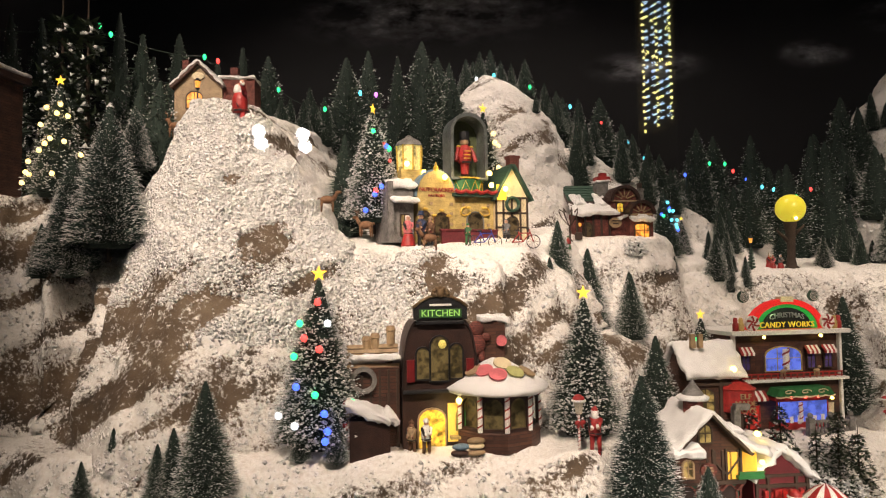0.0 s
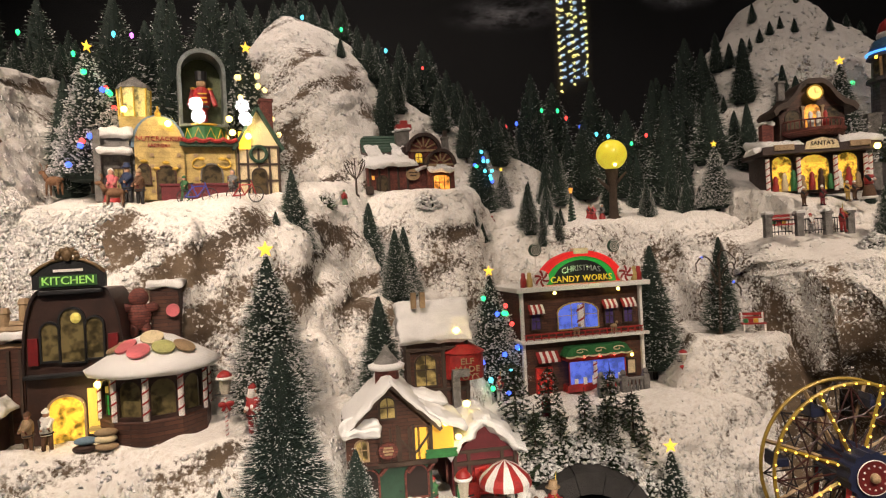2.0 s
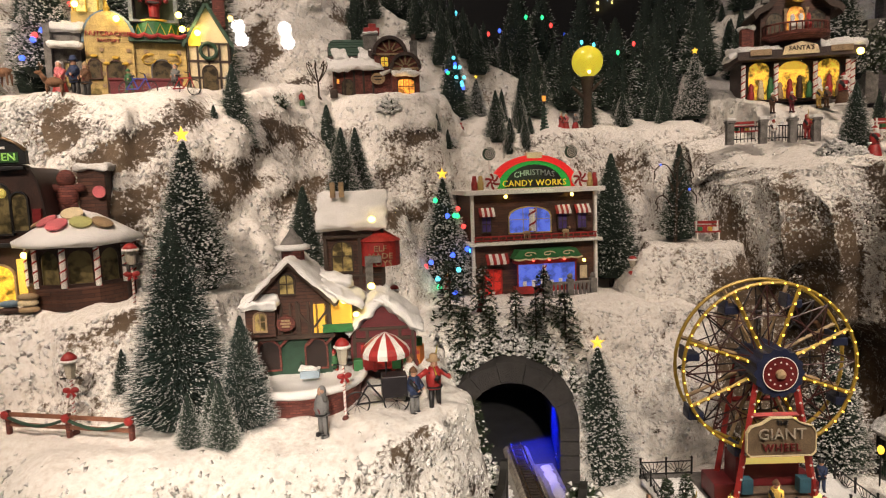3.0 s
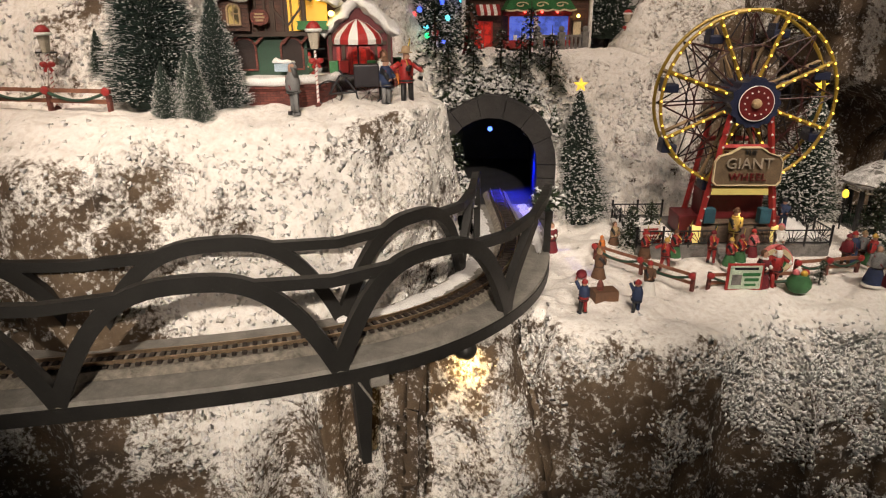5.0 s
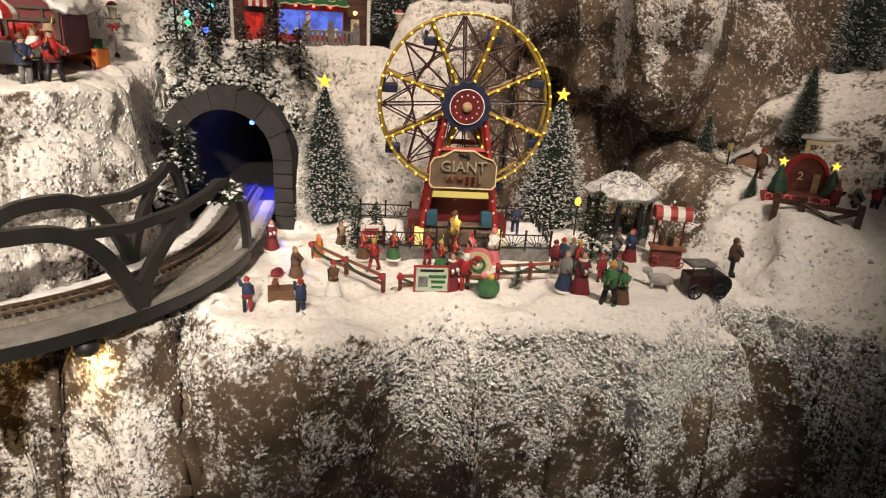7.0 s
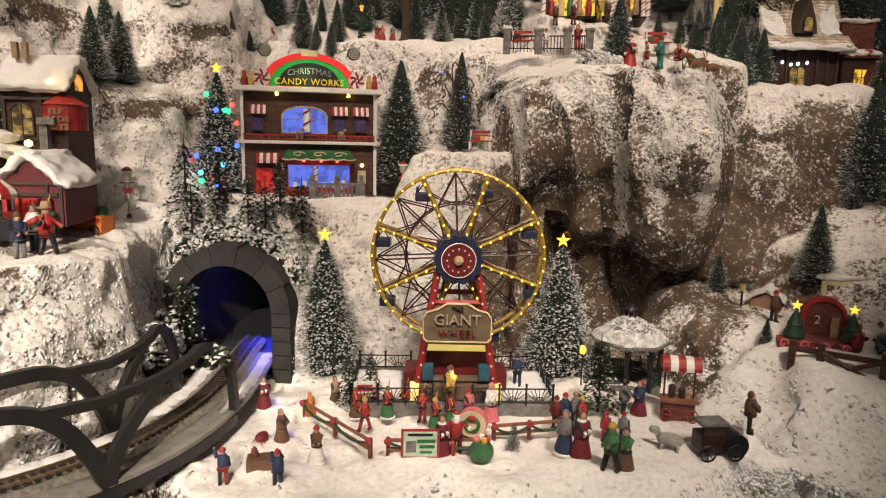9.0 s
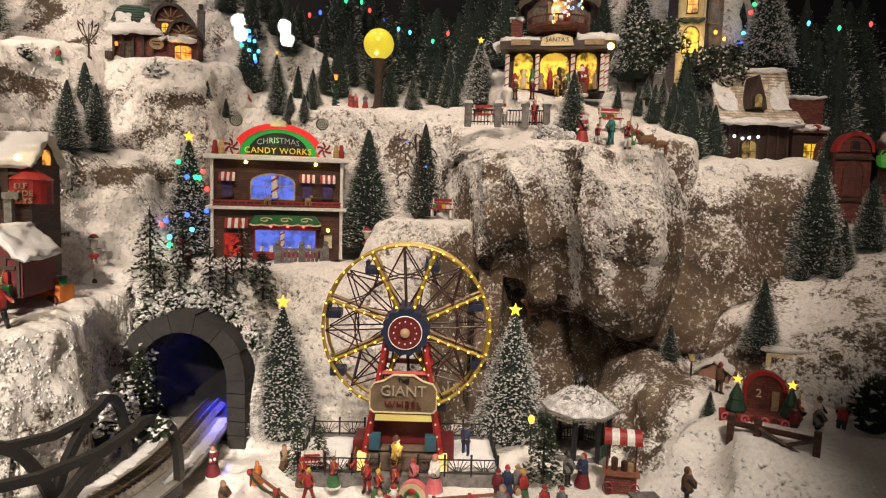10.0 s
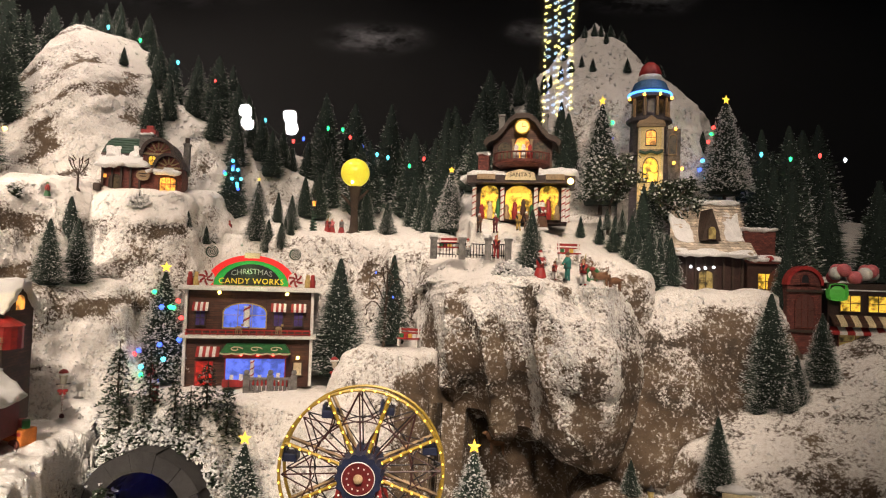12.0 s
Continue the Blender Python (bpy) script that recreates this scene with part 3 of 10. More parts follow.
tagged(box_mesh("wall_back", -1.6, 2.9, 2.62, 2.68, 0.0, 3.0, night_sky()), "night sky with faint clouds painted on a backdrop", "backdrop", kind="structure")
DARK = paint("dark_board", (0.02, 0.02, 0.022), 0.8, scale=8)
tagged(box_mesh("wall_left", -1.66, -1.60, 0.30, 2.68, 0.0, 3.0, DARK), "dark painted side board of the display", "wall", kind="structure")
tagged(box_mesh("wall_right", 2.90, 2.96, 0.30, 2.68, 0.0, 3.0, DARK), "dark painted side board of the display", "wall", kind="structure")
tagged(box_mesh("ceiling", -1.66, 2.96, 0.30, 2.68, 3.0, 3.06, DARK), "dark painted lid of the display", "ceiling", kind="structure")
tagged(box_mesh("floor", -30, 12, -66.0, 2.68, -0.05, 0.0, DARK), "dark shop floor", "floor", kind="structure")

# ---- building blocks ----
def thing(name, label, category, m, group=""):
    """An Empty at a thing's base, which carries its parts."""
    ob = new(name)
    ob.empty_display_size = 0.01
    ob.matrix_world = m
    return tagged(ob, label, category, group)


def part(name, bm, mat, parent, label="", smooth=False):
    me = bpy.data.meshes.new(name)
    bm.to_mesh(me)
    bm.free()
    for p in me.polygons:
        p.use_smooth = smooth
    me.materials.append(mat)
    ob = new(name, me)
    ob.parent = parent
    return tagged(ob, label)


def at(x, y, z, turn=0.0, size=1.0, lean=0.0):
    return pose(x, y, z, lean, 0, turn) @ Matrix.Scale(size, 4)


def box(bm, cx, cy, cz, sx, sy, sz, rz=0.0, rx=0.0, ry=0.0, soft=0.0):
    r = bmesh.ops.create_cube(bm, size=1, matrix=pose(cx, cy, cz, rx, ry, rz) @ Matrix.Diagonal((sx, sy, sz, 1)))
    if soft:
        edges = {e for v in r["verts"] for e in v.link_edges}
        bmesh.ops.bevel(bm, geom=list(edges), offset=soft, segments=2, affect="EDGES", profile=0.6)
    return bm


def rod(bm, a, b, r0, r1=None, seg=8):
    """A tapered round bar from a to b."""
    a, b = Vector(a), Vector(b)
    d = b - a
    m = Matrix.Translation((a + b) / 2) @ d.to_track_quat("Z", "Y").to_matrix().to_4x4()
    bmesh.ops.create_cone(bm, cap_ends=True, segments=seg, radius1=r0, radius2=r0 if r1 is None else r1, depth=d.length, matrix=m)
    return bm


def ball(bm, x, y, z, r, sx=1, sy=1, sz=1, seg=10):
    bmesh.ops.create_uvsphere(bm, u_segments=seg, v_segments=max(5, seg // 2 + 1), radius=r, matrix=Matrix.Translation((x, y, z)) @ Matrix.Diagonal((sx, sy, sz, 1)))
    return bm


def lathe(bm, prof, x=0, y=0, z=0, seg=16, start=0.0):
    """A turned shape from (radius, height) pairs."""
    rings = []
    for r, h in prof:
        rings.append([bm.verts.new((x + r * math.cos(start + 2 * math.pi * i / seg), y + r * math.sin(start + 2 * math.pi * i / seg), z + h)) for i in range(seg)])
    for a, b in zip(rings, rings[1:]):
        for i in range(seg):
            bm.faces.new((a[i], a[(i + 1) % seg], b[(i + 1) % seg], b[i]))
    bm.faces.new(rings[0][::-1])
    bm.faces.new(rings[-1])
    return bm


def plate(bm, pts, y0, y1):
    """A polygon in the x-z plane, thick from y0 (front) to y1."""
    f = [bm.verts.new((x, y0, z)) for x, z in pts]
    b = [bm.verts.new((x, y1, z)) for x, z in pts]
    bm.faces.new(f)
    bm.faces.new(b[::-1])
    n = len(pts)
    for i in range(n):
        bm.faces.new((f[i], b[i], b[(i + 1) % n], f[(i + 1) % n]))
    return bm


def rim(bm, outer, inner, y0, y1):
    """A frame between two outlines of equal count."""
    n = len(outer)
    o0, i0, o1, i1 = [[bm.verts.new((x, y, z)) for x, z in p] for p, y in ((outer, y0), (inner, y0), (outer, y1), (inner, y1))]
    for i in range(n):
        j = (i + 1) % n
        bm.faces.new((o0[i], o0[j], i0[j], i0[i]))
        bm.faces.new((o0[j], o0[i], o1[i], o1[j]))
        bm.faces.new((i0[i], i0[j], i1[j], i1[i]))
    return bm


def arch(x, z, w, h, rise=0.5, seg=8):
    """Outline of an opening with a round head; rise 0 gives a square one."""
    if rise <= 0:
        return [(x - w / 2, z), (x + w / 2, z), (x + w / 2, z + h), (x - w / 2, z + h)]
    k = w * rise
    return [(x - w / 2, z), (x + w / 2, z)] + [(x + w / 2 * math.cos(math.pi * i / seg), z + h - k + k * math.sin(math.pi * i / seg)) for i in range(seg + 1)]


def tube(bm, pts, r, seg=6, closed=False):
    """A round cord along points."""
    pts = [Vector(p) for p in pts]
    n = len(pts)
    rings = []
    for i, p in enumerate(pts):
        t = (pts[(i + 1) % n] - pts[i - 1]) if closed else (pts[min(i + 1, n - 1)] - pts[max(i - 1, 0)])
        q = t.to_track_quat("Z", "Y").to_matrix()
        rings.append([bm.verts.new(p + q @ Vector((r * math.cos(2 * math.pi * k / seg), r * math.sin(2 * math.pi * k / seg), 0))) for k in range(seg)])
    for i in range(n if closed else n - 1):
        a, b = rings[i], rings[(i + 1) % n]
        for k in range(seg):
            bm.faces.new((a[k], a[(k + 1) % seg], b[(k + 1) % seg], b[k]))
    if not closed:
        bm.faces.new(rings[0][::-1])
        bm.faces.new(rings[-1])
    return bm


def star_bm(r, thick=0.3):
    bm = bmesh.new()
    n = 10
    ring = [bm.verts.new(((r if i % 2 == 0 else r * 0.42) * math.sin(2 * math.pi * i / n), 0, (r if i % 2 == 0 else r * 0.42) * math.cos(2 * math.pi * i / n))) for i in range(n)]
    f, b = bm.verts.new((0, -r * thick, 0)), bm.verts.new((0, r * thick, 0))
    for i in range(n):
        bm.faces.new((ring[i], ring[(i + 1) % n], f))
        bm.faces.new((ring[(i + 1) % n], ring[i], b))
    return bm


def letters(text, size, mat, parent, x, y, z, label="", turn=0, depth=0.0012, name="lettering", bend=0.0, spacing=1.0):
    """Raised words with the built-in font, facing -y, centred on x."""
    cu = bpy.data.curves.new(name, "FONT")
    cu.body, cu.size, cu.extrude, cu.align_x, cu.align_y, cu.resolution_u, cu.space_character = text, size, depth, "CENTER", "CENTER", 2, spacing
    tmp = bpy.data.objects.new(name, cu)
    scene.collection.objects.link(tmp)
    bpy.context.view_layer.update()
    me = bpy.data.meshes.new_from_object(tmp.evaluated_get(bpy.context.evaluated_depsgraph_get()))
    bpy.data.objects.remove(tmp)
    for v in me.vertices:
        vx, vy, vz = v.co
        v.co = (x + vx, y - vz, z + vy - bend * vx * vx)
    me.materials.clear()
    me.materials.append(mat)
    ob = new(name, me)
    ob.parent = parent
    return tagged(ob, label)


# ---- trees ----
def leaf_mat(name, lo, hi, rough=0.7):
    m, nt, b = nodes_of(name)
    geo = nt.nodes.new("ShaderNodeNewGeometry")
    link(nt, ramp(nt, geo.outputs["Random Per Island"], [(0.1, lo), (0.9, hi)]), b.inputs["Base Color"])
    b.inputs["Roughness"].default_value = rough
    return m


SISAL = leaf_mat("green_sisal", (0.018, 0.036, 0.025), (0.11, 0.15, 0.11))
# dark filler in place of the crowns' dense, shaded inside
SISAL_FILLER = paint("green_sisal_filler", (0.012, 0.024, 0.017), 0.9, scale=40)
SISAL_TEAL = leaf_mat("teal_sisal", (0.008, 0.022, 0.018), (0.04, 0.075, 0.062))
NEEDLE = leaf_mat("fir_needle", (0.014, 0.024, 0.012), (0.05, 0.075, 0.035))
FLOCK = leaf_mat("snow_flock", (0.62, 0.61, 0.60), (0.86, 0.85, 0.84), 0.9)
BARK = paint("brown_bark", (0.055, 0.036, 0.024), 0.85, scale=50, bump=0.5)
STAR_LIT = glow("lit_yellow_star", (1.0, 0.62, 0.06), 1.6)
LEDS = {c: glow("led_" + c, v, 3.0) for c, v in dict(blue=(0.05, 0.12, 1.0), green=(0.03, 0.9, 0.25), red=(1.0, 0.06, 0.05), warm=(1.0, 0.72, 0.25), cyan=(0.1, 0.75, 1.0), pink=(0.75, 0.2, 1.0), white=(0.85, 0.92, 1.0)).items()}


def crown_radius(z, wide):
    return wide * np.where(z < 0.1, 0.80 + 2.0 * z, (1 - z) ** 0.74 * 1.081 + 0.012)


def brush_crown(rng, count, wide, width, droop=0.12):
    """Bristles of a bottle-brush tree of height 1: thin spikes round a wire."""
    z = 1 - np.sqrt(rng.random(count)) * 0.94
    a = rng.random(count) * 2 * np.pi
    r = crown_radius(z, wide) * (0.74 + 0.34 * rng.random(count) + 0.07 * np.sin(62 * z + a))
    dx, dy = np.cos(a), np.sin(a)
    up = (rng.random(count) - 0.35) * droop
    tip = np.stack([dx * r, dy * r, z + up * r / wide * 0.35], -1)
    foot = np.stack([dx * r * 0.35, dy * r * 0.35, z], -1)
    tilt = rng.random(count) * np.pi
    side = np.stack([-dy * np.cos(tilt), dx * np.cos(tilt), np.sin(tilt)], -1) * width
    verts = np.stack([foot - side, foot + side, tip], 1).reshape(-1, 3)
    rime = np.stack([foot + (tip - foot) * 0.84 - side * 0.9, foot + (tip - foot) * 0.84 + side * 0.9, tip * np.array([1.02, 1.02, 1]) + np.array([0, 0, 0.002])], 1)
    return verts, tip, rime


def crumbs(rng, tips, size):
    """Small irregular lumps of flock, four faces each."""
    n = len(tips)
    base = np.array([(1, 1, 1), (1, -1, -1), (-1, 1, -1), (-1, -1, 1)], float)
    q = rng.normal(size=(n, 3, 3))
    q, _ = np.linalg.qr(q)
    s = size * (0.5 + rng.random((n, 1, 1)))
    verts = (base[None] * s * (0.6 + 0.8 * rng.random((n, 1, 3)))) @ q * np.array([1, 1, 0.7]) + tips[:, None]
    f = np.array([(0, 1, 2), (0, 3, 1), (0, 2, 3), (1, 3, 2)])
    faces = (f[None] + 4 * np.arange(n)[:, None, None]).reshape(-1, 3)
    return verts.reshape(-1, 3), faces


def soup(name, verts, faces, mat):
    me = bpy.data.meshes.new(name)
    me.vertices.add(len(verts)), me.loops.add(faces.size), me.polygons.add(len(faces))
    me.vertices.foreach_set("co", np.ascontiguousarray(verts, float).ravel())
    me.loops.foreach_set("vertex_index", np.ascontiguousarray(faces).ravel())
    me.polygons.foreach_set("loop_start", np.arange(len(faces)) * faces.shape[1])
    me.update()
    me.materials.append(mat)
    return me


def child(name, me, parent, label=""):
    ob = new(name, me)
    ob.parent = parent
    return tagged(ob, label)


def brush_tree(label, seed, count=3200, wide=0.21, width=0.0045, flock=0, crumb=0.006, green=SISAL, star=0.0, leds=(), group="", frost=0):
    """A model bottle-brush fir, 1 high; scaled where it is set."""
    rng = np.random.default_rng(seed)
    root = thing("model_fir_tree", label, "tree", Matrix.Identity(4), group)
    bm = bmesh.new()
    rod(bm, (0, 0, -0.06), (0, 0, 0.10), 0.02, 0.016, 8)
    part("trunk", bm, BARK, root)
    verts, tips, rime = brush_crown(rng, count, wide, width)
    crown = child("crown", soup("crown", verts, np.arange(len(verts)).reshape(-1, 3), green), root)
    tagged(crown, kind="stuff")
    # an added dark cone closes the gaps between bristles, as shade would
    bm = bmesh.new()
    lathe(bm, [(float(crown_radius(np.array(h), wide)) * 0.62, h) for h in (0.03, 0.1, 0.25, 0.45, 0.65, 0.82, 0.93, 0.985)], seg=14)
    part("core", bm, SISAL_FILLER, crown)
    if flock:
        pick = rng.choice(len(tips), flock * 2, replace=True)
        t = tips[pick] * np.array([0.97, 0.97, 1]) + np.array([0, 0, 0.004]) + rng.normal(size=(flock * 2, 3)) * 0.006
        v, f = crumbs(rng, t, crumb * 0.68)
        tagged(child("snow_flock", soup("snow_flock", v, f, FLOCK), root, "white snow flock on the tips"), kind="stuff")
    if frost:
        pick = rng.choice(len(tips), min(frost, len(tips)), replace=False)
        v = rime[pick].reshape(-1, 3)
        tagged(child("frost", soup("frost", v, np.arange(len(v)).reshape(-1, 3), FLOCK), root, "fine frost on the tips"), kind="stuff")
    if star:
        bm = star_bm(star)
        bmesh.ops.translate(bm, verts=bm.verts, vec=(0, 0, 1.0 + star * 0.5))
        part("star", bm, STAR_LIT, root, "glowing yellow star")
    for colour, z, a in leds:
        r = float(crown_radius(np.array(z), wide)) * 1.04
        bm = bmesh.new()
        ball(bm, r * math.cos(a), r * math.sin(a), z, 0.021, seg=8)
        part("light_bulb", bm, LEDS[colour], root, "lit %s bulb" % colour)
    return root


def fir_tree(label, seed, group=""):
    """A fir with whorls of drooping branches and snow on their ends, 1 high."""
    rng = np.random.default_rng(seed)
    root = thing("model_fir_tree", label, "tree", Matrix.Identity(4), group)
    bm = bmesh.new()
    rod(bm, (0, 0, -0.05), (0, 0, 1.0), 0.022, 0.004, 7)
    part("trunk", bm, BARK, root)
    V, S = [], []
    for k in range(10):
        z = 0.12 + 0.85 * k / 10
        reach = (0.27 * (1 - z) ** 0.8 + 0.03) * (0.82 + 0.3 * rng.random())
        n = 7 if k < 5 else 5
        for i in range(n):
            a = 2 * math.pi * (i + 0.5 * (k % 2)) / n + rng.normal() * 0.15
            d = np.array([math.cos(a), math.sin(a), 0])
            side = np.array([-math.sin(a), math.cos(a), 0])
            for j in range(24):
                f = rng.random() ** 0.7
                c = d * reach * f + np.array([0, 0, z - 0.09 * f * f])
                t = c + (d * 0.5 + side * rng.normal() * 0.8 + np.array([0, 0, rng.normal() * 0.3 + 0.1])) * 0.055
                w = np.cross(t - c, [0, 0, 1]) * 0.28
                V += [c - w, c + w, t]
            for j in range(2):
                f = 0.5 + 0.5 * rng.random()
                S.append(d * reach * f * 1.02 + side * rng.normal() * 0.012 + np.array([0, 0, z - 0.09 * f * f + 0.014]))
    child("crown", soup("crown", np.array(V), np.arange(len(V)).reshape(-1, 3), NEEDLE), root)
    v, f = crumbs(rng, np.array(S), 0.0115)
    tagged(child("snow", soup("snow", v, f, FLOCK), root, "snow on the branch ends"), kind="stuff")
    return root


# ---- railway: tunnel, arched bridge, track ----
IRON = paint("dark_grey_card", (0.018, 0.017, 0.0155), 0.5, scale=35, bump=0.2)
DECK = paint("grey_deck", (0.25, 0.235, 0.21), 0.8, scale=45, bump=0.3)
BALLAST = paint("brown_ballast", (0.28, 0.25, 0.21), 0.95, scale=160, var=0.45, bump=0.8)
SLEEPER = paint("dark_sleeper", (0.022, 0.014, 0.010), 0.7, scale=90)
RAIL = paint("rail_metal", (0.66, 0.50, 0.34), 0.36, 1.0, scale=120, var=0.2, bump=0.0)
STONE = paint("grey_tunnel_stone", (0.034, 0.031, 0.030), 0.85, scale=40, var=0.35, bump=0.5)
TUNNEL_DARK = paint("tunnel_lining", (0.09, 0.09, 0.10), 0.7, scale=25)



def smooth_way(pts, step=0.005):
    """Evenly spaced points and sideways directions along the track."""
    P = np.array(pts, float)
    for _ in range(4):
        Q = np.empty((2 * len(P), 2))
        Q[0], Q[-1] = P[0], P[-1]
        Q[1:-1:2] = 0.75 * P[:-1] + 0.25 * P[1:]
        Q[2:-1:2] = 0.25 * P[:-1] + 0.75 * P[1:]
        P = Q
    seg = np.hypot(*np.diff(P, axis=0).T)
    s = np.concatenate([[0], np.cumsum(seg)])
    at_s = np.arange(0, s[-1], step)
    X, Y = np.interp(at_s, s, P[:, 0]), np.interp(at_s, s, P[:, 1])
    tx, ty = np.gradient(X), np.gradient(Y)
    n = np.hypot(tx, ty)
    return at_s, X, Y, ty / n, -tx / n      # the last two point to the outer, near side


WS, WX, WY, NX, NY = smooth_way(WAY)
DECK_Z = 1.0


def on_way(s, off, h):
    x, y, nx, ny = (np.interp(s, WS, a) for a in (WX, WY, NX, NY))
    return (float(x + nx * off), float(y + ny * off), DECK_Z + h)


def way_s(x, y):
    return float(WS[np.argmin((WX - x) ** 2 + (WY - y) ** 2)])


def along(bm, s0, s1, corners, step=0.01):
    """Sweep a closed section of (offset, height) along the way."""
    n = max(2, int((s1 - s0) / step))
    rings = [[bm.verts.new(on_way(s0 + (s1 - s0) * i / n, o, h)) for o, h in corners] for i in range(n + 1)]
    k = len(corners)
    for a, b in zip(rings, rings[1:]):
        for i in range(k):
            bm.faces.new((a[i], a[(i + 1) % k], b[(i + 1) % k], b[i]))
    bm.faces.new(rings[0])
    bm.faces.new(rings[-1][::-1])
    return bm


S_MOUTH = way_s(0.67, 1.19)
S_BANK = way_s(0.70, 0.97)
bridge = thing("railway_bridge", "dark grey arched model railway bridge curving to a tunnel", "bridge", Matrix.Identity(4))
part("deck", along(bmesh.new(), 0, S_MOUTH, [(-0.052, -0.006), (0.052, -0.006), (0.052, -0.001), (-0.052, -0.001)]), DECK, bridge, "grey board deck")
part("girder", along(bmesh.new(), 0, S_BANK, [(0.043, -0.020), (0.053, -0.020), (0.053, -0.0065), (0.043, -0.0065)]), IRON, bridge)
part("girder", along(bmesh.new(), 0, S_BANK, [(-0.053, -0.020), (-0.043, -0.020), (-0.043, -0.0065), (-0.053, -0.0065)]), IRON, bridge)


def band(bm, pts, half, off0, off1):
    """A flat bar that follows (distance, height) points, as thick as off1 - off0."""
    rings = []
    n = len(pts)
    for i, (s, h) in enumerate(pts):
        ds, dh = pts[min(i + 1, n - 1)][0] - pts[max(i - 1, 0)][0], pts[min(i + 1, n - 1)][1] - pts[max(i - 1, 0)][1]
        ln = math.hypot(ds, dh) or 1
        us, uh = -dh / ln * half, ds / ln * half
        rings.append([bm.verts.new(on_way(s + us * q, o, h + uh * q)) for q, o in ((1, off0), (1, off1), (-1, off1), (-1, off0))])
    for a, b in zip(rings, rings[1:]):
        for i in range(4):
            bm.faces.new((a[i], a[(i + 1) % 4], b[(i + 1) % 4], b[i]))
    bm.faces.new(rings[0])
    bm.faces.new(rings[-1][::-1])
    return bm


def arch_rail(side, feet, last):
    """One side's arches, chords and end loop."""
    o0, o1 = (0.044, 0.053) if side > 0 else (-0.053, -0.044)
    top, chord = 0.100, 0.084
    for a, b in zip(feet, feet[1:]):
        bm = bmesh.new()
        w = b - a
        pts = []
        for i in range(25):
            t = i / 24
            u = 2 * t - 1
            pts.append((a + w * (0.5 + 0.5 * math.copysign(abs(u) ** 0.92, u)), top * (1 - abs(u) ** 2.6) - 0.004))
        band(bm, pts, 0.0072, o0, o1)
        part("arch", bm, IRON, bridge)
    for before, f, after in zip(feet, feet[1:], feet[2:] + [feet[-1] + 0.20]):
        bm = bmesh.new()
        band(bm, [(f - 0.27 * (f - before), chord + 0.004), (f, chord), (f + 0.27 * (after - f), chord + 0.004)], 0.005, o0, o1)
        part("chord", bm, IRON, bridge)
    f, end = feet[-1], last
    bm = bmesh.new()
    band(bm, [(f + 0.055 * t ** 1.8, -0.004 + 0.088 * t) for t in (0, .15, .3, .45, .6, .8, 1)], 0.0062, o0, o1)
    part("arch", bm, IRON, bridge)
    bm = bmesh.new()
    w = end - f - 0.05
    band(bm, [(f + 0.05, chord + 0.002), (f + 0.05 + w * 0.35, chord + 0.012)] + [(f + 0.05 + w * (0.45 + 0.55 * math.sin(t)), -0.004 + (chord + 0.022) * math.cos(t) ** 0.8) for t in np.linspace(0, 1.565, 14)], 0.0055, o0, o1)
    part("end_loop", bm, IRON, bridge)


S_A0, S_A, S_B = way_s(0.300, 0.612), way_s(0.514, 0.685), way_s(0.648, 0.800)
arch_rail(1, [S_A0 - 0.46, S_A0 - 0.235, S_A0, S_A, S_B], S_B + 0.175)
arch_rail(-1, [S_A0 - 0.46, S_A0 - 0.235, S_A0, S_A + 0.028, S_B + 0.072], S_B + 0.22)

rng = np.random.default_rng(77)
for off, wide, s0, s1, label in ((-0.040, 0.013, S_A + 0.02, S_MOUTH - 0.03, "snow drifted on the deck's inner edge"), (0.038, 0.010, S_BANK - 0.02, S_MOUTH - 0.01, "snow drifted on the deck's outer edge")):
    bm = bmesh.new()
    ways = np.arange(s0, s1, 0.004)
    rows = []
    for i, sw in enumerate(ways):
        w = wide * (0.55 + 0.6 * rng.random()) * min(1, 4 * i / len(ways) + 0.2)
        rows.append([bm.verts.new(on_way(sw, off + w * q, -0.0015 + h * (0.6 + 0.8 * rng.random()))) for q, h in ((-1, 0), (-0.6, 0.003), (0, 0.005), (0.6, 0.003), (1, 0))])
    for a, b in zip(rows, rows[1:]):
        for i in range(4):
            bm.faces.new((a[i], a[i + 1], b[i + 1], b[i]))
    part("drift", bm, FLOCK, bridge, label, True)

pier = thing("bridge_pier", "dark grey tapered bracket under the bridge", "pier", at(0.548, 0.664, 0.982, 25))
bm = bmesh.new()
plate(bm, [(-0.009, 0.0), (0.010, 0.0), (0.005, -0.10), (-0.004, -0.10)], -0.010, 0.010)
part("bracket", bm, IRON, pier)
bm = bmesh.new()
box(bm, 0.016, -0.006, -0.006, 0.018, 0.020, 0.010, soft=0.001)
part("cap", bm, DECK, pier, "pale grey cap")
bm = bmesh.new()
rod(bm, (-0.004, -0.013, -0.004), (0.010, -0.013, -0.03), 0.0012)
part("cable", bm, DECK, pier)

track = thing("railway_track", "model railway track with brass rails on dark sleepers", "track", Matrix.Identity(4))
part("ballast", along(bmesh.new(), 0, S_MOUTH + 0.06, [(-0.022, 0.0), (0.022, 0.0), (0.016, 0.006), (-0.016, 0.006)]), BALLAST, track)
for off in (-0.0083, 0.0083):
    part("rail", along(bmesh.new(), 0, S_MOUTH + 0.06, [(off - 0.0008, 0.008), (off + 0.0008, 0.008), (off + 0.0008, 0.0115), (off - 0.0008, 0.0115)]), RAIL, track)
me = bpy.data.meshes.new("sleeper")
bm = bmesh.new()
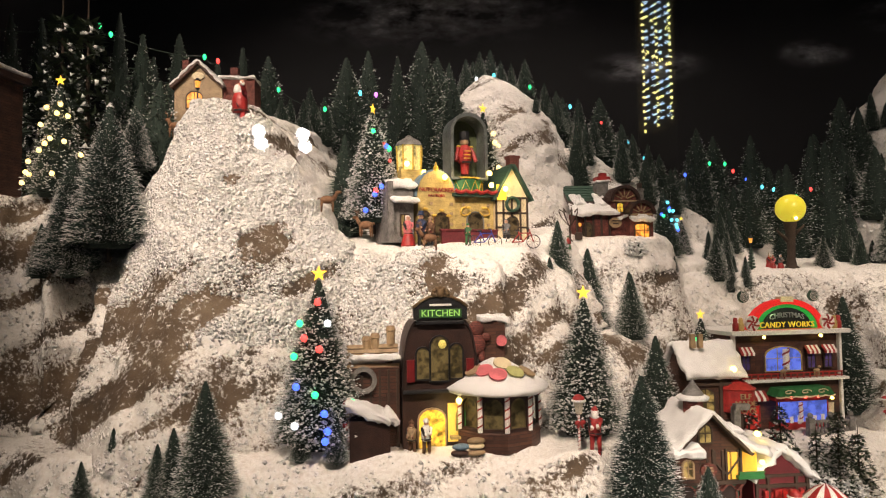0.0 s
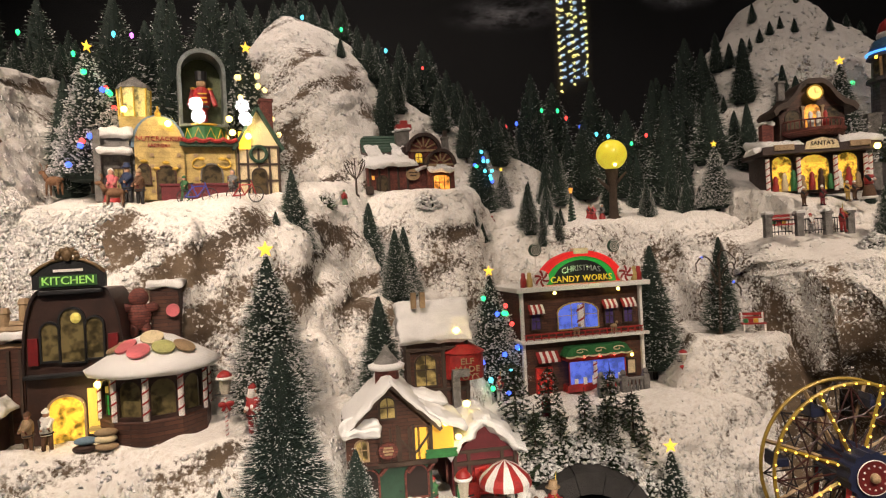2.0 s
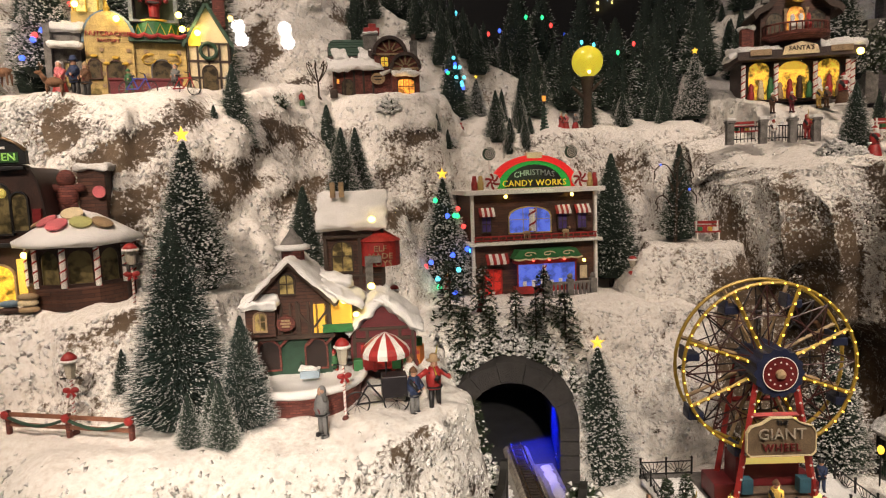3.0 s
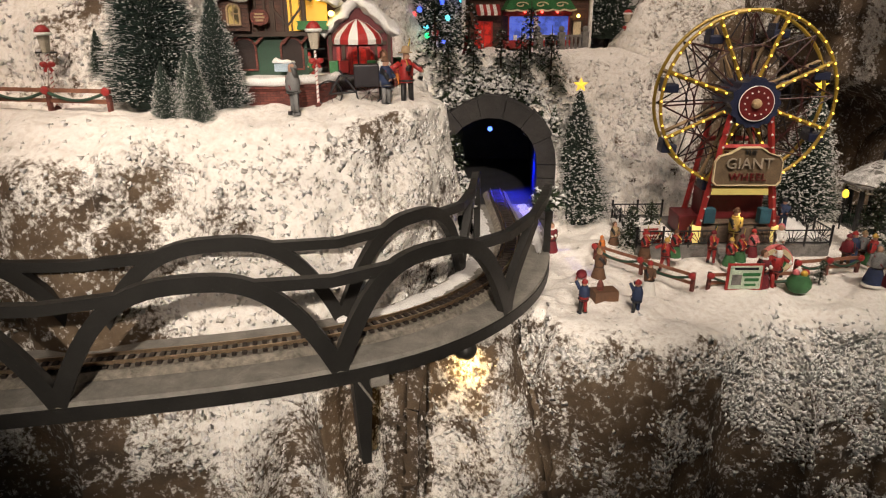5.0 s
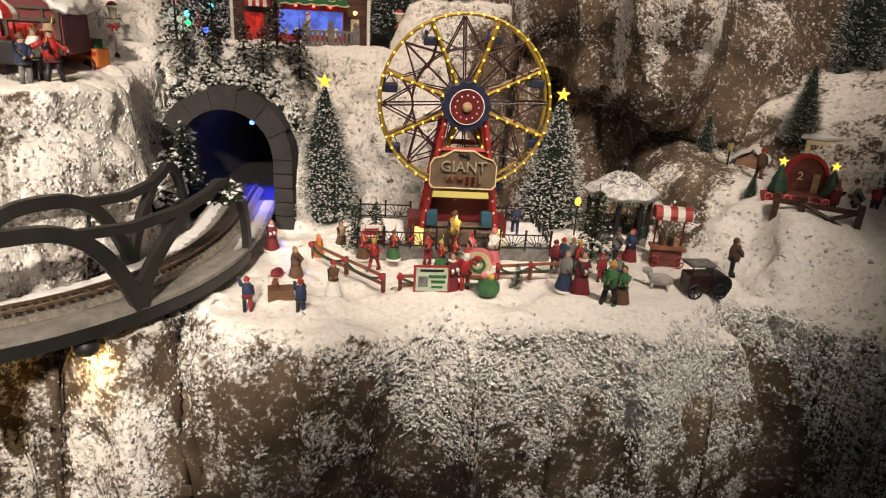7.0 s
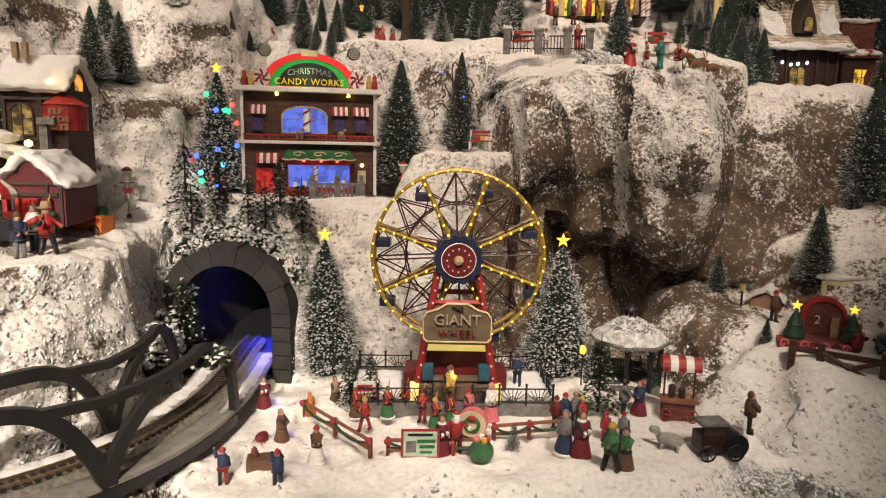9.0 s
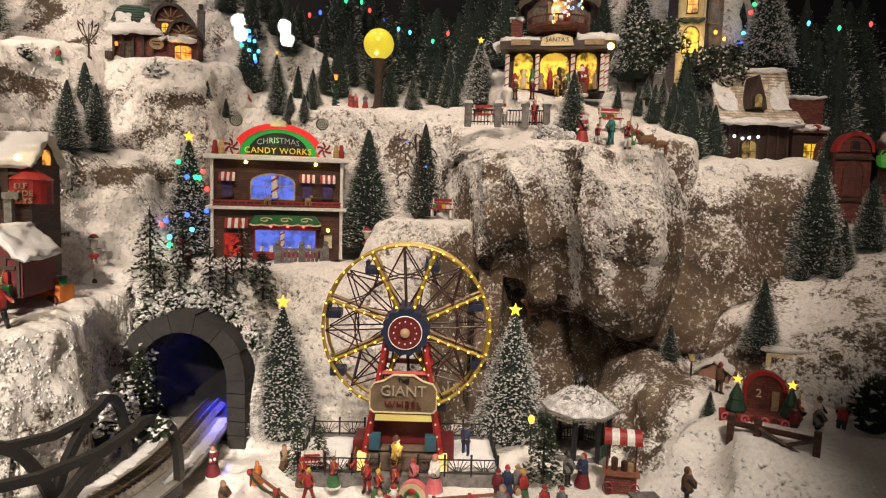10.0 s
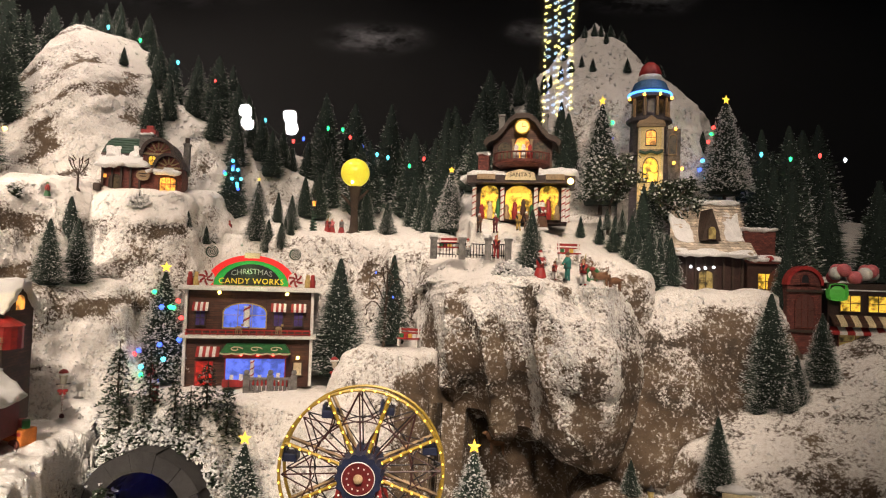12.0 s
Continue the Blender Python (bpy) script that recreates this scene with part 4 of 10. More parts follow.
box(bm, 0, 0, 0, 0.0042, 0.026, 0.003)
bm.to_mesh(me), bm.free()
me.materials.append(SLEEPER)
for s in np.arange(way_s(-0.1, 0.56), S_MOUTH + 0.058, 0.0092):
    p, q = on_way(s, 0, 0.0072), on_way(s + 0.002, 0, 0.0072)
    ob = child("sleeper", me, track)
    ob.matrix_basis = pose(*p, 0, 0, math.degrees(math.atan2(q[1] - p[1], q[0] - p[0])))

# tunnel mouth of grey stones
TX, TY = 0.657, 1.158
portal = thing("tunnel_portal", "grey stone block tunnel mouth glowing blue inside", "tunnel", at(TX, TY, 0.965))
RI, RO, SPR = 0.072, 0.102, 0.113


def wedge(a0, a1, ri, ro, zc, y0, y1):
    bm = bmesh.new()
    pts = [(ri * math.cos(a), zc + ri * math.sin(a)) for a in (a0, (a0 + a1) / 2, a1)] + [(ro * math.cos(a), zc + ro * math.sin(a)) for a in (a1, (a0 + a1) / 2, a0)]
    plate(bm, pts, y0, y1)
    return bm


N = 7
for i in range(N):
    g = 0.005
    part("stone", wedge(math.pi * i / N + g, math.pi * (i + 1) / N - g, RI, RO + 0.003 * (i % 2), SPR, -0.012, 0.05), STONE, portal)
for side in (-1, 1):
    for k in range(5):
        bm = bmesh.new()
        box(bm, side * (RI + RO) / 2, 0.019, SPR * (k + 0.5) / 5, RO - RI, 0.06, SPR / 5 - 0.0015, soft=0.0012)
        part("stone", bm, STONE, portal)
bm = bmesh.new()
n = 16
prof = [(-RI, -0.01)] + [(RI * math.cos(math.pi - math.pi * i / n), SPR + RI * math.sin(math.pi * i / n)) for i in range(n + 1)] + [(RI, -0.01)]
a = [bm.verts.new((x, 0.03, z)) for x, z in prof]
b = [bm.verts.new((x * 1.02, 0.42, z)) for x, z in prof]
for i in range(len(prof) - 1):
    bm.faces.new((a[i], a[i + 1], b[i + 1], b[i]))
bm.faces.new(b)
part("lining", bm, TUNNEL_DARK, portal, "dark tunnel lining lit blue")
bm = bmesh.new()
box(bm, 0, 0.225, 0.024, 2 * RI, 0.40, 0.010)
part("floor", bm, paint("tunnel_floor", (0.03, 0.03, 0.035), 0.8, scale=30), portal, "tunnel floor lit blue")
led = thing("tunnel_light", "small blue LED spot at the tunnel's crown", "light", at(0.650, 1.312, 1.105))
bm = bmesh.new()
ball(bm, 0, 0, 0, 0.0045, seg=10)
part("bulb", bm, glow("blue_led_spot", (0.10, 0.22, 1.0), 5.0), led)
data = bpy.data.lights.new("tunnel_blue", "SPOT")
data.energy, data.color, data.shadow_soft_size = 5.0, (0.004, 0.02, 1.0), 0.004
data.spot_size, data.spot_blend = math.radians(74), 0.5
new("tunnel_blue", data).matrix_world = look((0.652, 1.304, 1.098), (0.722, 1.245, 1.015))

# ball lamp below the bridge
lamp = thing("ball_lamp", "dark ball lamp lighting the cliff warm below the bridge", "lamp", at(0.644, 0.743, 0.967))
bm = bmesh.new()
ball(bm, 0, 0, 0, 0.0125, seg=16)
part("shade", bm, IRON, lamp, smooth=True)
bm = bmesh.new()
rod(bm, (0, 0, 0.008), (0, 0.0, 0.026), 0.002)
part("stem", bm, IRON, lamp)
bm = bmesh.new()
ball(bm, -0.002, 0.008, -0.014, 0.004, seg=10)
part("bulb", bm, glow("warm_bulb", (1.0, 0.72, 0.28), 30.0), lamp)
data = bpy.data.lights.new("ball_lamp_light", "POINT")
data.energy, data.color, data.shadow_soft_size = 0.12, (1.0, 0.58, 0.16), 0.004
new("ball_lamp_light", data).location = (0.641, 0.742, 0.943)


# ---- the wood: tree tops by place; the snow gives their feet ----
PLAIN = [brush_tree("frosted dark green bottle-brush fir on the snow", 10 + i, 1400, w, 0.0075, green=SISAL, frost=420) for i, w in enumerate((0.25, 0.29, 0.32))]
LEFT_WOOD = [(-0.52, 1.62, 2.16), (-0.5, 1.75, 2.18), (-0.36, 1.45, 1.97), (-0.35, 1.48, 1.98), (-0.31, 1.45, 1.96), (-0.3, 1.5, 1.98), (-0.34, 1.6, 2.04), (-0.28, 1.52, 1.99), (-0.25, 1.62, 2.12), (-0.23, 1.6, 2.03), (-0.24, 1.75, 2.11), (-0.24, 1.85, 2.22), (-0.12, 1.62, 2.12), (-0.07, 1.72, 2.19), (-0.06, 1.62, 2.04), (-0.04, 1.75, 2.14), (0.02, 1.6, 2.05), (-0.04, 1.85, 2.19), (-0.18, 1.3, 1.85)]
DOME_WOOD = [(-0.01, 1.9, 2.19), (0.04, 1.88, 2.19), (0.06, 1.9, 2.19), (0.08, 1.9, 2.22), (0.11, 1.92, 2.23), (0.14, 1.88, 2.18), (0.17, 1.9, 2.18), (0.21, 1.9, 2.19), (0.23, 1.75, 2.04), (0.26, 1.84, 2.1), (0.29, 1.82, 2.07), (0.31, 1.85, 2.06), (0.36, 1.9, 2.07), (0.33, 1.72, 1.94), (0.34, 1.78, 1.98), (0.36, 1.75, 1.96), (0.39, 1.82, 1.99), (0.42, 1.9, 2.07)]
SLOPE_WOOD = [(0.44, 1.95, 2.06), (0.46, 1.8, 1.93), (0.48, 1.9, 1.99), (0.5, 1.85, 1.94), (0.51, 1.9, 1.96), (0.52, 1.8, 1.87), (0.54, 1.85, 1.92), (0.57, 1.85, 1.89), (0.6, 1.85, 1.85), (0.62, 1.88, 1.86), (0.64, 1.9, 1.82), (0.67, 1.95, 1.84), (0.71, 1.98, 1.99), (0.78, 2.05, 1.98), (0.8, 1.95, 1.81), (0.89, 2.05, 1.98), (0.83, 1.92, 1.83), (0.94, 2.05, 1.88), (0.99, 2.1, 1.88), (0.75, 1.9, 1.79)]
FAR_WOOD = [(0.98, 1.95, 1.75), (1.01, 1.98, 1.78), (1.08, 2.06, 1.98), (1.07, 2.02, 1.83), (1.14, 2.06, 1.97), (1.11, 2.04, 1.92), (1.17, 2.05, 1.93), (1.16, 2.02, 1.87), (1.06, 1.95, 1.73), (1.09, 1.9, 1.75), (1.22, 2.08, 2.06), (1.25, 2.08, 1.98), (1.27, 2.1, 2.11), (1.26, 2.04, 1.91), (1.27, 2.0, 1.86), (1.3, 2.08, 1.98)]
SHELF_TREES = [(0.66, 1.74, 1.67), (0.71, 1.8, 1.72), (0.74, 1.82, 1.73), (0.7, 1.68, 1.6), (0.72, 1.66, 1.58), (0.94, 1.74, 1.65), (1.02, 1.8, 1.71), (1.04, 1.76, 1.66), (1.08, 1.78, 1.64), (1.11, 1.74, 1.63), (0.87, 1.82, 1.69), (0.54, 1.6, 1.57)]
PEAK_TREES = [(1.41, 2.16, 2.21), (1.47, 2.18, 2.23), (1.5, 2.18, 2.23), (1.52, 2.18, 2.22), (1.55, 2.18, 2.23), (1.59, 2.2, 2.24), (1.53, 2.14, 2.16), (1.3, 2.08, 2.07), (1.34, 2.08, 2.08), (1.36, 2.08, 2.07), (1.39, 2.08, 2.06), (1.42, 2.08, 2.06), (1.45, 2.08, 2.07), (1.48, 2.06, 2.04), (1.58, 2.06, 2.1), (1.64, 2.08, 2.13), (1.68, 2.08, 2.09)]
RIGHT_WOOD = [(1.92, 1.95, 1.9), (1.97, 1.9, 1.9), (2.05, 2.0, 1.91), (2.07, 1.95, 1.84), (2.14, 2.1, 1.95), (1.91, 2.05, 1.91), (1.97, 2.0, 1.85), (2.02, 1.8, 1.71), (1.91, 1.75, 1.73), (1.84, 1.65, 1.65), (1.85, 1.62, 1.64), (1.84, 1.6, 1.59), (1.89, 1.65, 1.59), (1.79, 1.5, 1.55), (1.78, 2.0, 1.9)]
VERGE_TREES = [(1.53, 1.6, 1.69), (1.5, 1.57, 1.62), (1.52, 1.5, 1.58), (1.55, 1.53, 1.57), (1.57, 1.52, 1.57), (1.47, 1.6, 1.62), (1.44, 1.62, 1.62), (1.4, 1.64, 1.62), (1.51, 1.55, 1.58)]
BACK_RIGHT = [(1.06, 2.04, 1.97), (1.09, 2.02, 1.95), (1.06, 1.95, 1.86), (1.16, 2.08, 2.04), (1.18, 2.1, 2.1), (1.15, 2.04, 1.94), (1.12, 2.0, 1.87), (1.03, 2.0, 1.87), (0.97, 2.0, 1.88)]


def plant(kinds, rows, group, label="", squeeze=1.0):
    for i, (x, y, top) in enumerate(rows):
        foot = float(terrain(np.array([x]), np.array([y]))[0]) - 0.004
        h = max(0.045, top - foot)
        k = kinds[i % len(kinds)]
        wide = squeeze * (1.0 if h < 0.30 else 0.30 / h)
        t = copy_thing(k, pose(x, y, foot, 0, 0, 47.0 * i) @ Matrix.Diagonal((h * wide, h * wide, h, 1)))
        tagged(t, label, group=group)


plant(PLAIN, LEFT_WOOD, "firs on the ridge", "tall dark green bottle-brush fir before the night sky")
plant(PLAIN, DOME_WOOD, "firs on the domed hill", "small dark bottle-brush fir on the snowy domed hill")
plant(PLAIN, SLOPE_WOOD, "firs on the back slope", "dark bottle-brush fir on the back slope")
plant(PLAIN, FAR_WOOD, "firs on the back slope", "dark bottle-brush fir on the back slope")
plant(PLAIN, SHELF_TREES, "small firs on the snow shelf", "small dark bottle-brush fir on the snow shelf")
plant(PLAIN, PEAK_TREES, "small firs on the mountain", "tiny dark fir on the snowy mountain", 1.15)
plant(PLAIN, RIGHT_WOOD, "firs behind the house", "dark bottle-brush fir behind the brown house")
plant(PLAIN, VERGE_TREES, "small firs beside the house", "small frosted fir beside the brown house")
plant(PLAIN, BACK_RIGHT, "firs on the back slope", "dark bottle-brush fir on the back slope")

rng = np.random.default_rng(21)
DEEP_WOOD = []
for x0, x1, y0, y1, n, lo, hi in ((0.98, 1.40, 1.86, 2.12, 8, 0.13, 0.21), (1.84, 2.20, 1.68, 2.15, 4, 0.18, 0.28), (0.62, 0.98, 1.95, 2.2, 6, 0.16, 0.24)):
    for _ in range(n):
        x, y = x0 + (x1 - x0) * rng.random(), y0 + (y1 - y0) * rng.random()
        DEEP_WOOD.append((float(x), float(y), float(terrain(np.array([x]), np.array([y]))[0]) + lo + (hi - lo) * rng.random()))
plant(PLAIN, DEEP_WOOD, "firs on the back slope", "dark bottle-brush fir on the back slope")

# ---- single trees: place, foot, height ----
def stand(kind, x, y, z, h, turn=0.0, label="", squeeze=1.0):
    t = copy_thing(kind, pose(x, y, z, 0, 0, turn) @ Matrix.Diagonal((h * squeeze, h * squeeze, h, 1)))
    return tagged(t, label)


def mix_leds(rng, colours, n):
    return [(colours[int(rng.integers(len(colours)))], float(0.08 + 0.75 * rng.random()), float(-math.pi * (0.1 + 0.8 * rng.random()))) for _ in range(n)]


rng = np.random.default_rng(5)
DARK_FINE = brush_tree("dark green bottle-brush fir with frosted tips", 40, 15000, 0.275, 0.0030, green=SISAL_TEAL, frost=3600, flock=1000, crumb=0.0036)
FROSTED = brush_tree("dark green bottle-brush fir lightly frosted", 41, 5600, 0.275, 0.0040, flock=420, crumb=0.0066, frost=2000)
FLOCKED = brush_tree("bottle-brush fir thickly flocked with snow and topped by a glowing star", 42, 8000, 0.30, 0.0034, flock=1500, crumb=0.0078, star=0.055, frost=1500)
LIT_STAR = brush_tree("snow-flocked fir with coloured lights and a glowing star", 43, 7000, 0.28, 0.0034, frost=2000, flock=1500, crumb=0.008, star=0.05, leds=mix_leds(rng, ("blue", "cyan", "blue", "green", "blue", "red"), 18))
LIT_GREEN = brush_tree("dark fir with cyan and green lights", 44, 3600, 0.27, 0.004, flock=300, crumb=0.006, leds=mix_leds(rng, ("cyan", "green", "cyan", "blue"), 12))
LIT_WARM = brush_tree("frosted fir with warm yellow lights", 45, 3600, 0.26, 0.004, flock=900, crumb=0.007, star=0.045, leds=mix_leds(rng, ("warm",), 16))
FIR = [fir_tree("open-branched dark fir with snow on its branches", 50), fir_tree("open-branched dark fir with snow on its branches", 51)]

stand(FLOCKED, 0.244, 0.985, 1.325, 0.200)
stand(DARK_FINE, 0.293, 0.845, 1.200, 0.235, label="big dark green bottle-brush fir with frosted tips")
stand(DARK_FINE, 0.366, 0.835, 1.200, 0.128)
stand(FROSTED, 0.345, 0.805, 1.195, 0.075)
stand(FROSTED, 0.325, 0.79, 1.190, 0.068)
stand(FROSTED, 0.357, 0.795, 1.190, 0.078)
stand(FROSTED, 0.225, 0.845, 1.23, 0.060)
stand(FROSTED, 0.367, 1.083, 1.28, 0.182)
stand(FROSTED, 0.375, 1.30, 1.43, 0.13)
stand(FROSTED, 0.385, 1.37, 1.43, 0.135)
stand(FROSTED, 0.314, 1.447, 1.43, 0.188)
stand(FROSTED, 0.229, 1.198, 1.515, 0.142)
stand(FROSTED, 0.211, 1.162, 1.50, 0.090)
stand(FLOCKED, 0.797, 1.214, 0.962, 0.225)
stand(FLOCKED, 1.180, 1.250, 0.962, 0.222)
stand(LIT_STAR, 0.539, 1.424, 1.235, 0.232, 20)
stand(FROSTED, 0.875, 1.53, 1.245, 0.262, label="dark fir dusted with snow beside the sweet shop")
stand(FROSTED, 0.998, 1.486, 1.325, 0.192, label="slim dark fir dusted with snow on the ledge", squeeze=0.85)
stand(LIT_GREEN, 0.547, 1.724, 1.585, 0.195)
stand(FLOCKED, 0.600, 1.762, 1.60, 0.10)
stand(FLOCKED, 1.096, 1.722, 1.575, 0.152)
stand(FROSTED, 1.275, 1.393, 1.487, 0.122)
stand(FROSTED, 1.457, 1.33, 1.04, 0.122)
stand(FROSTED, 1.624, 1.385, 1.10, 0.13)
stand(LIT_STAR, -0.115, 1.262, 1.655, 0.225, 70)
stand(LIT_WARM, 0.095, 1.44, 1.66, 0.26, 40)
for k, (x, y, z, h) in enumerate([(0.625, 1.205, 1.17, 0.08), (0.668, 1.225, 1.17, 0.10), (0.585, 1.20, 1.14, 0.11), (0.615, 1.24, 1.20, 0.11), (0.56, 1.235, 1.20, 0.12), (0.715, 1.245, 1.19, 0.11), (0.75, 1.25, 1.14, 0.12), (0.70, 1.215, 1.17, 0.09), (0.60, 1.13, 1.03, 0.09)]):
    stand(FIR[k % 2], x, y, z, h * 1.2, 40 * k)
# the trees of the left village and the ski slope
STAR_BLUE = brush_tree("large flocked fir with blue, green and red lights and star", 46, 9000, 0.285, 0.0030, frost=2500, flock=1800, crumb=0.0075, star=0.05, leds=[("blue", 0.40, -1.9), ("green", 0.36, -1.4), ("blue", 0.26, -1.2), ("green", 0.30, -0.5), ("white", 0.24, -2.3), ("green", 0.56, -2.2), ("red", 0.66, -1.9), ("green", 0.74, -2.4), ("white", 0.74, -0.9), ("red", 0.86, -1.4), ("red", 0.60, -1.3), ("blue", 0.12, -1.2), ("blue", 0.17, -1.15), ("white", 0.2, -1.8)])
stand(STAR_BLUE, -0.121, 0.897, 1.325, 0.232)
stand(FROSTED, -0.135, 0.862, 1.318, 0.060)
stand(FROSTED, -0.088, 0.858, 1.318, 0.066)
stand(DARK_FINE, -0.477, 0.985, 1.600, 0.232)
stand(DARK_FINE, -0.467, 1.041, 1.735, 0.110)
stand(DARK_FINE, -0.540, 0.99, 1.565, 0.192)
stand(FROSTED, -0.587, 0.985, 1.560, 0.090)
stand(FROSTED, -0.528, 0.972, 1.560, 0.085)
stand(LIT_WARM, -0.602, 1.045, 1.690, 0.200, 10)
for x, y, z, h in ((-0.745, 1.25, 1.70, 0.44), (-0.691, 1.25, 1.70, 0.43)):
    stand(FIR[0], x, y, z, h, 30, label="tall open-branched fir with snow on its branches", squeeze=0.75)
for k, (x, y, top) in enumerate(((-0.778, 1.5, 2.216), (-0.674, 1.42, 2.126), (-0.628, 1.5, 2.155), (-0.938, 1.35, 2.16), (-0.94, 1.45, 2.19), (-0.82, 1.40, 2.08), (-0.72, 1.55, 2.12), (-0.56, 1.56, 2.10))):
    plant(PLAIN[k % 3:], [(x, y, top)], "firs behind the hillside village", "tall dark green bottle-brush fir before the night sky", 0.9)
plant(PLAIN, [(-0.521, 1.15, 1.923), (-0.468, 1.12, 1.915)], "firs behind the hillside village", "small frosted fir beside the chalet")
for x, y, z, h in ((-0.235, 0.80, 1.285, 0.150), (-0.281, 0.812, 1.275, 0.100), (-0.393, 0.80, 1.27, 0.066), (-0.298, 0.805, 1.275, 0.082), (-0.37, 0.83, 1.30, 0.07)):
    stand(FROSTED, x, y, z, h, label="dark fir dusted with snow at the foot of the ski slope")
# the terrace of the tall tower
stand(LIT_STAR, 1.477, 1.853, 1.66, 0.275, 130, label="tall snow-flocked fir with few lights and a star")
stand(LIT_STAR, 1.807, 1.90, 1.70, 0.255, 200)
for x, y, z, h in ((1.452, 1.60, 1.585, 0.050), (1.483, 1.59, 1.575, 0.058), (1.519, 1.60, 1.567, 0.070), (1.560, 1.65, 1.557, 0.150), (1.541, 1.56, 1.544, 0.052), (1.572, 1.56, 1.485, 0.095), (1.600, 1.57, 1.495, 0.075), (1.65, 1.58, 1.49, 0.045)):
    stand(FROSTED, x, y, z, h, label="small frosted fir on the snow below the tower")
for x, y, z, h in ((1.717, 1.386, 1.25, 0.215), (1.752, 1.36, 1.26, 0.095), (1.581, 1.256, 1.13, 0.130), (1.692, 1.375, 1.24, 0.085), (1.735, 1.35, 1.25, 0.075), (1.80, 1.37, 1.30, 0.13), (1.47, 1.15, 1.04, 0.06)):
    stand(FROSTED, x, y, z, h, label="dark fir dusted with snow on the steep slope")
for x, y, z, h in ((0.645, 1.64, 1.535, 0.120), (0.675, 1.635, 1.51, 0.083), (0.708, 1.63, 1.51, 0.078), (0.700, 1.727, 1.57, 0.092), (0.725, 1.84, 1.62, 0.10), (0.938, 1.736, 1.565, 0.085), (0.522, 1.545, 1.56, 0.04)):
    stand(FROSTED, x, y, z, h, label="small frosted fir on the snow shelf")
# trees among the fairground figures
stand(FIR[0], 0.868, 1.065, 0.962, 0.082, 10)
stand(FIR[1], 0.897, 1.075, 0.962, 0.085, 50)
stand(FIR[0], 1.222, 1.092, 0.962, 0.122, 25, label="dark decorated fir beside the gazebo")
stand(FIR[1], 1.098, 0.968, 0.964, 0.036, 0)
for t in PLAIN + FIR + [DARK_FINE, FROSTED, FLOCKED, LIT_STAR, LIT_GREEN, LIT_WARM, STAR_BLUE]:
    for o in list(t.children_recursive) + [t]:
        bpy.data.objects.remove(o)

# ---- houses: shared pieces ----
WHITE_SNOW = paint("roof_snow", (0.80, 0.79, 0.78), 0.85, scale=70, var=0.08, bump=0.5)
CHOC = paint("dark_chocolate_wall", (0.040, 0.018, 0.013), 0.5, scale=60, var=0.45, bump=0.3)
BROWN = coursed("brown_boarded_wall", (0.088, 0.036, 0.022), 0.034, 0.0048, 0.6)
TAN = paint("tan_trim", (0.36, 0.25, 0.14), 0.6, scale=70)
BRICK = coursed("red_brick_wall", (0.19, 0.055, 0.042), 0.0075, 0.0032)
REDP = paint("red_paint", (0.36, 0.028, 0.026), 0.45, scale=80, var=0.3)
WHITEP = paint("white_paint", (0.78, 0.76, 0.72), 0.45, scale=80, var=0.1)
CREAM = paint("cream_paint", (0.72, 0.60, 0.38), 0.55, scale=60, var=0.18)
GREENP = paint("green_paint", (0.03, 0.16, 0.05), 0.45, scale=80)
DKGREEN = paint("dark_green_wall", (0.02, 0.06, 0.035), 0.55, scale=80)
BLACKP = paint("black_paint", (0.014, 0.014, 0.016), 0.45, scale=80)
GREYP = paint("grey_stone", (0.20, 0.19, 0.18), 0.8, scale=90, var=0.4, bump=0.6)
GOLDP = paint("gold_paint", (0.75, 0.50, 0.08), 0.35, 0.3, scale=80, var=0.15)
BLUEP = paint("blue_grey_roof", (0.14, 0.22, 0.30), 0.55, scale=60)
SLATE = paint("green_slate", (0.03, 0.075, 0.05), 0.6, scale=110, bump=0.4)
TIMBER = paint("dark_timber", (0.05, 0.030, 0.020), 0.65, scale=60)
PINK = paint("pink_candy", (0.70, 0.18, 0.20), 0.4, scale=60)
YELLOWP = coursed("yellow_block_wall", (0.56, 0.42, 0.15), 0.016, 0.0085, 0.6, 0.85, 0.25, 0.05)


def lit(name, col, strength, dark=0.25, scale=70):
    """A glowing surface in one colour, a room's brighter and darker shapes painted in as noise."""
    m, nt, b = nodes_of(name)
    n = noise_node(nt, scale, 2)
    link(nt, coords(nt), n.inputs["Vector"])
    c = ramp(nt, n.outputs["Fac"], [(0.38, [v * dark for v in col]), (0.55, col)])
    link(nt, c, b.inputs["Base Color"]), link(nt, c, b.inputs["Emission Color"])
    b.inputs["Emission Strength"].default_value, b.inputs["Roughness"].default_value = strength, 0.3
    return m


LIT_YELLOW = lit("lit_yellow_room", (1.0, 0.62, 0.07), 0.7, 0.15)
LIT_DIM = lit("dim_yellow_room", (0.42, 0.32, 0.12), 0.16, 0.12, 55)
LIT_BLUE = lit("lit_blue_room", (0.11, 0.18, 0.80), 0.70, 0.50, 45)
LIT_ORANGE = lit("lit_orange_room", (1.0, 0.42, 0.07), 1.1)
LIT_RED = lit("lit_red_room", (0.6, 0.035, 0.025), 0.35)
# the shade inside open arches, put into a dark pane
OPENING_SHADE = lit("opening_shade", (0.10, 0.075, 0.04), 0.05, 0.15, 90)
CLOTH_WINE = paint("wine_red_wall", (0.13, 0.015, 0.02), 0.6, scale=70)
LAMP_Y = glow("yellow_bulb", (1.0, 0.72, 0.15), 9.0)


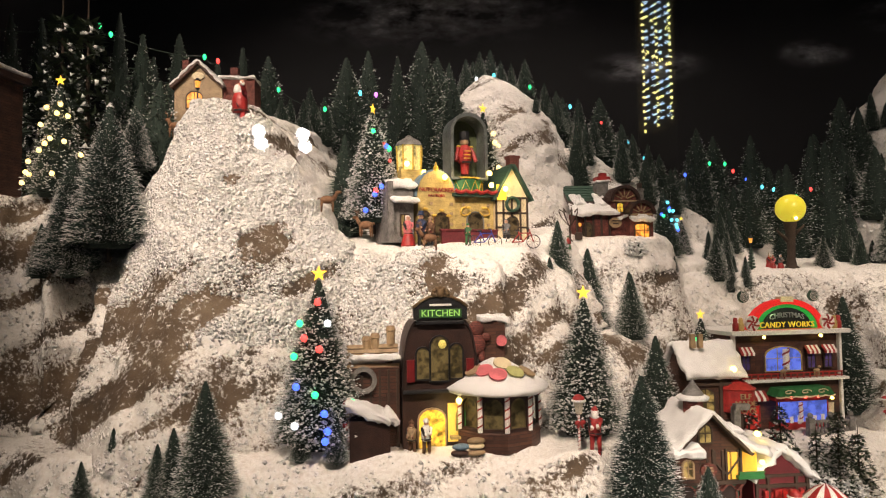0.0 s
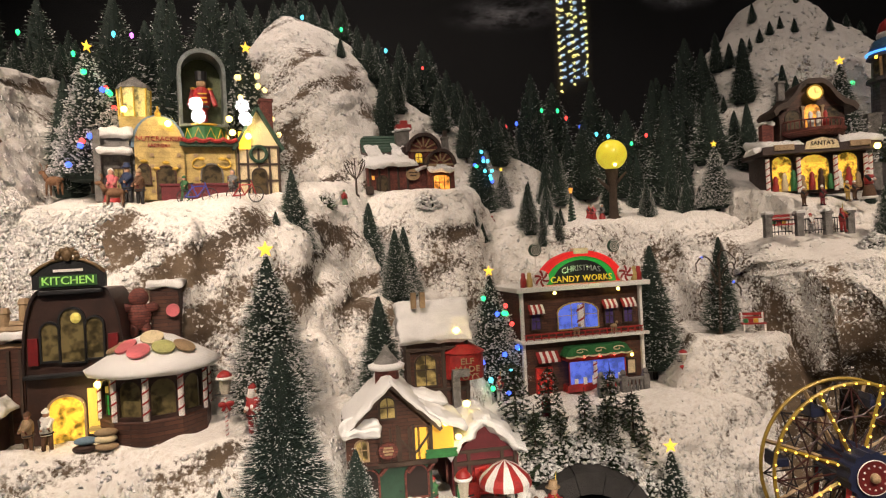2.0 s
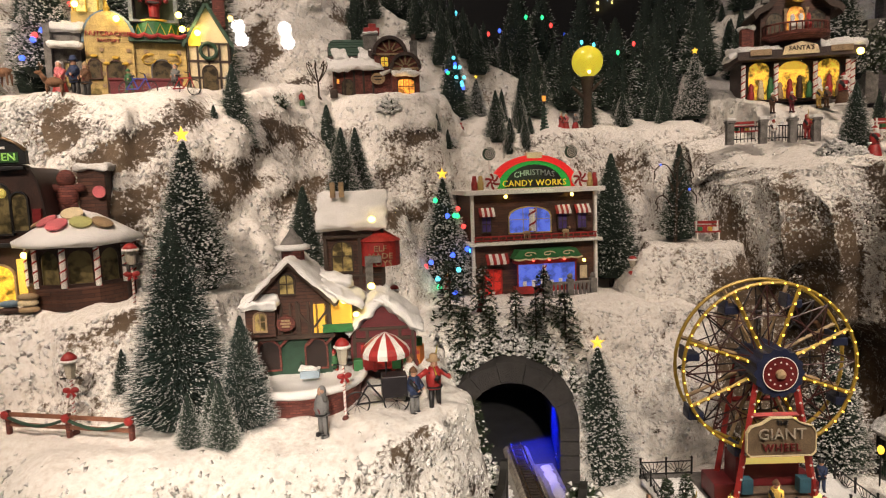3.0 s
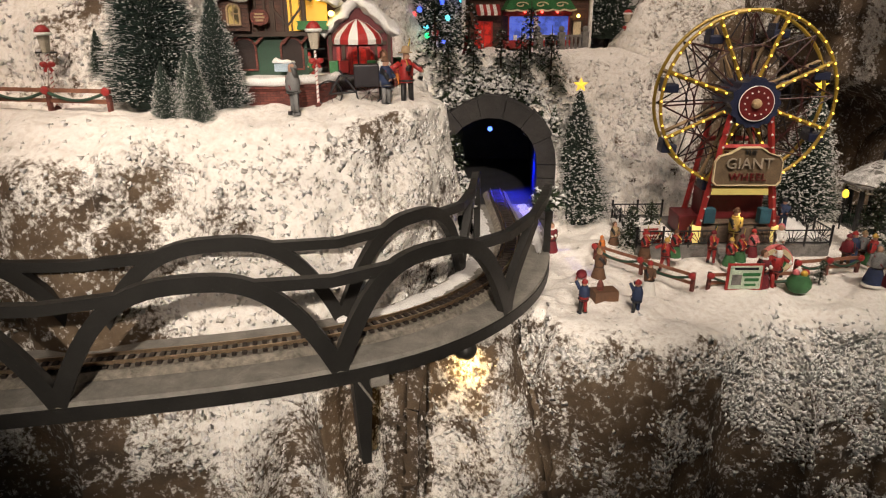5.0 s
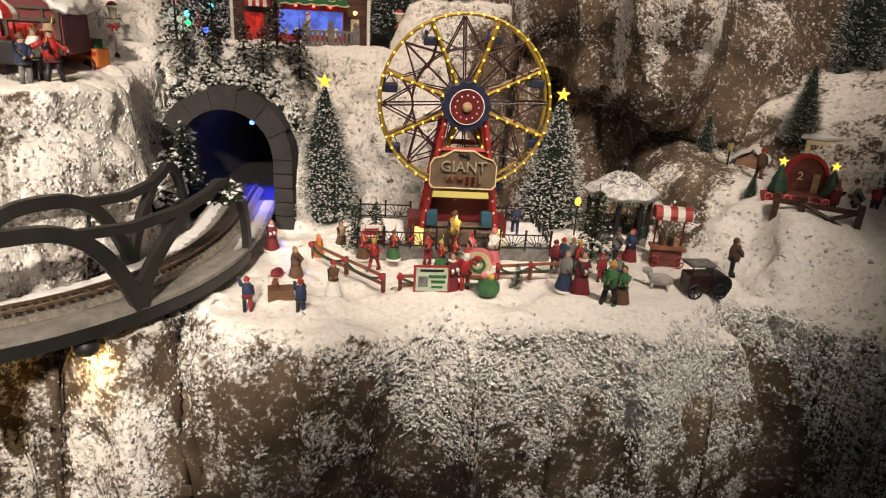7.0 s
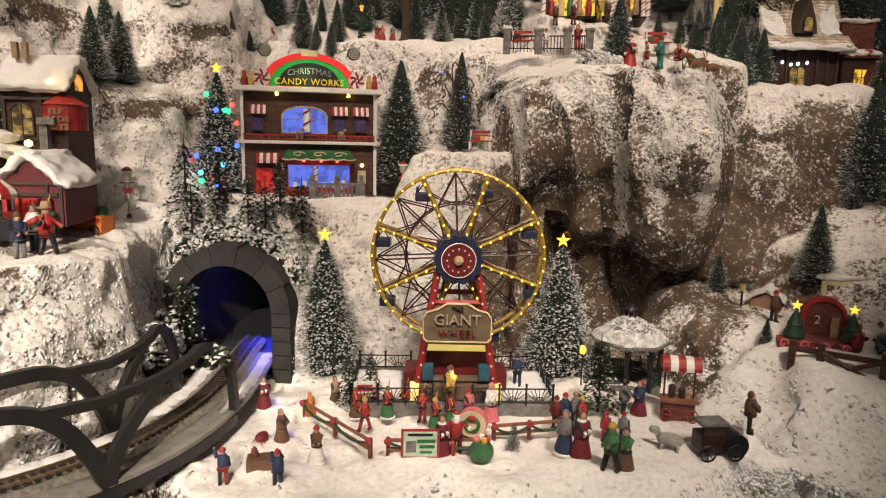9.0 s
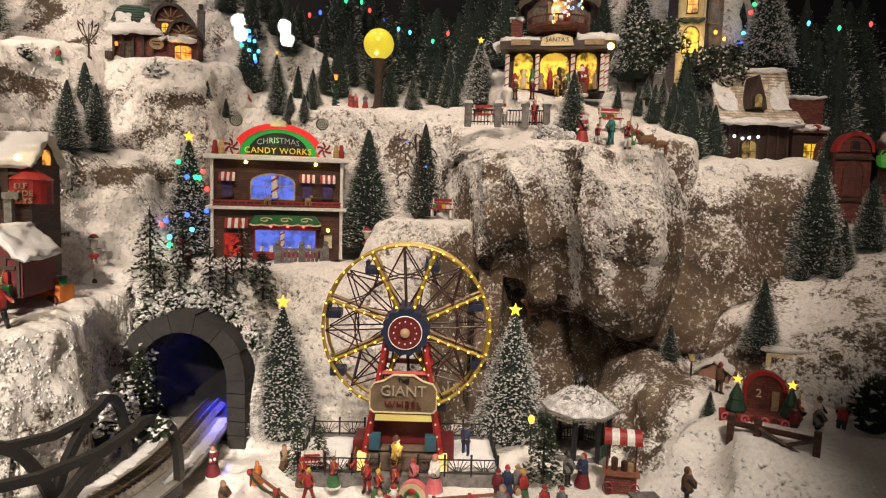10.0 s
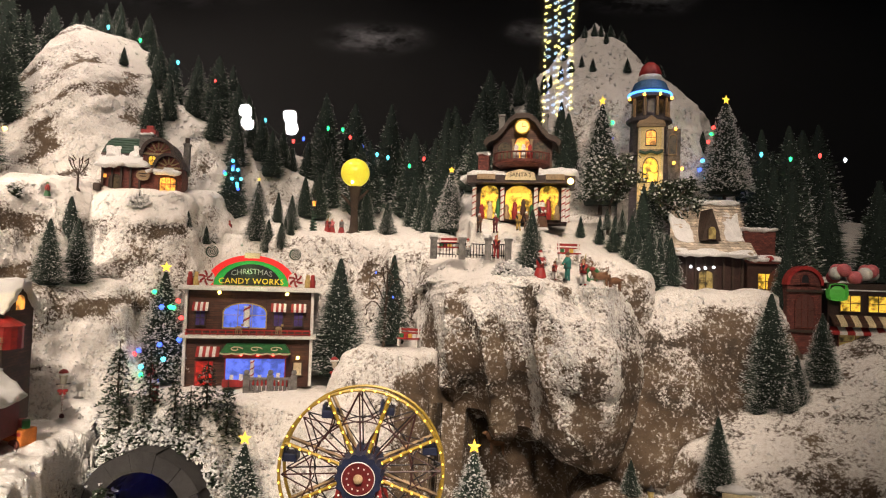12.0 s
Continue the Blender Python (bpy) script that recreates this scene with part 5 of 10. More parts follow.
def lumpy_slab(bm, cx, cy, cz, sx, sy, sz, rx=0, ry=0, rz=0, amp=0.003, cuts=10, seed=0.0):
    """A soft slab of roof snow with a lumpy top and edge."""
    tmp = bmesh.new()
    bmesh.ops.create_cube(tmp, size=1)
    bmesh.ops.subdivide_edges(tmp, edges=tmp.edges[:], cuts=cuts, use_grid_fill=True)
    m = pose(cx, cy, cz, rx, ry, rz)
    for v in tmp.verts:
        k = 1 - 0.16 * max(0, (abs(v.co.z) * 2) - 0.5) * 2
        p = Vector((v.co.x * sx * k, v.co.y * sy * k, v.co.z * sz))
        q = p * 75 + Vector((seed, cx * 50, cy * 50))
        p += Vector((noise.noise(q), noise.noise(q + Vector((9, 0, 0))), noise.noise(q + Vector((0, 9, 0))) * 1.2)) * amp * 1.15
        p += Vector((noise.noise(q * 2.7), noise.noise(q * 2.7 + Vector((4, 0, 0))), noise.noise(q * 2.7 + Vector((0, 4, 0))))) * 0.0016
        v.co = m @ p
    me = bpy.data.meshes.new("slab")
    tmp.to_mesh(me), tmp.free()
    bm.from_mesh(me)
    bpy.data.meshes.remove(me)
    return bm


def snow_on(parent, *slabs, name="roof_snow", label="thick white snow"):
    for s in slabs:
        part(name, lumpy_slab(bmesh.new(), *s[:6], *s[6:]), WHITE_SNOW, parent, label, True)


def block(parent, name, mat, *boxes, soft=0.0, label=""):
    bm = bmesh.new()
    for b in boxes:
        box(bm, *b, soft=soft)
    return part(name, bm, mat, parent, label)


def window(parent, x, z, w, h, y, pane, frame, rise=0.5, bars=1, t=0.0022, name="window"):
    """A framed opening facing -y, its pane set behind the frame."""
    bm = bmesh.new()
    rim(bm, arch(x, z - t, w + 2 * t, h + 2 * t, rise), arch(x, z, w, h, rise), y - 0.0025, y + 0.001)
    for i in range(bars):
        box(bm, x - w / 2 + w * (i + 1) / (bars + 1), y - 0.0012, z + h / 2, t * 0.5, 0.0014, h)
    if bars:
        box(bm, x, y - 0.0012, z + h * 0.52, w, 0.0014, t * 0.5)
    f = part(name, bm, frame, parent)
    part("pane", plate(bmesh.new(), arch(x, z, w, h, rise), y - 0.0006, y + 0.0006), pane, f)
    return f


def awning(parent, x, z, w, d, drop, y, n, a=None, b=None, name="awning"):
    """A striped cloth awning that slopes out from the wall."""
    a, b = a or REDP, b or WHITEP
    bms = [bmesh.new(), bmesh.new()]
    for i in range(n):
        x0, x1 = x - w / 2 + w * i / n, x - w / 2 + w * (i + 1) / n
        bm = bms[i % 2]
        vs = [bm.verts.new(p) for p in ((x0, y, z), (x1, y, z), (x1, y - d, z - drop), (x0, y - d, z - drop), (x0, y - d, z - drop - 0.005), (x1, y - d, z - drop - 0.005), (x0, y, z - 0.003), (x1, y, z - 0.003))]
        for f in ((0, 1, 2, 3), (3, 2, 5, 4), (4, 5, 7, 6)):
            bm.faces.new([vs[k] for k in f])
    p = part(name, bms[0], a, parent)
    part("stripe", bms[1], b, p)
    return p


def candy_pole(parent, x, y, z0, z1, r=0.003, name="candy_post"):
    bm = bmesh.new()
    rod(bm, (x, y, z0), (x, y, z1), r, seg=8)
    p = part(name, bm, WHITEP, parent)
    bm = bmesh.new()
    n = int((z1 - z0) / r * 2.2)
    tube(bm, [(x + r * 0.85 * math.cos(i * 0.9), y + r * 0.85 * math.sin(i * 0.9), z0 + (z1 - z0) * i / n) for i in range(n + 1)], r * 0.42, 5)
    part("stripe", bm, REDP, p)


def bulbs(parent, mat, r, *places, name="bulb"):
    for x, y, z in places:
        part(name, ball(bmesh.new(), x, y, z, r, seg=8), mat, parent)


# an unseen point light added before a front to spread its glow
def fill_light(x, y, z, watts, colour=(1.0, 0.75, 0.3), size=0.004):
    data = bpy.data.lights.new("house_light", "POINT")
    data.energy, data.color, data.shadow_soft_size = watts, colour, size
    new("house_light", data).location = (x, y, z)


def gable(w, eave, apex, x=0.0, z=0.0):
    return [(x - w / 2, z), (x + w / 2, z), (x + w / 2, z + eave), (x, z + apex), (x - w / 2, z + eave)]


def roof_pair(parent, x, w, eave, apex, y0, y1, z=0.0, thick=0.006, over=0.008, mat=None, snow=True):
    """Two slopes, with their snow, over a gable that faces -y."""
    a = math.degrees(math.atan2(apex - eave, w / 2))
    ln = math.hypot(apex - eave, w / 2) + over
    for side in (-1, 1):
        cx, cz = x + side * (w / 4 + over * 0.35), z + (eave + apex) / 2 - over * 0.2
        block(parent, "roof_slope", mat or CHOC, (cx, (y0 + y1) / 2, cz, ln, y1 - y0 + 2 * over, thick, 0, 0, side * a))
        if snow:
            snow_on(parent, (cx, (y0 + y1) / 2, cz + thick * 0.9, ln * 0.98, y1 - y0 + 2.2 * over, thick * 1.3, 0, side * a, 0, 0.0025))


# ---- sweet shop ----
def sweet_shop():
    t = thing("sweet_shop", "two-storey sweet shop with a lit green and red arched sign", "shop", at(0.7135, 1.4365, 1.238, 15.5))
    block(t, "wall", BROWN, (0, 0.065, 0.047, 0.250, 0.13, 0.098), (0, 0.067, 0.145, 0.250, 0.128, 0.096))
    for x in (-0.1235, 0.1235):
        for z0, z1 in ((0, 0.096), (0.103, 0.193)):
            block(t, "corner_post", WHITEP, (x, -0.002, (z0 + z1) / 2, 0.006, 0.008, z1 - z0), soft=0.0008)
    block(t, "ledge", WHITEP, (0, 0.058, 0.0995, 0.266, 0.148, 0.006), soft=0.001)
    block(t, "cornice", WHITEP, (0, 0.058, 0.197, 0.276, 0.155, 0.009), soft=0.0015)
    block(t, "balcony_rail", REDP, (0, -0.010, 0.113, 0.245, 0.002, 0.0025), (0, -0.010, 0.106, 0.245, 0.002, 0.0018), *[(-0.12 + 0.24 * i / 16, -0.010, 0.108, 0.0018, 0.0018, 0.012) for i in range(17)])
    # ground floor
    window(t, -0.085, 0.002, 0.030, 0.046, -0.001, LIT_RED, REDP, 0, 1, name="door")
    awning(t, -0.078, 0.079, 0.044, 0.014, 0.014, -0.001, 7)
    box_front = block(t, "shop_bay", REDP, (0.016, -0.010, 0.008, 0.126, 0.022, 0.014), (0.016, -0.010, 0.063, 0.126, 0.022, 0.007), soft=0.001)
    window(t, 0.016, 0.016, 0.114, 0.042, -0.019, LIT_BLUE, REDP, 0, 0, name="shop_window")
    block(t, "counter_item", WHITEP, *[(0.016 - 0.045 + 0.018 * i, -0.021, 0.021, 0.007, 0.002, 0.009 + 0.004 * (i % 3)) for i in range(6)])
    candy_pole(t, 0.010, -0.0225, 0.016, 0.055, 0.004, "striped_pole")
    bm = bmesh.new()
    plate(bm, [(-0.052, 0.070), (0.084, 0.070), (0.072, 0.086), (-0.042, 0.086)], -0.030, -0.001)
    part("canopy", bm, GREENP, t, "green scalloped canopy with cream swirls")
    bm = bmesh.new()
    for i in range(3):
        cx = -0.022 + 0.038 * i
        tube(bm, [(cx + 0.013 * math.cos(a) * (1 - a / 9), -0.0315, 0.078 + 0.005 * math.sin(a) * (1 - a / 9)) for a in np.linspace(0, 7, 20)], 0.0011, 5)
    tube(bm, [(-0.052 + 0.136 * i / 24, -0.031, 0.0695 - 0.0022 * abs(math.sin(i * math.pi / 4))) for i in range(25)], 0.0016, 5)
    part("swirl", bm, CREAM, t)
    window(t, 0.098, 0.022, 0.016, 0.026, -0.001, CREAM, TIMBER, 0, 0, name="poster")
    # upper floor
    window(t, -0.010, 0.118, 0.082, 0.048, -0.001, LIT_BLUE, YELLOWP, 0.22, 2, name="arched_window")
    candy_pole(t, -0.006, -0.005, 0.120, 0.162, 0.0065, "striped_pole")
    for x in (-0.096, 0.056, 0.096):
        window(t, x, 0.122, 0.017, 0.028, -0.001, paint("violet_pane", (0.10, 0.07, 0.22), 0.2), TIMBER, 0, 1)
        awning(t, x, 0.168, 0.030, 0.010, 0.012, -0.001, 6)
    # reindeer shapes on the rail
    for x in (-0.02, 0.058):
        bm = bmesh.new()
        ball(bm, x, -0.013, 0.118, 0.005, 1.4, 0.7, 0.8)
        ball(bm, x + 0.007, -0.013, 0.124, 0.003)
        for dx in (-0.005, -0.002, 0.003, 0.006):
            rod(bm, (x + dx, -0.013, 0.106), (x + dx, -0.013, 0.116), 0.0009, seg=5)
        part("reindeer_ornament", bm, TAN, t)
    # sign
    outer = [(0.088 * math.cos(a), 0.203 + 0.062 * math.sin(a)) for a in np.linspace(0, math.pi, 21)]
    inner = [(0.074 * math.cos(a), 0.203 + 0.051 * math.sin(a)) for a in np.linspace(0, math.pi, 21)]
    sign = part("sign_rim", rim(bmesh.new(), outer, inner, -0.006, 0.010), glow("lit_red_rim", (0.75, 0.02, 0.02), 0.45), t, "glowing red arched rim")
    part("sign_board", plate(bmesh.new(), inner, -0.002, 0.008), glow("lit_green_board", (0.02, 0.34, 0.05), 0.45), sign, "glowing green board")
    part("sign_panel", plate(bmesh.new(), [(0.058 * math.cos(a), 0.204 + 0.043 * math.sin(a)) for a in np.linspace(0, math.pi, 17)], -0.004, -0.001), BLACKP, sign)
    letters("CHRISTMAS", 0.0155, paint("silver_letter", (0.55, 0.55, 0.58), 0.3, 0.6), sign, 0, -0.0048, 0.2315, bend=3.0)
    letters("CANDY WORKS", 0.0165, glow("gold_letter", (0.85, 0.62, 0.05), 0.35), sign, 0, -0.0048, 0.2115, spacing=1.08)
    block(t, "key_block", CREAM, (0, 0.0, 0.264, 0.030, 0.016, 0.011), soft=0.001)
    for x in (-0.086, 0.088):
        bm = bmesh.new()
        lathe(bm, [(0.0155, -0.003), (0.0155, 0.003)], seg=18)
        bmesh.ops.transform(bm, verts=bm.verts, matrix=pose(x, -0.012, 0.217, 90))
        disc = part("peppermint", bm, WHITEP, t)
        bm = bmesh.new()
        for k in range(6):
            a = k * math.pi / 3
            tube(bm, [(x + r * math.cos(a + r * 50), -0.0155, 0.217 + r * math.sin(a + r * 50)) for r in (0.002, 0.006, 0.010, 0.0145)], 0.0022, 5)
        part("swirl", bm, REDP, disc)
    for x in (-0.082, 0.084):
        bm = bmesh.new()
        rod(bm, (x, 0.02, 0.2), (x, 0.02, 0.262), 0.0012)
        pop = part("lollipop", bm, WHITEP, t)
        bm = bmesh.new()
        lathe(bm, [(0.0125, -0.002), (0.0125, 0.002)], seg=18)
        bmesh.ops.transform(bm, verts=bm.verts, matrix=pose(x, 0.02, 0.270, 90))
        part("disc", bm, DKGREEN, pop)
        bm = bmesh.new()
        tube(bm, [(x + 0.0008 * a * math.cos(a * 1.5), 0.0172, 0.270 + 0.0008 * a * math.sin(a * 1.5)) for a in np.linspace(0.5, 14, 40)], 0.0007, 4)
        part("spiral", bm, WHITEP, pop)
    for x, m in ((-0.118, REDP), (-0.106, YELLOWP), (0.112, YELLOWP), (0.122, REDP)):
        bm = bmesh.new()
        lathe(bm, [(0.006, 0), (0.006, 0.014), (0.004, 0.018), (0.0045, 0.022), (0.003, 0.027)], x, -0.004, 0.2015, 10)
        part("roof_ornament", bm, m, t, smooth=True)
    bulbs(t, LAMP_Y, 0.0035, (-0.060, -0.012, 0.188), (0.072, -0.012, 0.188), (0.098, -0.006, 0.058))
    bulbs(t, glow("red_bulb", (1, 0.12, 0.08), 6), 0.0028, (-0.012, -0.024, 0.066), (0.020, -0.024, 0.066), (0.050, -0.024, 0.066))
    return t


sweet_shop()
fill_light(0.72, 1.385, 1.47, 0.03, (0.6, 1.0, 0.35))
balus = thing("balustrade", "grey stone balustrade with ball posts on the snow", "fence", at(0.775, 1.395, 1.232, 14))
for i in range(3):
    bm = bmesh.new()
    box(bm, -0.045 + 0.045 * i, 0, 0.018, 0.012, 0.012, 0.038, soft=0.001)
    ball(bm, -0.045 + 0.045 * i, 0, 0.042, 0.0055)
    part("post", bm, GREYP, balus)
block(balus, "rail", GREYP, (0, 0, 0.030, 0.09, 0.008, 0.004), (0, 0, 0.004, 0.09, 0.010, 0.006))
for i in range(10):
    if i != 4:
        bm = bmesh.new()
        lathe(bm, [(0.0028, 0.006), (0.0035, 0.012), (0.0018, 0.018), (0.003, 0.028)], -0.036 + 0.008 * i, 0, 0, 7)
        part("baluster", bm, GREYP, balus)


# ---- kitchen ----
GREY_ROOM = lit("grey_green_room", (0.17, 0.135, 0.06), 0.07, 0.2, 70)


def kitchen():
    t = thing("gingerbread_kitchen", "chocolate brown kitchen house with a lit green sign", "house", at(0.040, 0.925, 1.322, 14))
    block(t, "wall", CHOC, (-0.004, 0.045, 0.040, 0.096, 0.09, 0.082))
    # curved gable storey
    side = [(0.050, 0.078)] + [(0.050 - 0.020 * (1 - math.cos(a)), 0.085 + 0.088 * math.sin(a) ** 0.9) for a in np.linspace(0.05, math.pi / 2, 9)]
    pts = side + [(-x, z) for x, z in side[::-1]]
    part("gable_storey", plate(bmesh.new(), pts, -0.004, 0.085), CHOC, t)
    part("gable_edge", rim(bmesh.new(), [(x * 1.05, 0.078 + (z - 0.078) * 1.03) for x, z in pts], pts, -0.008, 0.0), paint("choc_edge", (0.022, 0.011, 0.009), 0.5), t)
    block(t, "belt", BLACKP, (0, -0.004, 0.079, 0.104, 0.012, 0.005), (0, -0.004, 0.172, 0.066, 0.014, 0.005), soft=0.001)
    for x, w, h, z in ((-0.024, 0.017, 0.042, 0.096), (-0.001, 0.024, 0.060, 0.093), (0.022, 0.017, 0.046, 0.096)):
        window(t, x, z, w, h, -0.005, GREY_ROOM, BLACKP, 0.5, 0)
    bulbs(t, glow("dim_yellow_lamp", (0.7, 0.58, 0.14), 0.4), 0.0065, (0.003, -0.004, 0.142), name="lamp_shade")
    for x in (-0.041, 0.041):
        block(t, "red_shutter", paint("dark_red_shutter", (0.16, 0.008, 0.01), 0.5), (x, -0.006, 0.107, 0.010, 0.004, 0.030))
    # sign
    crest = [(-0.037, 0.176), (0.037, 0.176), (0.037, 0.192), (0.027, 0.200), (0.015, 0.206), (0, 0.209), (-0.015, 0.206), (-0.027, 0.200), (-0.037, 0.192)]
    sg = part("sign_board", plate(bmesh.new(), crest, -0.012, -0.004), BLACKP, t)
    block(sg, "sign_panel", glow("green_sign_panel", (0.03, 0.10, 0.03), 0.12), (0, -0.0125, 0.1845, 0.058, 0.002, 0.012))
    letters("KITCHEN", 0.0128, glow("lime_letter", (0.36, 0.70, 0.16), 0.32), sg, 0, -0.014, 0.1845)
    block(sg, "script_bar", WHITEP, (0, -0.0128, 0.196, 0.030, 0.001, 0.003))
    bm = bmesh.new()
    tube(bm, [(x * 1.02, -0.012, z + 0.001) for x, z in crest[2:]], 0.0022, 6)
    for k in range(7):
        a = k * math.pi / 6
        ball(bm, 0.010 * math.cos(a), -0.013, 0.211 + 0.008 * math.sin(a), 0.0035)
    ball(bm, 0, -0.014, 0.213, 0.006, 1, 0.5, 1.2)
    part("crest_scroll", bm, paint("bronze_scroll", (0.20, 0.13, 0.07), 0.4, 0.4), sg, smooth=True)
    # door and oven
    window(t, -0.012, 0.002, 0.036, 0.052, -0.001, LIT_YELLOW, TAN, 0.4, 0, name="door")
    # lamplight on the cream wall, put into the wall as glow
    block(t, "wall_lit", glow("glowing_cream_wall", (0.85, 0.55, 0.10), 0.55), (0.030, -0.001, 0.035, 0.040, 0.002, 0.052))
    window(t, 0.030, 0.026, 0.015, 0.026, -0.003, glow("green_glass", (0.10, 0.5, 0.08), 0.6), YELLOWP, 0.5, 1)
    block(t, "window_shelf", YELLOWP, (0.030, -0.007, 0.016, 0.036, 0.012, 0.004), soft=0.001)
    bulbs(t, LAMP_Y, 0.0045, (0.024, -0.012, 0.066))
    # left wing
    block(t, "wing_wall", BROWN, (-0.088, 0.048, 0.055, 0.066, 0.085, 0.112))
    block(t, "wing_timber", TIMBER, *[(-0.118 + 0.012 * i, 0.004, 0.055, 0.003, 0.003, 0.108) for i in range(6)])
    block(t, "thatch", TAN, *[(-0.090, 0.020 + 0.006 * i, 0.112 + 0.006 * i, 0.072, 0.012, 0.005, 0, -18) for i in range(5)])
    snow_on(t, (-0.088, 0.030, 0.118, 0.070, 0.05, 0.010, -20, 0, 0))
    block(t, "porch", CHOC, (-0.098, -0.020, 0.025, 0.052, 0.045, 0.052))
    snow_on(t, (-0.100, -0.022, 0.060, 0.062, 0.056, 0.012, 0, 24, 0, 0.004), (-0.070, -0.022, 0.052, 0.02, 0.05, 0.010, 0, 50, 0))
    part("round_window", rim(bmesh.new(), [(-0.104 + 0.018 * math.cos(a), 0.096 + 0.018 * math.sin(a)) for a in np.linspace(0, 2 * math.pi, 17)[:-1]], [(-0.104 + 0.012 * math.cos(a), 0.096 + 0.012 * math.sin(a)) for a in np.linspace(0, 2 * math.pi, 17)[:-1]], -0.002, 0.006), GREYP, t, "round stone window ring")
    for x, y, z, h in ((-0.098, 0.04, 0.13, 0.022), (-0.086, 0.04, 0.13, 0.026), (-0.064, 0.04, 0.14, 0.026)):
        bm = bmesh.new()
        lathe(bm, [(0.006, 0), (0.006, h * 0.7), (0.0075, h * 0.75), (0.0055, h)], x, y, z, 10)
        part("chimney_pot", bm, TAN, t)
    # rotunda
    cx, cy = 0.081, 0.008
    bm = bmesh.new()
    lathe(bm, [(0.060, 0), (0.060, 0.026), (0.058, 0.028), (0.058, 0.0285)], cx, cy, 0, 10, math.pi / 10)
    part("rotunda_base", bm, BROWN, t)
    bm = bmesh.new()
    lathe(bm, [(0.050, 0.028), (0.050, 0.078)], cx, cy, 0, 10, math.pi / 10)
    part("rotunda_room", bm, GREY_ROOM, t, "drum coloured as a dimly lit room behind arches")
    for k in range(10):
        a = math.pi / 10 + 2 * math.pi * k / 10
        x, y = cx + 0.058 * math.cos(a), cy + 0.058 * math.sin(a)
        if y < cy + 0.035:
            candy_pole(t, x, y, 0.028, 0.074, 0.0035)
    for k in range(10):
        a0, a1 = math.pi / 10 + 2 * math.pi * k / 10, math.pi / 10 + 2 * math.pi * (k + 1) / 10
        p0, p1 = Vector((cx + 0.057 * math.cos(a0), cy + 0.057 * math.sin(a0), 0)), Vector((cx + 0.057 * math.cos(a1), cy + 0.057 * math.sin(a1), 0))
        d, mid = p1 - p0, (p0 + p1) / 2
        if mid.y > cy + 0.04:
            continue
        sub = bmesh.new()
        w = d.length
        rim(sub, [(-w / 2, 0.028), (w / 2, 0.028)] + [(w / 2 - w * i / 8, 0.078) for i in range(9)], arch(0, 0.032, w * 0.72, 0.040, 0.45), -0.002, 0.002)
        sub.transform(pose(mid.x, mid.y, 0, 0, 0, math.degrees(math.atan2(d.y, d.x))))
        part("arcade_panel", sub, CHOC, t)
    bm = bmesh.new()
    lathe(bm, [(0.071, 0.077), (0.073, 0.083), (0.060, 0.091), (0.040, 0.103), (0.022, 0.113), (0.009, 0.118), (0.001, 0.119)], cx, cy, 0, 24)
    for v in bm.verts:
        v.co.z += noise.noise(v.co * 90) * 0.0025
        v.co.x += noise.noise(v.co * 70 + Vector((5, 0, 0))) * 0.003
    roof = part("icing_roof", bm, WHITE_SNOW, t, "white iced roof with sweets", True)
    for k, (a, r, m) in enumerate(((-2.25, 0.038, PINK), (-1.75, 0.045, PINK), (-1.45, 0.024, CREAM), (-1.15, 0.042, paint("lime_sweet", (0.45, 0.45, 0.18), 0.4)), (-0.6, 0.045, TAN), (-2.7, 0.04, TAN))):
        bm = bmesh.new()
        lathe(bm, [(0.0125, -0.001), (0.0125, 0.0012), (0.009, 0.002)], seg=14)
        up = float(np.interp(r, (0.009, 0.022, 0.040, 0.060), (0.118, 0.113, 0.103, 0.091))) + 0.003
        bm.transform(pose(cx + r * math.cos(a), cy + r * math.sin(a), up, 0, 30, math.degrees(a)))
        part("sweet", bm, m, roof)
    # chimney and gingerbread figure behind
    bm = bmesh.new()
    box(bm, 0.088, 0.060, 0.125, 0.034, 0.030, 0.090, soft=0.002)
    ch = part("chimney", bm, BROWN, t)
    snow_on(ch, (0.088, 0.060, 0.172, 0.042, 0.038, 0.009))
    bm = bmesh.new()
    lathe(bm, [(0.008, -0.001), (0.008, 0.002)], seg=14)
    bm.transform(pose(0.098, 0.042, 0.140, 90))
    part("peppermint", bm, PINK, ch)
    bm = bmesh.new()
    ball(bm, 0.060, 0.040, 0.158, 0.012, 1, 0.5, 1)
    ball(bm, 0.060, 0.040, 0.136, 0.014, 1, 0.5, 1.2)
    for sx in (-1, 1):
        ball(bm, 0.060 + sx * 0.015, 0.040, 0.146, 0.006, 1.3, 0.7, 1)
        ball(bm, 0.060 + sx * 0.007, 0.040, 0.120, 0.007, 0.8, 0.7, 1.4)
    part("gingerbread_shape", bm, BRICK, t, "gingerbread-man biscuit shape", True)
    # sacks beside the step
    return t


kitchen()
fill_light(0.052, 0.90, 1.372, 0.025)
sacks = thing("flour_sacks", "stack of pale flour sacks before the kitchen", "sacks", at(0.080, 0.886, 1.322, 14))
for i, (x, z, m) in enumerate(((-0.012, 0.005, BROWN), (0.010, 0.005, TAN), (0.009, 0.013, CREAM), (0.010, 0.020, TAN), (-0.010, 0.013, BLUEP))):
    bm = bmesh.new()
    ball(bm, x, 0, z, 0.0095, 1.3, 0.8, 0.46, 12)
    part("sack", bm, m, sacks, smooth=True)


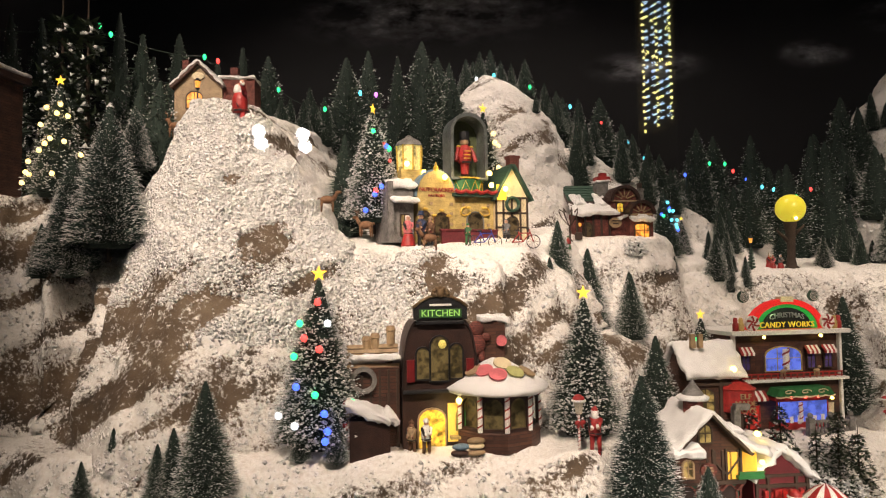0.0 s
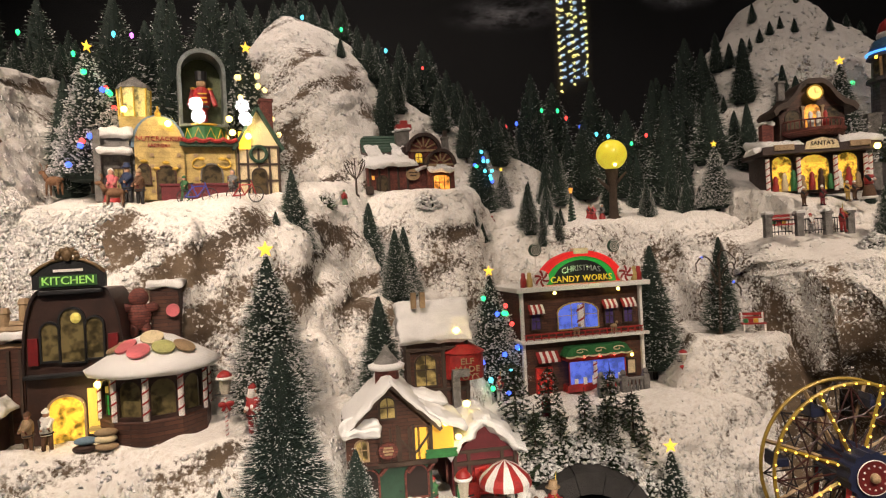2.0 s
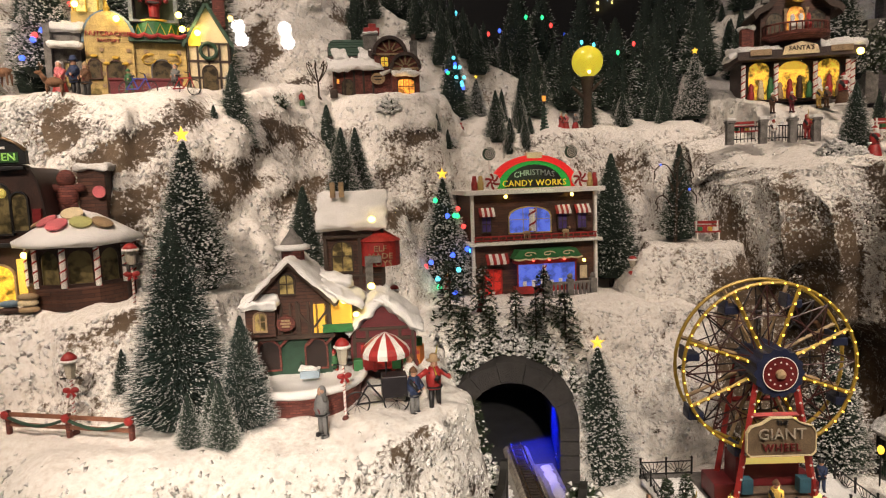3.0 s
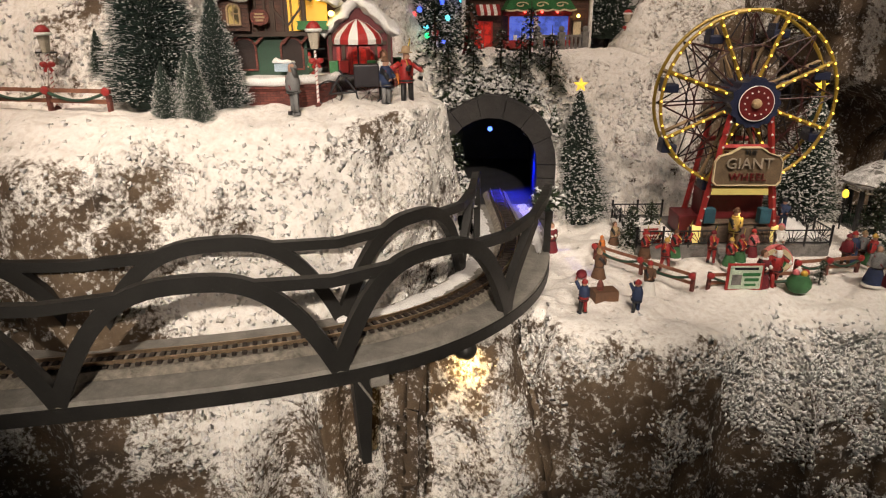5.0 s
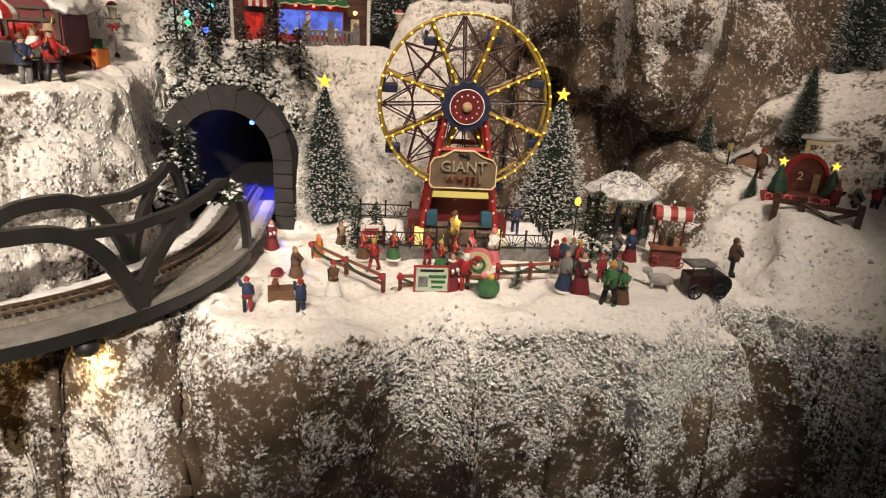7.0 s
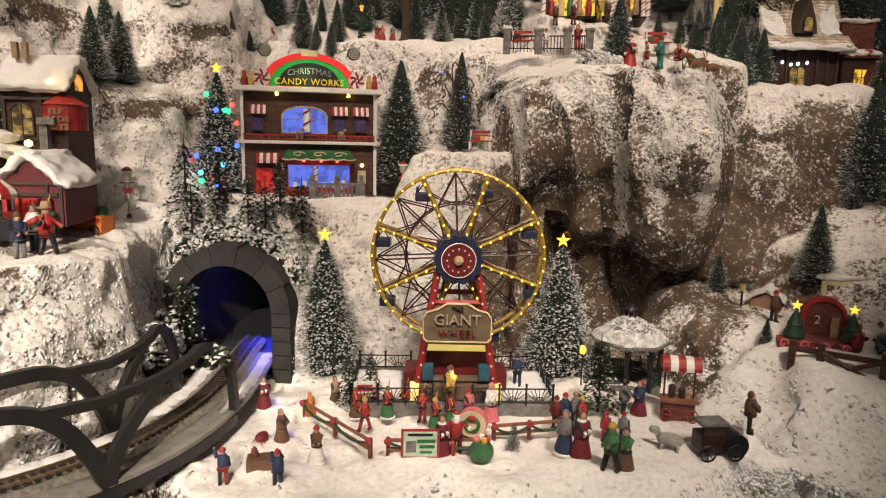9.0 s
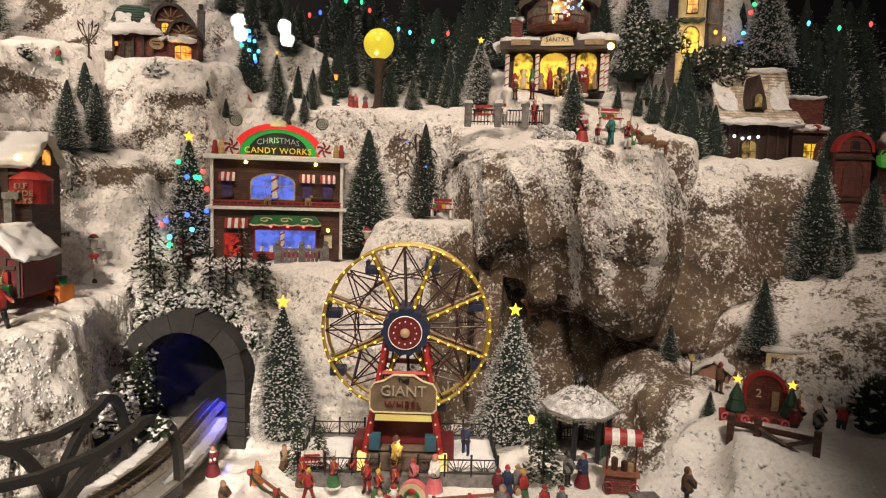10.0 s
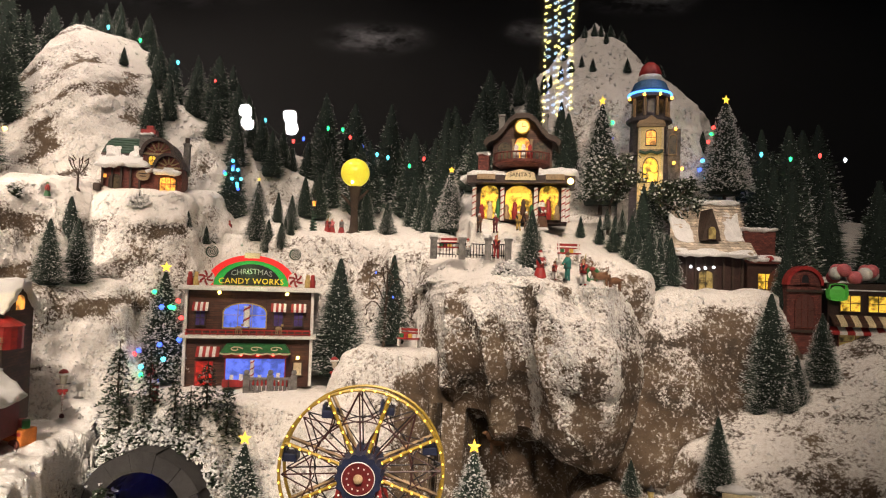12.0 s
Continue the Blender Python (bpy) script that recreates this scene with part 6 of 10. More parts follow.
# ---- toy workshop ----
def toy_workshop():
    t = thing("toy_workshop", "brown toy workshop with snow-covered gables and a tower", "house", at(0.402, 0.935, 1.230, 10) @ Matrix.Diagonal((1, 1, 0.875, 1)))
    # front house: green ground floor, brown upper floor
    block(t, "ground_floor", DKGREEN, (-0.010, 0.035, 0.030, 0.088, 0.075, 0.062))
    part("upper_floor", plate(bmesh.new(), [(-0.056, 0.056), (0.036, 0.056), (0.036, 0.108), (-0.010, 0.160), (-0.056, 0.108)], -0.008, 0.075), BROWN, t)
    block(t, "jetty", TIMBER, (-0.010, -0.007, 0.058, 0.098, 0.010, 0.006), *[(-0.054 + 0.0105 * i, -0.009, 0.082, 0.0025, 0.003, 0.045) for i in range(9)])
    roof_pair(t, -0.010, 0.092, 0.108, 0.160, -0.012, 0.075, 0.0, 0.005, 0.012, TIMBER)
    block(t, "front_bay", BROWN, (-0.045, -0.014, 0.083, 0.034, 0.016, 0.040))
    snow_on(t, (-0.045, -0.016, 0.109, 0.044, 0.030, 0.012, 14, 0, 0, 0.004))
    window(t, -0.045, 0.072, 0.012, 0.024, -0.0225, LIT_DIM, TAN, 0.5, 1)
    window(t, -0.014, 0.118, 0.016, 0.026, -0.009, LIT_DIM, TIMBER, 0.5, 1)
    block(t, "side_balcony", GREENP, (0.044, -0.010, 0.066, 0.036, 0.016, 0.005), (0.044, -0.018, 0.074, 0.036, 0.002, 0.002), (0.044, -0.018, 0.070, 0.034, 0.001, 0.006))
    # these ochre walls glow themselves, in place of light from the lamps
    block(t, "side_wall_lit", glow("glowing_ochre_wall", (0.80, 0.42, 0.05), 0.5), (0.022, -0.0095, 0.082, 0.018, 0.002, 0.040), (0.046, -0.001, 0.086, 0.030, 0.002, 0.034))
    bulbs(t, LAMP_Y, 0.004, (0.052, -0.008, 0.104), (0.066, -0.006, 0.084))
    for x in (-0.040, 0.016):
        # a dark plate fills each doorway in place of its inner shade
        window(t, x, 0.012, 0.024, 0.040, -0.004, paint("doorway_shade", (0.02, 0.01, 0.008), 0.7), BRICK, 0.5, 0, name="doorway")
    bm = bmesh.new()
    plate(bm, [(0.011 * math.cos(a), 0.0 + 0.011 * math.sin(a)) for a in np.linspace(0, 2 * math.pi, 13)[:-1]], -0.020, -0.017)
    bm.transform(pose(-0.016, -0.002, 0.080))
    ss = part("hanging_sign", bm, BRICK, t)
    block(ss, "script_bar", TAN, (-0.016, -0.0225, 0.084, 0.010, 0.001, 0.0025), (-0.016, -0.0225, 0.080, 0.012, 0.001, 0.0025), (-0.016, -0.0225, 0.076, 0.009, 0.001, 0.0025))
    # turret
    bm = bmesh.new()
    lathe(bm, [(0.014, 0), (0.014, 0.024)], -0.010, 0.030, 0.150, 8)
    tur = part("turret", bm, BRICK, t)
    bm = bmesh.new()
    lathe(bm, [(0.017, 0.028), (0.013, 0.036), (0.006, 0.046), (0.001, 0.056)], -0.010, 0.030, 0.150, 12)
    part("cap", bm, GREYP, tur)
    bm = bmesh.new()
    lathe(bm, [(0.021, 0.024), (0.022, 0.029), (0.016, 0.032)], -0.010, 0.030, 0.150, 14)
    part("cap_snow", bm, WHITE_SNOW, tur, smooth=True)
    # round snowy forecourt
    bm = bmesh.new()
    lathe(bm, [(0.064, -0.046), (0.070, -0.030), (0.070, -0.010), (0.074, -0.006), (0.074, -0.001)], -0.002, -0.012, 0.0, 30)
    fc = part("forecourt", bm, BRICK, t)
    bm = bmesh.new()
    lathe(bm, [(0.076, -0.002), (0.079, 0.002), (0.076, 0.007), (0.070, 0.008), (0.066, 0.003), (0.03, 0.003)], -0.002, -0.012, 0.0, 34)
    for v in bm.verts:
        v.co += Vector((0, 0, 1)) * noise.noise(v.co * 120) * 0.0025
    part("forecourt_snow", bm, WHITE_SNOW, fc, smooth=True)
    # tower behind
    block(t, "tower_wall", BROWN, (0.062, 0.145, 0.098, 0.082, 0.080, 0.196))
    bm = bmesh.new()
    plate(bm, [(-0.043, 0.0), (0.043, 0.0), (0.0, 0.052)], -0.041, 0.041)
    bm.transform(pose(0.062, 0.145, 0.194, 0, 0, 90))
    tg = part("tower_gable", bm, BROWN, t)
    bm = bmesh.new()
    plate(bm, arch(0, 0.004, 0.022, 0.026, 0.5), -0.0425, -0.0405)
    bm.transform(pose(0.062, 0.145, 0.194, 0, 0, 90))
    part("pane", bm, LIT_ORANGE, tg)
    for side in (-1, 1):
        snow_on(t, (0.062, 0.145 + side * 0.026, 0.222, 0.096, 0.074, 0.013, -side * 50, 0, 0, 0.004))
    snow_on(t, (0.048, 0.030, 0.112, 0.062, 0.088, 0.011, 0, 30, 0, 0.004), (0.030, 0.052, 0.128, 0.060, 0.050, 0.012, 0, 12, 0, 0.004))
    for x in (-0.052, -0.030, -0.004, 0.014, 0.034):
        block(t, "timber_post", TIMBER, (x, -0.0095, 0.084, 0.003, 0.003, 0.046))
    for x, sl in ((-0.041, 35), (0.004, -35), (0.024, 35)):
        block(t, "timber_brace", TIMBER, (x, -0.0095, 0.082, 0.0028, 0.003, 0.030, 0, 0, sl))
    for x in (-0.05, -0.02, 0.012, 0.034):
        block(t, "red_brace", BRICK, (x, -0.006, 0.052, 0.003, 0.010, 0.018, 0, 0, 40))
    for x in (0.072, 0.086, 0.108, 0.122):
        block(t, "red_post", REDP, (x, -0.002, 0.020, 0.005, 0.006, 0.040), soft=0.0006)
    for x, m in ((0.066, GREENP), (0.079, REDP), (0.112, GREENP), (0.126, GREENP)):
        block(t, "toy_box", m, (x, -0.010, 0.014, 0.011, 0.010, 0.016), soft=0.001)
    bm = bmesh.new()
    lathe(bm, [(0.007, 0.012), (0.008, 0.026), (0.0075, 0.027)], -0.044, -0.040, 0, 12)
    part("wooden_tub", bm, TIMBER, t)
    block(t, "toy_tray", paint("pale_blue_tray", (0.35, 0.45, 0.55), 0.5), (0.012, -0.046, 0.017, 0.022, 0.012, 0.010), soft=0.001)
    snow_on(t, (0.012, -0.046, 0.024, 0.021, 0.011, 0.005), name="tray_snow")
    window(t, 0.046, 0.128, 0.026, 0.046, 0.104, LIT_DIM, TIMBER, 0.5, 1)
    for x in (0.0235, 0.0700, 0.1010):
        block(t, "tower_post", TIMBER, (x, 0.1035, 0.098, 0.005, 0.004, 0.190), soft=0.0006)
    block(t, "tower_beam", TIMBER, (0.062, 0.1032, 0.120, 0.084, 0.004, 0.005), (0.062, 0.1032, 0.182, 0.084, 0.004, 0.005), soft=0.0006)
    for x in (0.048, 0.036):
        block(t, "chimney", TAN, (x, 0.12, 0.255, 0.007, 0.007, 0.024))
    bm = bmesh.new()
    lathe(bm, [(0.027, 0.135), (0.027, 0.172), (0.029, 0.174), (0.006, 0.190)], 0.098, 0.112, 0.0, 18)
    dr = part("sign_drum", bm, REDP, t, "red drum sign")
    for i, w in enumerate(("ELF", "MADE", "TOYS")):
        letters(w, 0.0125, TAN, dr, 0.098, 0.0835, 0.163 - 0.0115 * i, name="lettering")
    block(t, "lean_to", BRICK, (0.085, 0.070, 0.035, 0.060, 0.075, 0.072))
    block(t, "pipe", GREYP, (0.082, 0.085, 0.120, 0.010, 0.010, 0.055), (0.088, 0.080, 0.148, 0.022, 0.010, 0.010))
    bulbs(t, LAMP_Y, 0.005, (0.088, 0.098, 0.208), (0.085, 0.035, 0.115))
    # low shop on the right
    part("shop_wall", plate(bmesh.new(), gable(0.080, 0.050, 0.094, 0.098, 0.0), 0.004, 0.090), CLOTH_WINE, t)
    block(t, "shop_timber", TIMBER, *[(0.098 + dx, 0.0025, 0.030, 0.004, 0.004, 0.058) for dx in (-0.036, -0.020, 0.020, 0.036)], (0.098, 0.0025, 0.060, 0.060, 0.004, 0.004), soft=0.0005)
    for side in (-1, 1):
        snow_on(t, (0.098 + side * 0.024, 0.046, 0.079, 0.064, 0.104, 0.014, 0, side * 46, 0, 0.004))
    snow_on(t, (0.098, 0.046, 0.099, 0.020, 0.104, 0.012, 0, 0, 0, 0.003))
    window(t, 0.098, 0.004, 0.030, 0.034, 0.003, LIT_RED, REDP, 0.35, 1, name="shop_door")
    block(t, "shop_beam", TIMBER, (0.096, 0.002, 0.045, 0.070, 0.004, 0.005))
    return t


toy_workshop()
fill_light(0.452, 0.905, 1.31, 0.02)
fill_light(0.505, 1.025, 1.425, 0.02)


# ---- nutcracker factory ----
def factory():
    t = thing("nutcracker_factory", "yellow lit factory with a glass nutcracker case", "house", at(0.052, 1.258, 1.622, 24))
    # grey left wing
    block(t, "wing", GREYP, (-0.118, 0.05, 0.050, 0.052, 0.10, 0.100), (-0.138, 0.0, 0.055, 0.010, 0.02, 0.112))
    snow_on(t, (-0.112, -0.008, 0.078, 0.050, 0.030, 0.010, 14, 0, 0), (-0.112, 0.02, 0.112, 0.050, 0.060, 0.014, 16, 0, 0))
    window(t, -0.110, 0.012, 0.013, 0.038, -0.001, LIT_DIM, TIMBER, 0, 1)
    # yellow hall with a round gable
    top = [(-0.085, 0.0), (-0.012, 0.0), (-0.012, 0.088)] + [(-0.0485 + 0.0365 * math.cos(a), 0.088 + 0.047 * math.sin(a)) for a in np.linspace(0.1, math.pi - 0.1, 12)] + [(-0.085, 0.088)]
    part("hall_wall", plate(bmesh.new(), top, -0.006, 0.0), YELLOWP, t)
    bm = bmesh.new()
    plate(bm, [(-0.0485 + 0.042 * math.cos(a), 0.086 + 0.053 * math.sin(a)) for a in np.linspace(0, math.pi, 14)], 0.0, 0.10)
    part("barrel_roof", bm, BLUEP, t)
    block(t, "hall_body", YELLOWP, (-0.0485, 0.05, 0.044, 0.073, 0.10, 0.088))
    letters("NUTCRACKER", 0.0105, REDP, t, -0.0485, -0.0072, 0.098)
    letters("FACTORY", 0.0075, REDP, t, -0.0485, -0.0072, 0.087)
    for x, w, h in ((-0.072, 0.016, 0.030), (-0.040, 0.026, 0.052)):
        window(t, x, 0.026 if w < 0.02 else 0.002, w, h, -0.007, OPENING_SHADE, BROWN, 0.5, 0, name="arched_opening")
    # low red wall and gilt ornaments before the hall
    block(t, "garden_wall", CLOTH_WINE, (0.006, -0.030, 0.008, 0.110, 0.008, 0.024), (0.006, -0.031, 0.021, 0.114, 0.011, 0.004), soft=0.0008)
    for x, z in ((-0.040, 0.060), (-0.026, 0.050), (-0.054, 0.050), (0.014, 0.066), (0.046, 0.066), (-0.072, 0.062)):
        part("gilt_ornament", ball(bmesh.new(), x, -0.009, z, 0.0035, 1.6, 0.6, 0.8, 8), GOLDP, t)
    for x in (-0.060, -0.020, 0.006, 0.058):
        for z in (0.014, 0.034, 0.054, 0.072):
            block(t, "quoin", TAN, (x, -0.0075 if x < -0.01 else -0.0015, z, 0.006, 0.002, 0.006), soft=0.0005)
    # main block
    block(t, "main_wall", YELLOWP, (0.028, 0.055, 0.044, 0.082, 0.11, 0.088))
    window(t, 0.030, 0.002, 0.032, 0.056, -0.001, OPENING_SHADE, GREYP, 0.5, 0, name="arched_opening")
    bm = bmesh.new()
    for sx in (-1, 1):
        tube(bm, [(0.030 + sx * (0.020 + 0.010 * math.sin(a)), -0.003, 0.058 + 0.010 * math.cos(a) * (1 - a / 8)) for a in np.linspace(0, 5, 14)], 0.0016, 5)
    part("scroll", bm, GOLDP, t)
    block(t, "eave", SLATE, (0.028, -0.004, 0.090, 0.092, 0.020, 0.006))
    bm = bmesh.new()
    tube(bm, [(-0.015 + 0.086 * i / 24, -0.016, 0.098 - 0.004 * abs(math.sin(i * math.pi / 6))) for i in range(25)], 0.0035, 6)
    part("garland", bm, REDP, t, "red swag garland")
    # drum and glass case with a toy soldier
    bm = bmesh.new()
    lathe(bm, [(0.037, 0.094), (0.037, 0.124)], 0.022, 0.036, 0, 24)
    dr = part("drum", bm, GREENP, t, "green toy drum with yellow cords")
    bm = bmesh.new()
    tube(bm, [(0.022 + 0.0375 * math.cos(a), 0.036 + 0.0375 * math.sin(a), 0.097 + 0.022 * (k % 2)) for k, a in enumerate(np.linspace(math.pi, 2 * math.pi, 13))], 0.0012, 5)
    tube(bm, [(0.022 + 0.038 * math.cos(a), 0.036 + 0.038 * math.sin(a), 0.125) for a in np.linspace(0, 2 * math.pi, 25)], 0.002, 5)
    part("cord", bm, GOLDP, dr)
    oo, ii = arch(0.022, 0.122, 0.076, 0.130, 0.5, 14), arch(0.022, 0.126, 0.064, 0.119, 0.5, 14)
    fr = part("case_frame", rim(bmesh.new(), oo, ii, 0.002, 0.050), paint("silver_arch", (0.30, 0.33, 0.33), 0.3, 0.7), t, "silver arched frame")
    part("case_back", plate(bmesh.new(), ii, 0.045, 0.049), paint("case_green", (0.10, 0.12, 0.05), 0.5), fr)
    bm = bmesh.new()
    lathe(bm, [(0.008, 0.0), (0.009, 0.02), (0.013, 0.024), (0.015, 0.045), (0.010, 0.056), (0.006, 0.058)], 0.022, 0.028, 0.135, 12)
    for sx in (-1, 1):
        rod(bm, (0.022 + sx * 0.013, 0.028, 0.187), (0.022 + sx * 0.021, 0.020, 0.160), 0.0045, 0.004)
    sold = part("toy_soldier", bm, REDP, t, "red nutcracker figure without a face")
    bm = bmesh.new()
    ball(bm, 0.022, 0.028, 0.199, 0.0085)
    part("head", bm, TAN, sold)
    for dz in (0.165, 0.172, 0.179):
        block(sold, "gold_braid", GOLDP, (0.022, 0.0135, dz, 0.014, 0.002, 0.0018))
    block(sold, "belt", BLACKP, (0.022, 0.016, 0.158, 0.020, 0.004, 0.003))
    for sx in (-1, 1):
        part("epaulette", ball(bmesh.new(), 0.022 + sx * 0.0135, 0.026, 0.190, 0.004, 1.2, 1, 0.6, 8), GOLDP, sold)
    bm = bmesh.new()
    lathe(bm, [(0.009, 0), (0.010, 0.016)], 0.022, 0.028, 0.203, 12)
    part("hat", bm, BLACKP, sold)
    # glass lantern
    bm = bmesh.new()
    lathe(bm, [(0.022, 0.0), (0.024, 0.05)], -0.083, 0.055, 0.140, 8)
    part("lantern_glass", bm, lit("lantern_room", (0.75, 0.62, 0.25), 0.5, 0.3), t)
    bm = bmesh.new()
    lathe(bm, [(0.028, 0.05), (0.024, 0.058), (0.010, 0.066), (0.003, 0.072)], -0.083, 0.055, 0.140, 8)
    part("lantern_cap", bm, GREYP, t)
    bm = bmesh.new()
    for k in range(8):
        a = math.pi / 4 * k
        rod(bm, (-0.083 + 0.024 * math.cos(a), 0.055 + 0.024 * math.sin(a), 0.14), (-0.083 + 0.026 * math.cos(a), 0.055 + 0.026 * math.sin(a), 0.19), 0.0016, seg=5)
    part("lantern_bar", bm, GOLDP, t)
    block(t, "lantern_base", YELLOWP, (-0.083, 0.055, 0.125, 0.048, 0.048, 0.032))
    bm = bmesh.new()
    lathe(bm, [(0.004, 0), (0.0055, 0.006), (0.002, 0.012), (0.001, 0.018)], -0.0485, -0.003, 0.134, 10)
    part("finial", bm, GOLDP, t)
    # half-timbered house
    part("timber_wall", plate(bmesh.new(), gable(0.070, 0.088, 0.150, 0.106, 0.0), -0.004, 0.085), CREAM, t)
    bm = bmesh.new()
    for x in (0.073, 0.088, 0.106, 0.124, 0.139):
        box(bm, x, -0.005, 0.044, 0.0035, 0.003, 0.088)
    for z in (0.030, 0.058, 0.088):
        box(bm, 0.106, -0.005, z, 0.070, 0.003, 0.0035)
    for i in range(6):
        box(bm, 0.1415, 0.004 + 0.015 * i, 0.044, 0.003, 0.0035, 0.088)
    for z in (0.030, 0.058, 0.086):
        box(bm, 0.1415, 0.042, z, 0.003, 0.088, 0.0035)
    part("timber_frame", bm, TIMBER, t)
    roof_pair(t, 0.106, 0.070, 0.088, 0.150, -0.006, 0.085, 0.0, 0.005, 0.010, SLATE, False)
    window(t, 0.106, 0.004, 0.022, 0.046, -0.0065, OPENING_SHADE, TIMBER, 0.5, 0, name="arched_opening")
    bm = bmesh.new()
    tube(bm, [(0.106 + 0.013 * math.cos(a), -0.009, 0.075 + 0.013 * math.sin(a)) for a in np.linspace(0, 2 * math.pi, 21)[:-1]], 0.0032, 6, True)
    part("wreath", bm, DKGREEN, t)
    block(t, "chimney", BRICK, (0.128, 0.035, 0.148, 0.020, 0.020, 0.050), (0.128, 0.035, 0.175, 0.024, 0.024, 0.005))
    # the lamp's light on the gable, given to this panel as glow
    block(t, "lit_wall", glow("glowing_amber_wall", (1.0, 0.62, 0.06), 0.9), (0.084, -0.0062, 0.098, 0.020, 0.002, 0.030))
    bulbs(t, LAMP_Y, 0.0055, (0.090, -0.012, 0.104), (-0.034, -0.012, 0.122), (0.062, 0.0, 0.135), (0.066, 0.0, 0.112), (-0.098, 0.02, 0.150), (-0.062, 0.028, 0.136))
    return t


factory()
fill_light(0.035, 1.225, 1.755, 0.07)
fill_light(0.145, 1.272, 1.735, 0.05)


# ---- cottage ----
def fan_gable(parent, x, z, r, h, y0, y1, name, wall, beam):
    """A round-headed gable with a fan of timbers in its head."""
    head = [(x + r * math.cos(a), z + h + r * math.sin(a)) for a in np.linspace(0, math.pi, 15)]
    g = part(name, plate(bmesh.new(), [(x - r, z), (x + r, z)] + head, y0, y1), wall, parent)
    ring = lambda k: [(x + r * k * math.cos(a), z + h + r * k * math.sin(a)) for a in np.linspace(0, math.pi, 15)]
    bm = bmesh.new()
    o, i = ring(1.14), ring(0.92)
    plate(bm, o + i[::-1], y0 - 0.010, y1)
    part("curved_roof", bm, CHOC, g)
    bm = bmesh.new()
    for a in (0.5, 1.05, math.pi / 2, math.pi - 1.05, math.pi - 0.5):
        rod(bm, (x + r * 0.22 * math.cos(a), y0 - 0.002, z + h + 0.002 + r * 0.22 * math.sin(a)), (x + r * 0.9 * math.cos(a), y0 - 0.002, z + h + r * 0.9 * math.sin(a)), 0.0018, seg=4)
    box(bm, x, y0 - 0.002, z + h, r * 1.9, 0.003, 0.0045)
    part("fan_timber", bm, beam, g)
    return g


def cottage():
    t = thing("brown_cottage", "small red-brown cottage with rounded gables and snowy roof", "house", at(0.392, 1.585, 1.640, 14))
    block(t, "wall", BRICK, (-0.045, 0.045, 0.030, 0.095, 0.09, 0.066))
    for i in range(5):
        block(t, "porch_post", TIMBER, (-0.088 + 0.020 * i, -0.004, 0.028, 0.004, 0.004, 0.060))
    window(t, -0.062, 0.006, 0.022, 0.034, -0.0015, OPENING_SHADE, TIMBER, 0.5, 0, name="porch_opening")
    block(t, "porch_lamp", LIT_ORANGE, (-0.082, -0.006, 0.036, 0.005, 0.005, 0.008))
    block(t, "roof", CHOC, (-0.045, 0.020, 0.088, 0.112, 0.085, 0.005, 0, 42))
    for i in range(6):
        block(t, "slate_course", SLATE, (-0.045, 0.028 + 0.008 * i, 0.098 + 0.0072 * i, 0.108, 0.012, 0.003, 0, 32))
    snow_on(t, (-0.045, -0.002, 0.072, 0.116, 0.042, 0.011, 36, 0, 0, 0.005), (-0.075, 0.022, 0.096, 0.030, 0.040, 0.007, 42, 0, 14, 0.004), (-0.022, 0.020, 0.096, 0.026, 0.046, 0.007, 42, 0, -10, 0.004))
    block(t, "body", CHOC, (0.025, 0.055, 0.050, 0.080, 0.10, 0.104))
    fan_gable(t, 0.030, 0.0, 0.033, 0.092, -0.004, 0.075, "tall_gable", BRICK, TAN)
    window(t, 0.018, 0.066, 0.015, 0.021, -0.0055, LIT_YELLOW, TIMBER, 0.3, 1)
    snow_on(t, (0.022, -0.014, 0.054, 0.034, 0.016, 0.006, 10, -24, 0, 0.003))
    bm = bmesh.new()
    lathe(bm, [(0.015, -0.002), (0.015, 0.002)], seg=18)
    bm.transform(pose(0.002, -0.014, 0.040, 90) @ Matrix.Diagonal((1, 0.8, 1, 1)))
    sg = part("round_sign", bm, TAN, t, "round tan sign")
    block(sg, "script_bar", TIMBER, (0.002, -0.0168, 0.044, 0.018, 0.001, 0.0025), (0.002, -0.0168, 0.038, 0.014, 0.001, 0.0025))
    fan_gable(t, 0.060, 0.0, 0.029, 0.058, -0.028, 0.04, "door_gable", BRICK, TAN)
    snow_on(t, (0.060, -0.036, 0.047, 0.058, 0.020, 0.009, 24, 0, 0, 0.004), (0.060, -0.030, 0.054, 0.022, 0.012, 0.008, 20, 0, 0, 0.003))
    window(t, 0.060, 0.004, 0.034, 0.032, -0.030, LIT_ORANGE, TIMBER, 0.15, 2, name="door")
    block(t, "chimney", GREYP, (-0.008, 0.045, 0.120, 0.030, 0.026, 0.050), soft=0.002)
    block(t, "chimney_cap", REDP, (-0.004, 0.045, 0.150, 0.034, 0.028, 0.012), (-0.002, 0.045, 0.160, 0.016, 0.014, 0.012), soft=0.001)
    snow_on(t, (-0.008, 0.040, 0.144, 0.034, 0.030, 0.005))
    block(t, "side_chimney", GREYP, (0.086, 0.030, 0.085, 0.014, 0.014, 0.075), (0.086, 0.030, 0.124, 0.017, 0.017, 0.005), soft=0.001)
    block(t, "chimney_pot", TIMBER, (0.086, 0.030, 0.133, 0.009, 0.009, 0.014))
    block(t, "barrel", TIMBER, (-0.092, -0.022, 0.008, 0.016, 0.014, 0.018), soft=0.004)
    return t


cottage()
fill_light(0.455, 1.555, 1.67, 0.012, (1.0, 0.5, 0.12))


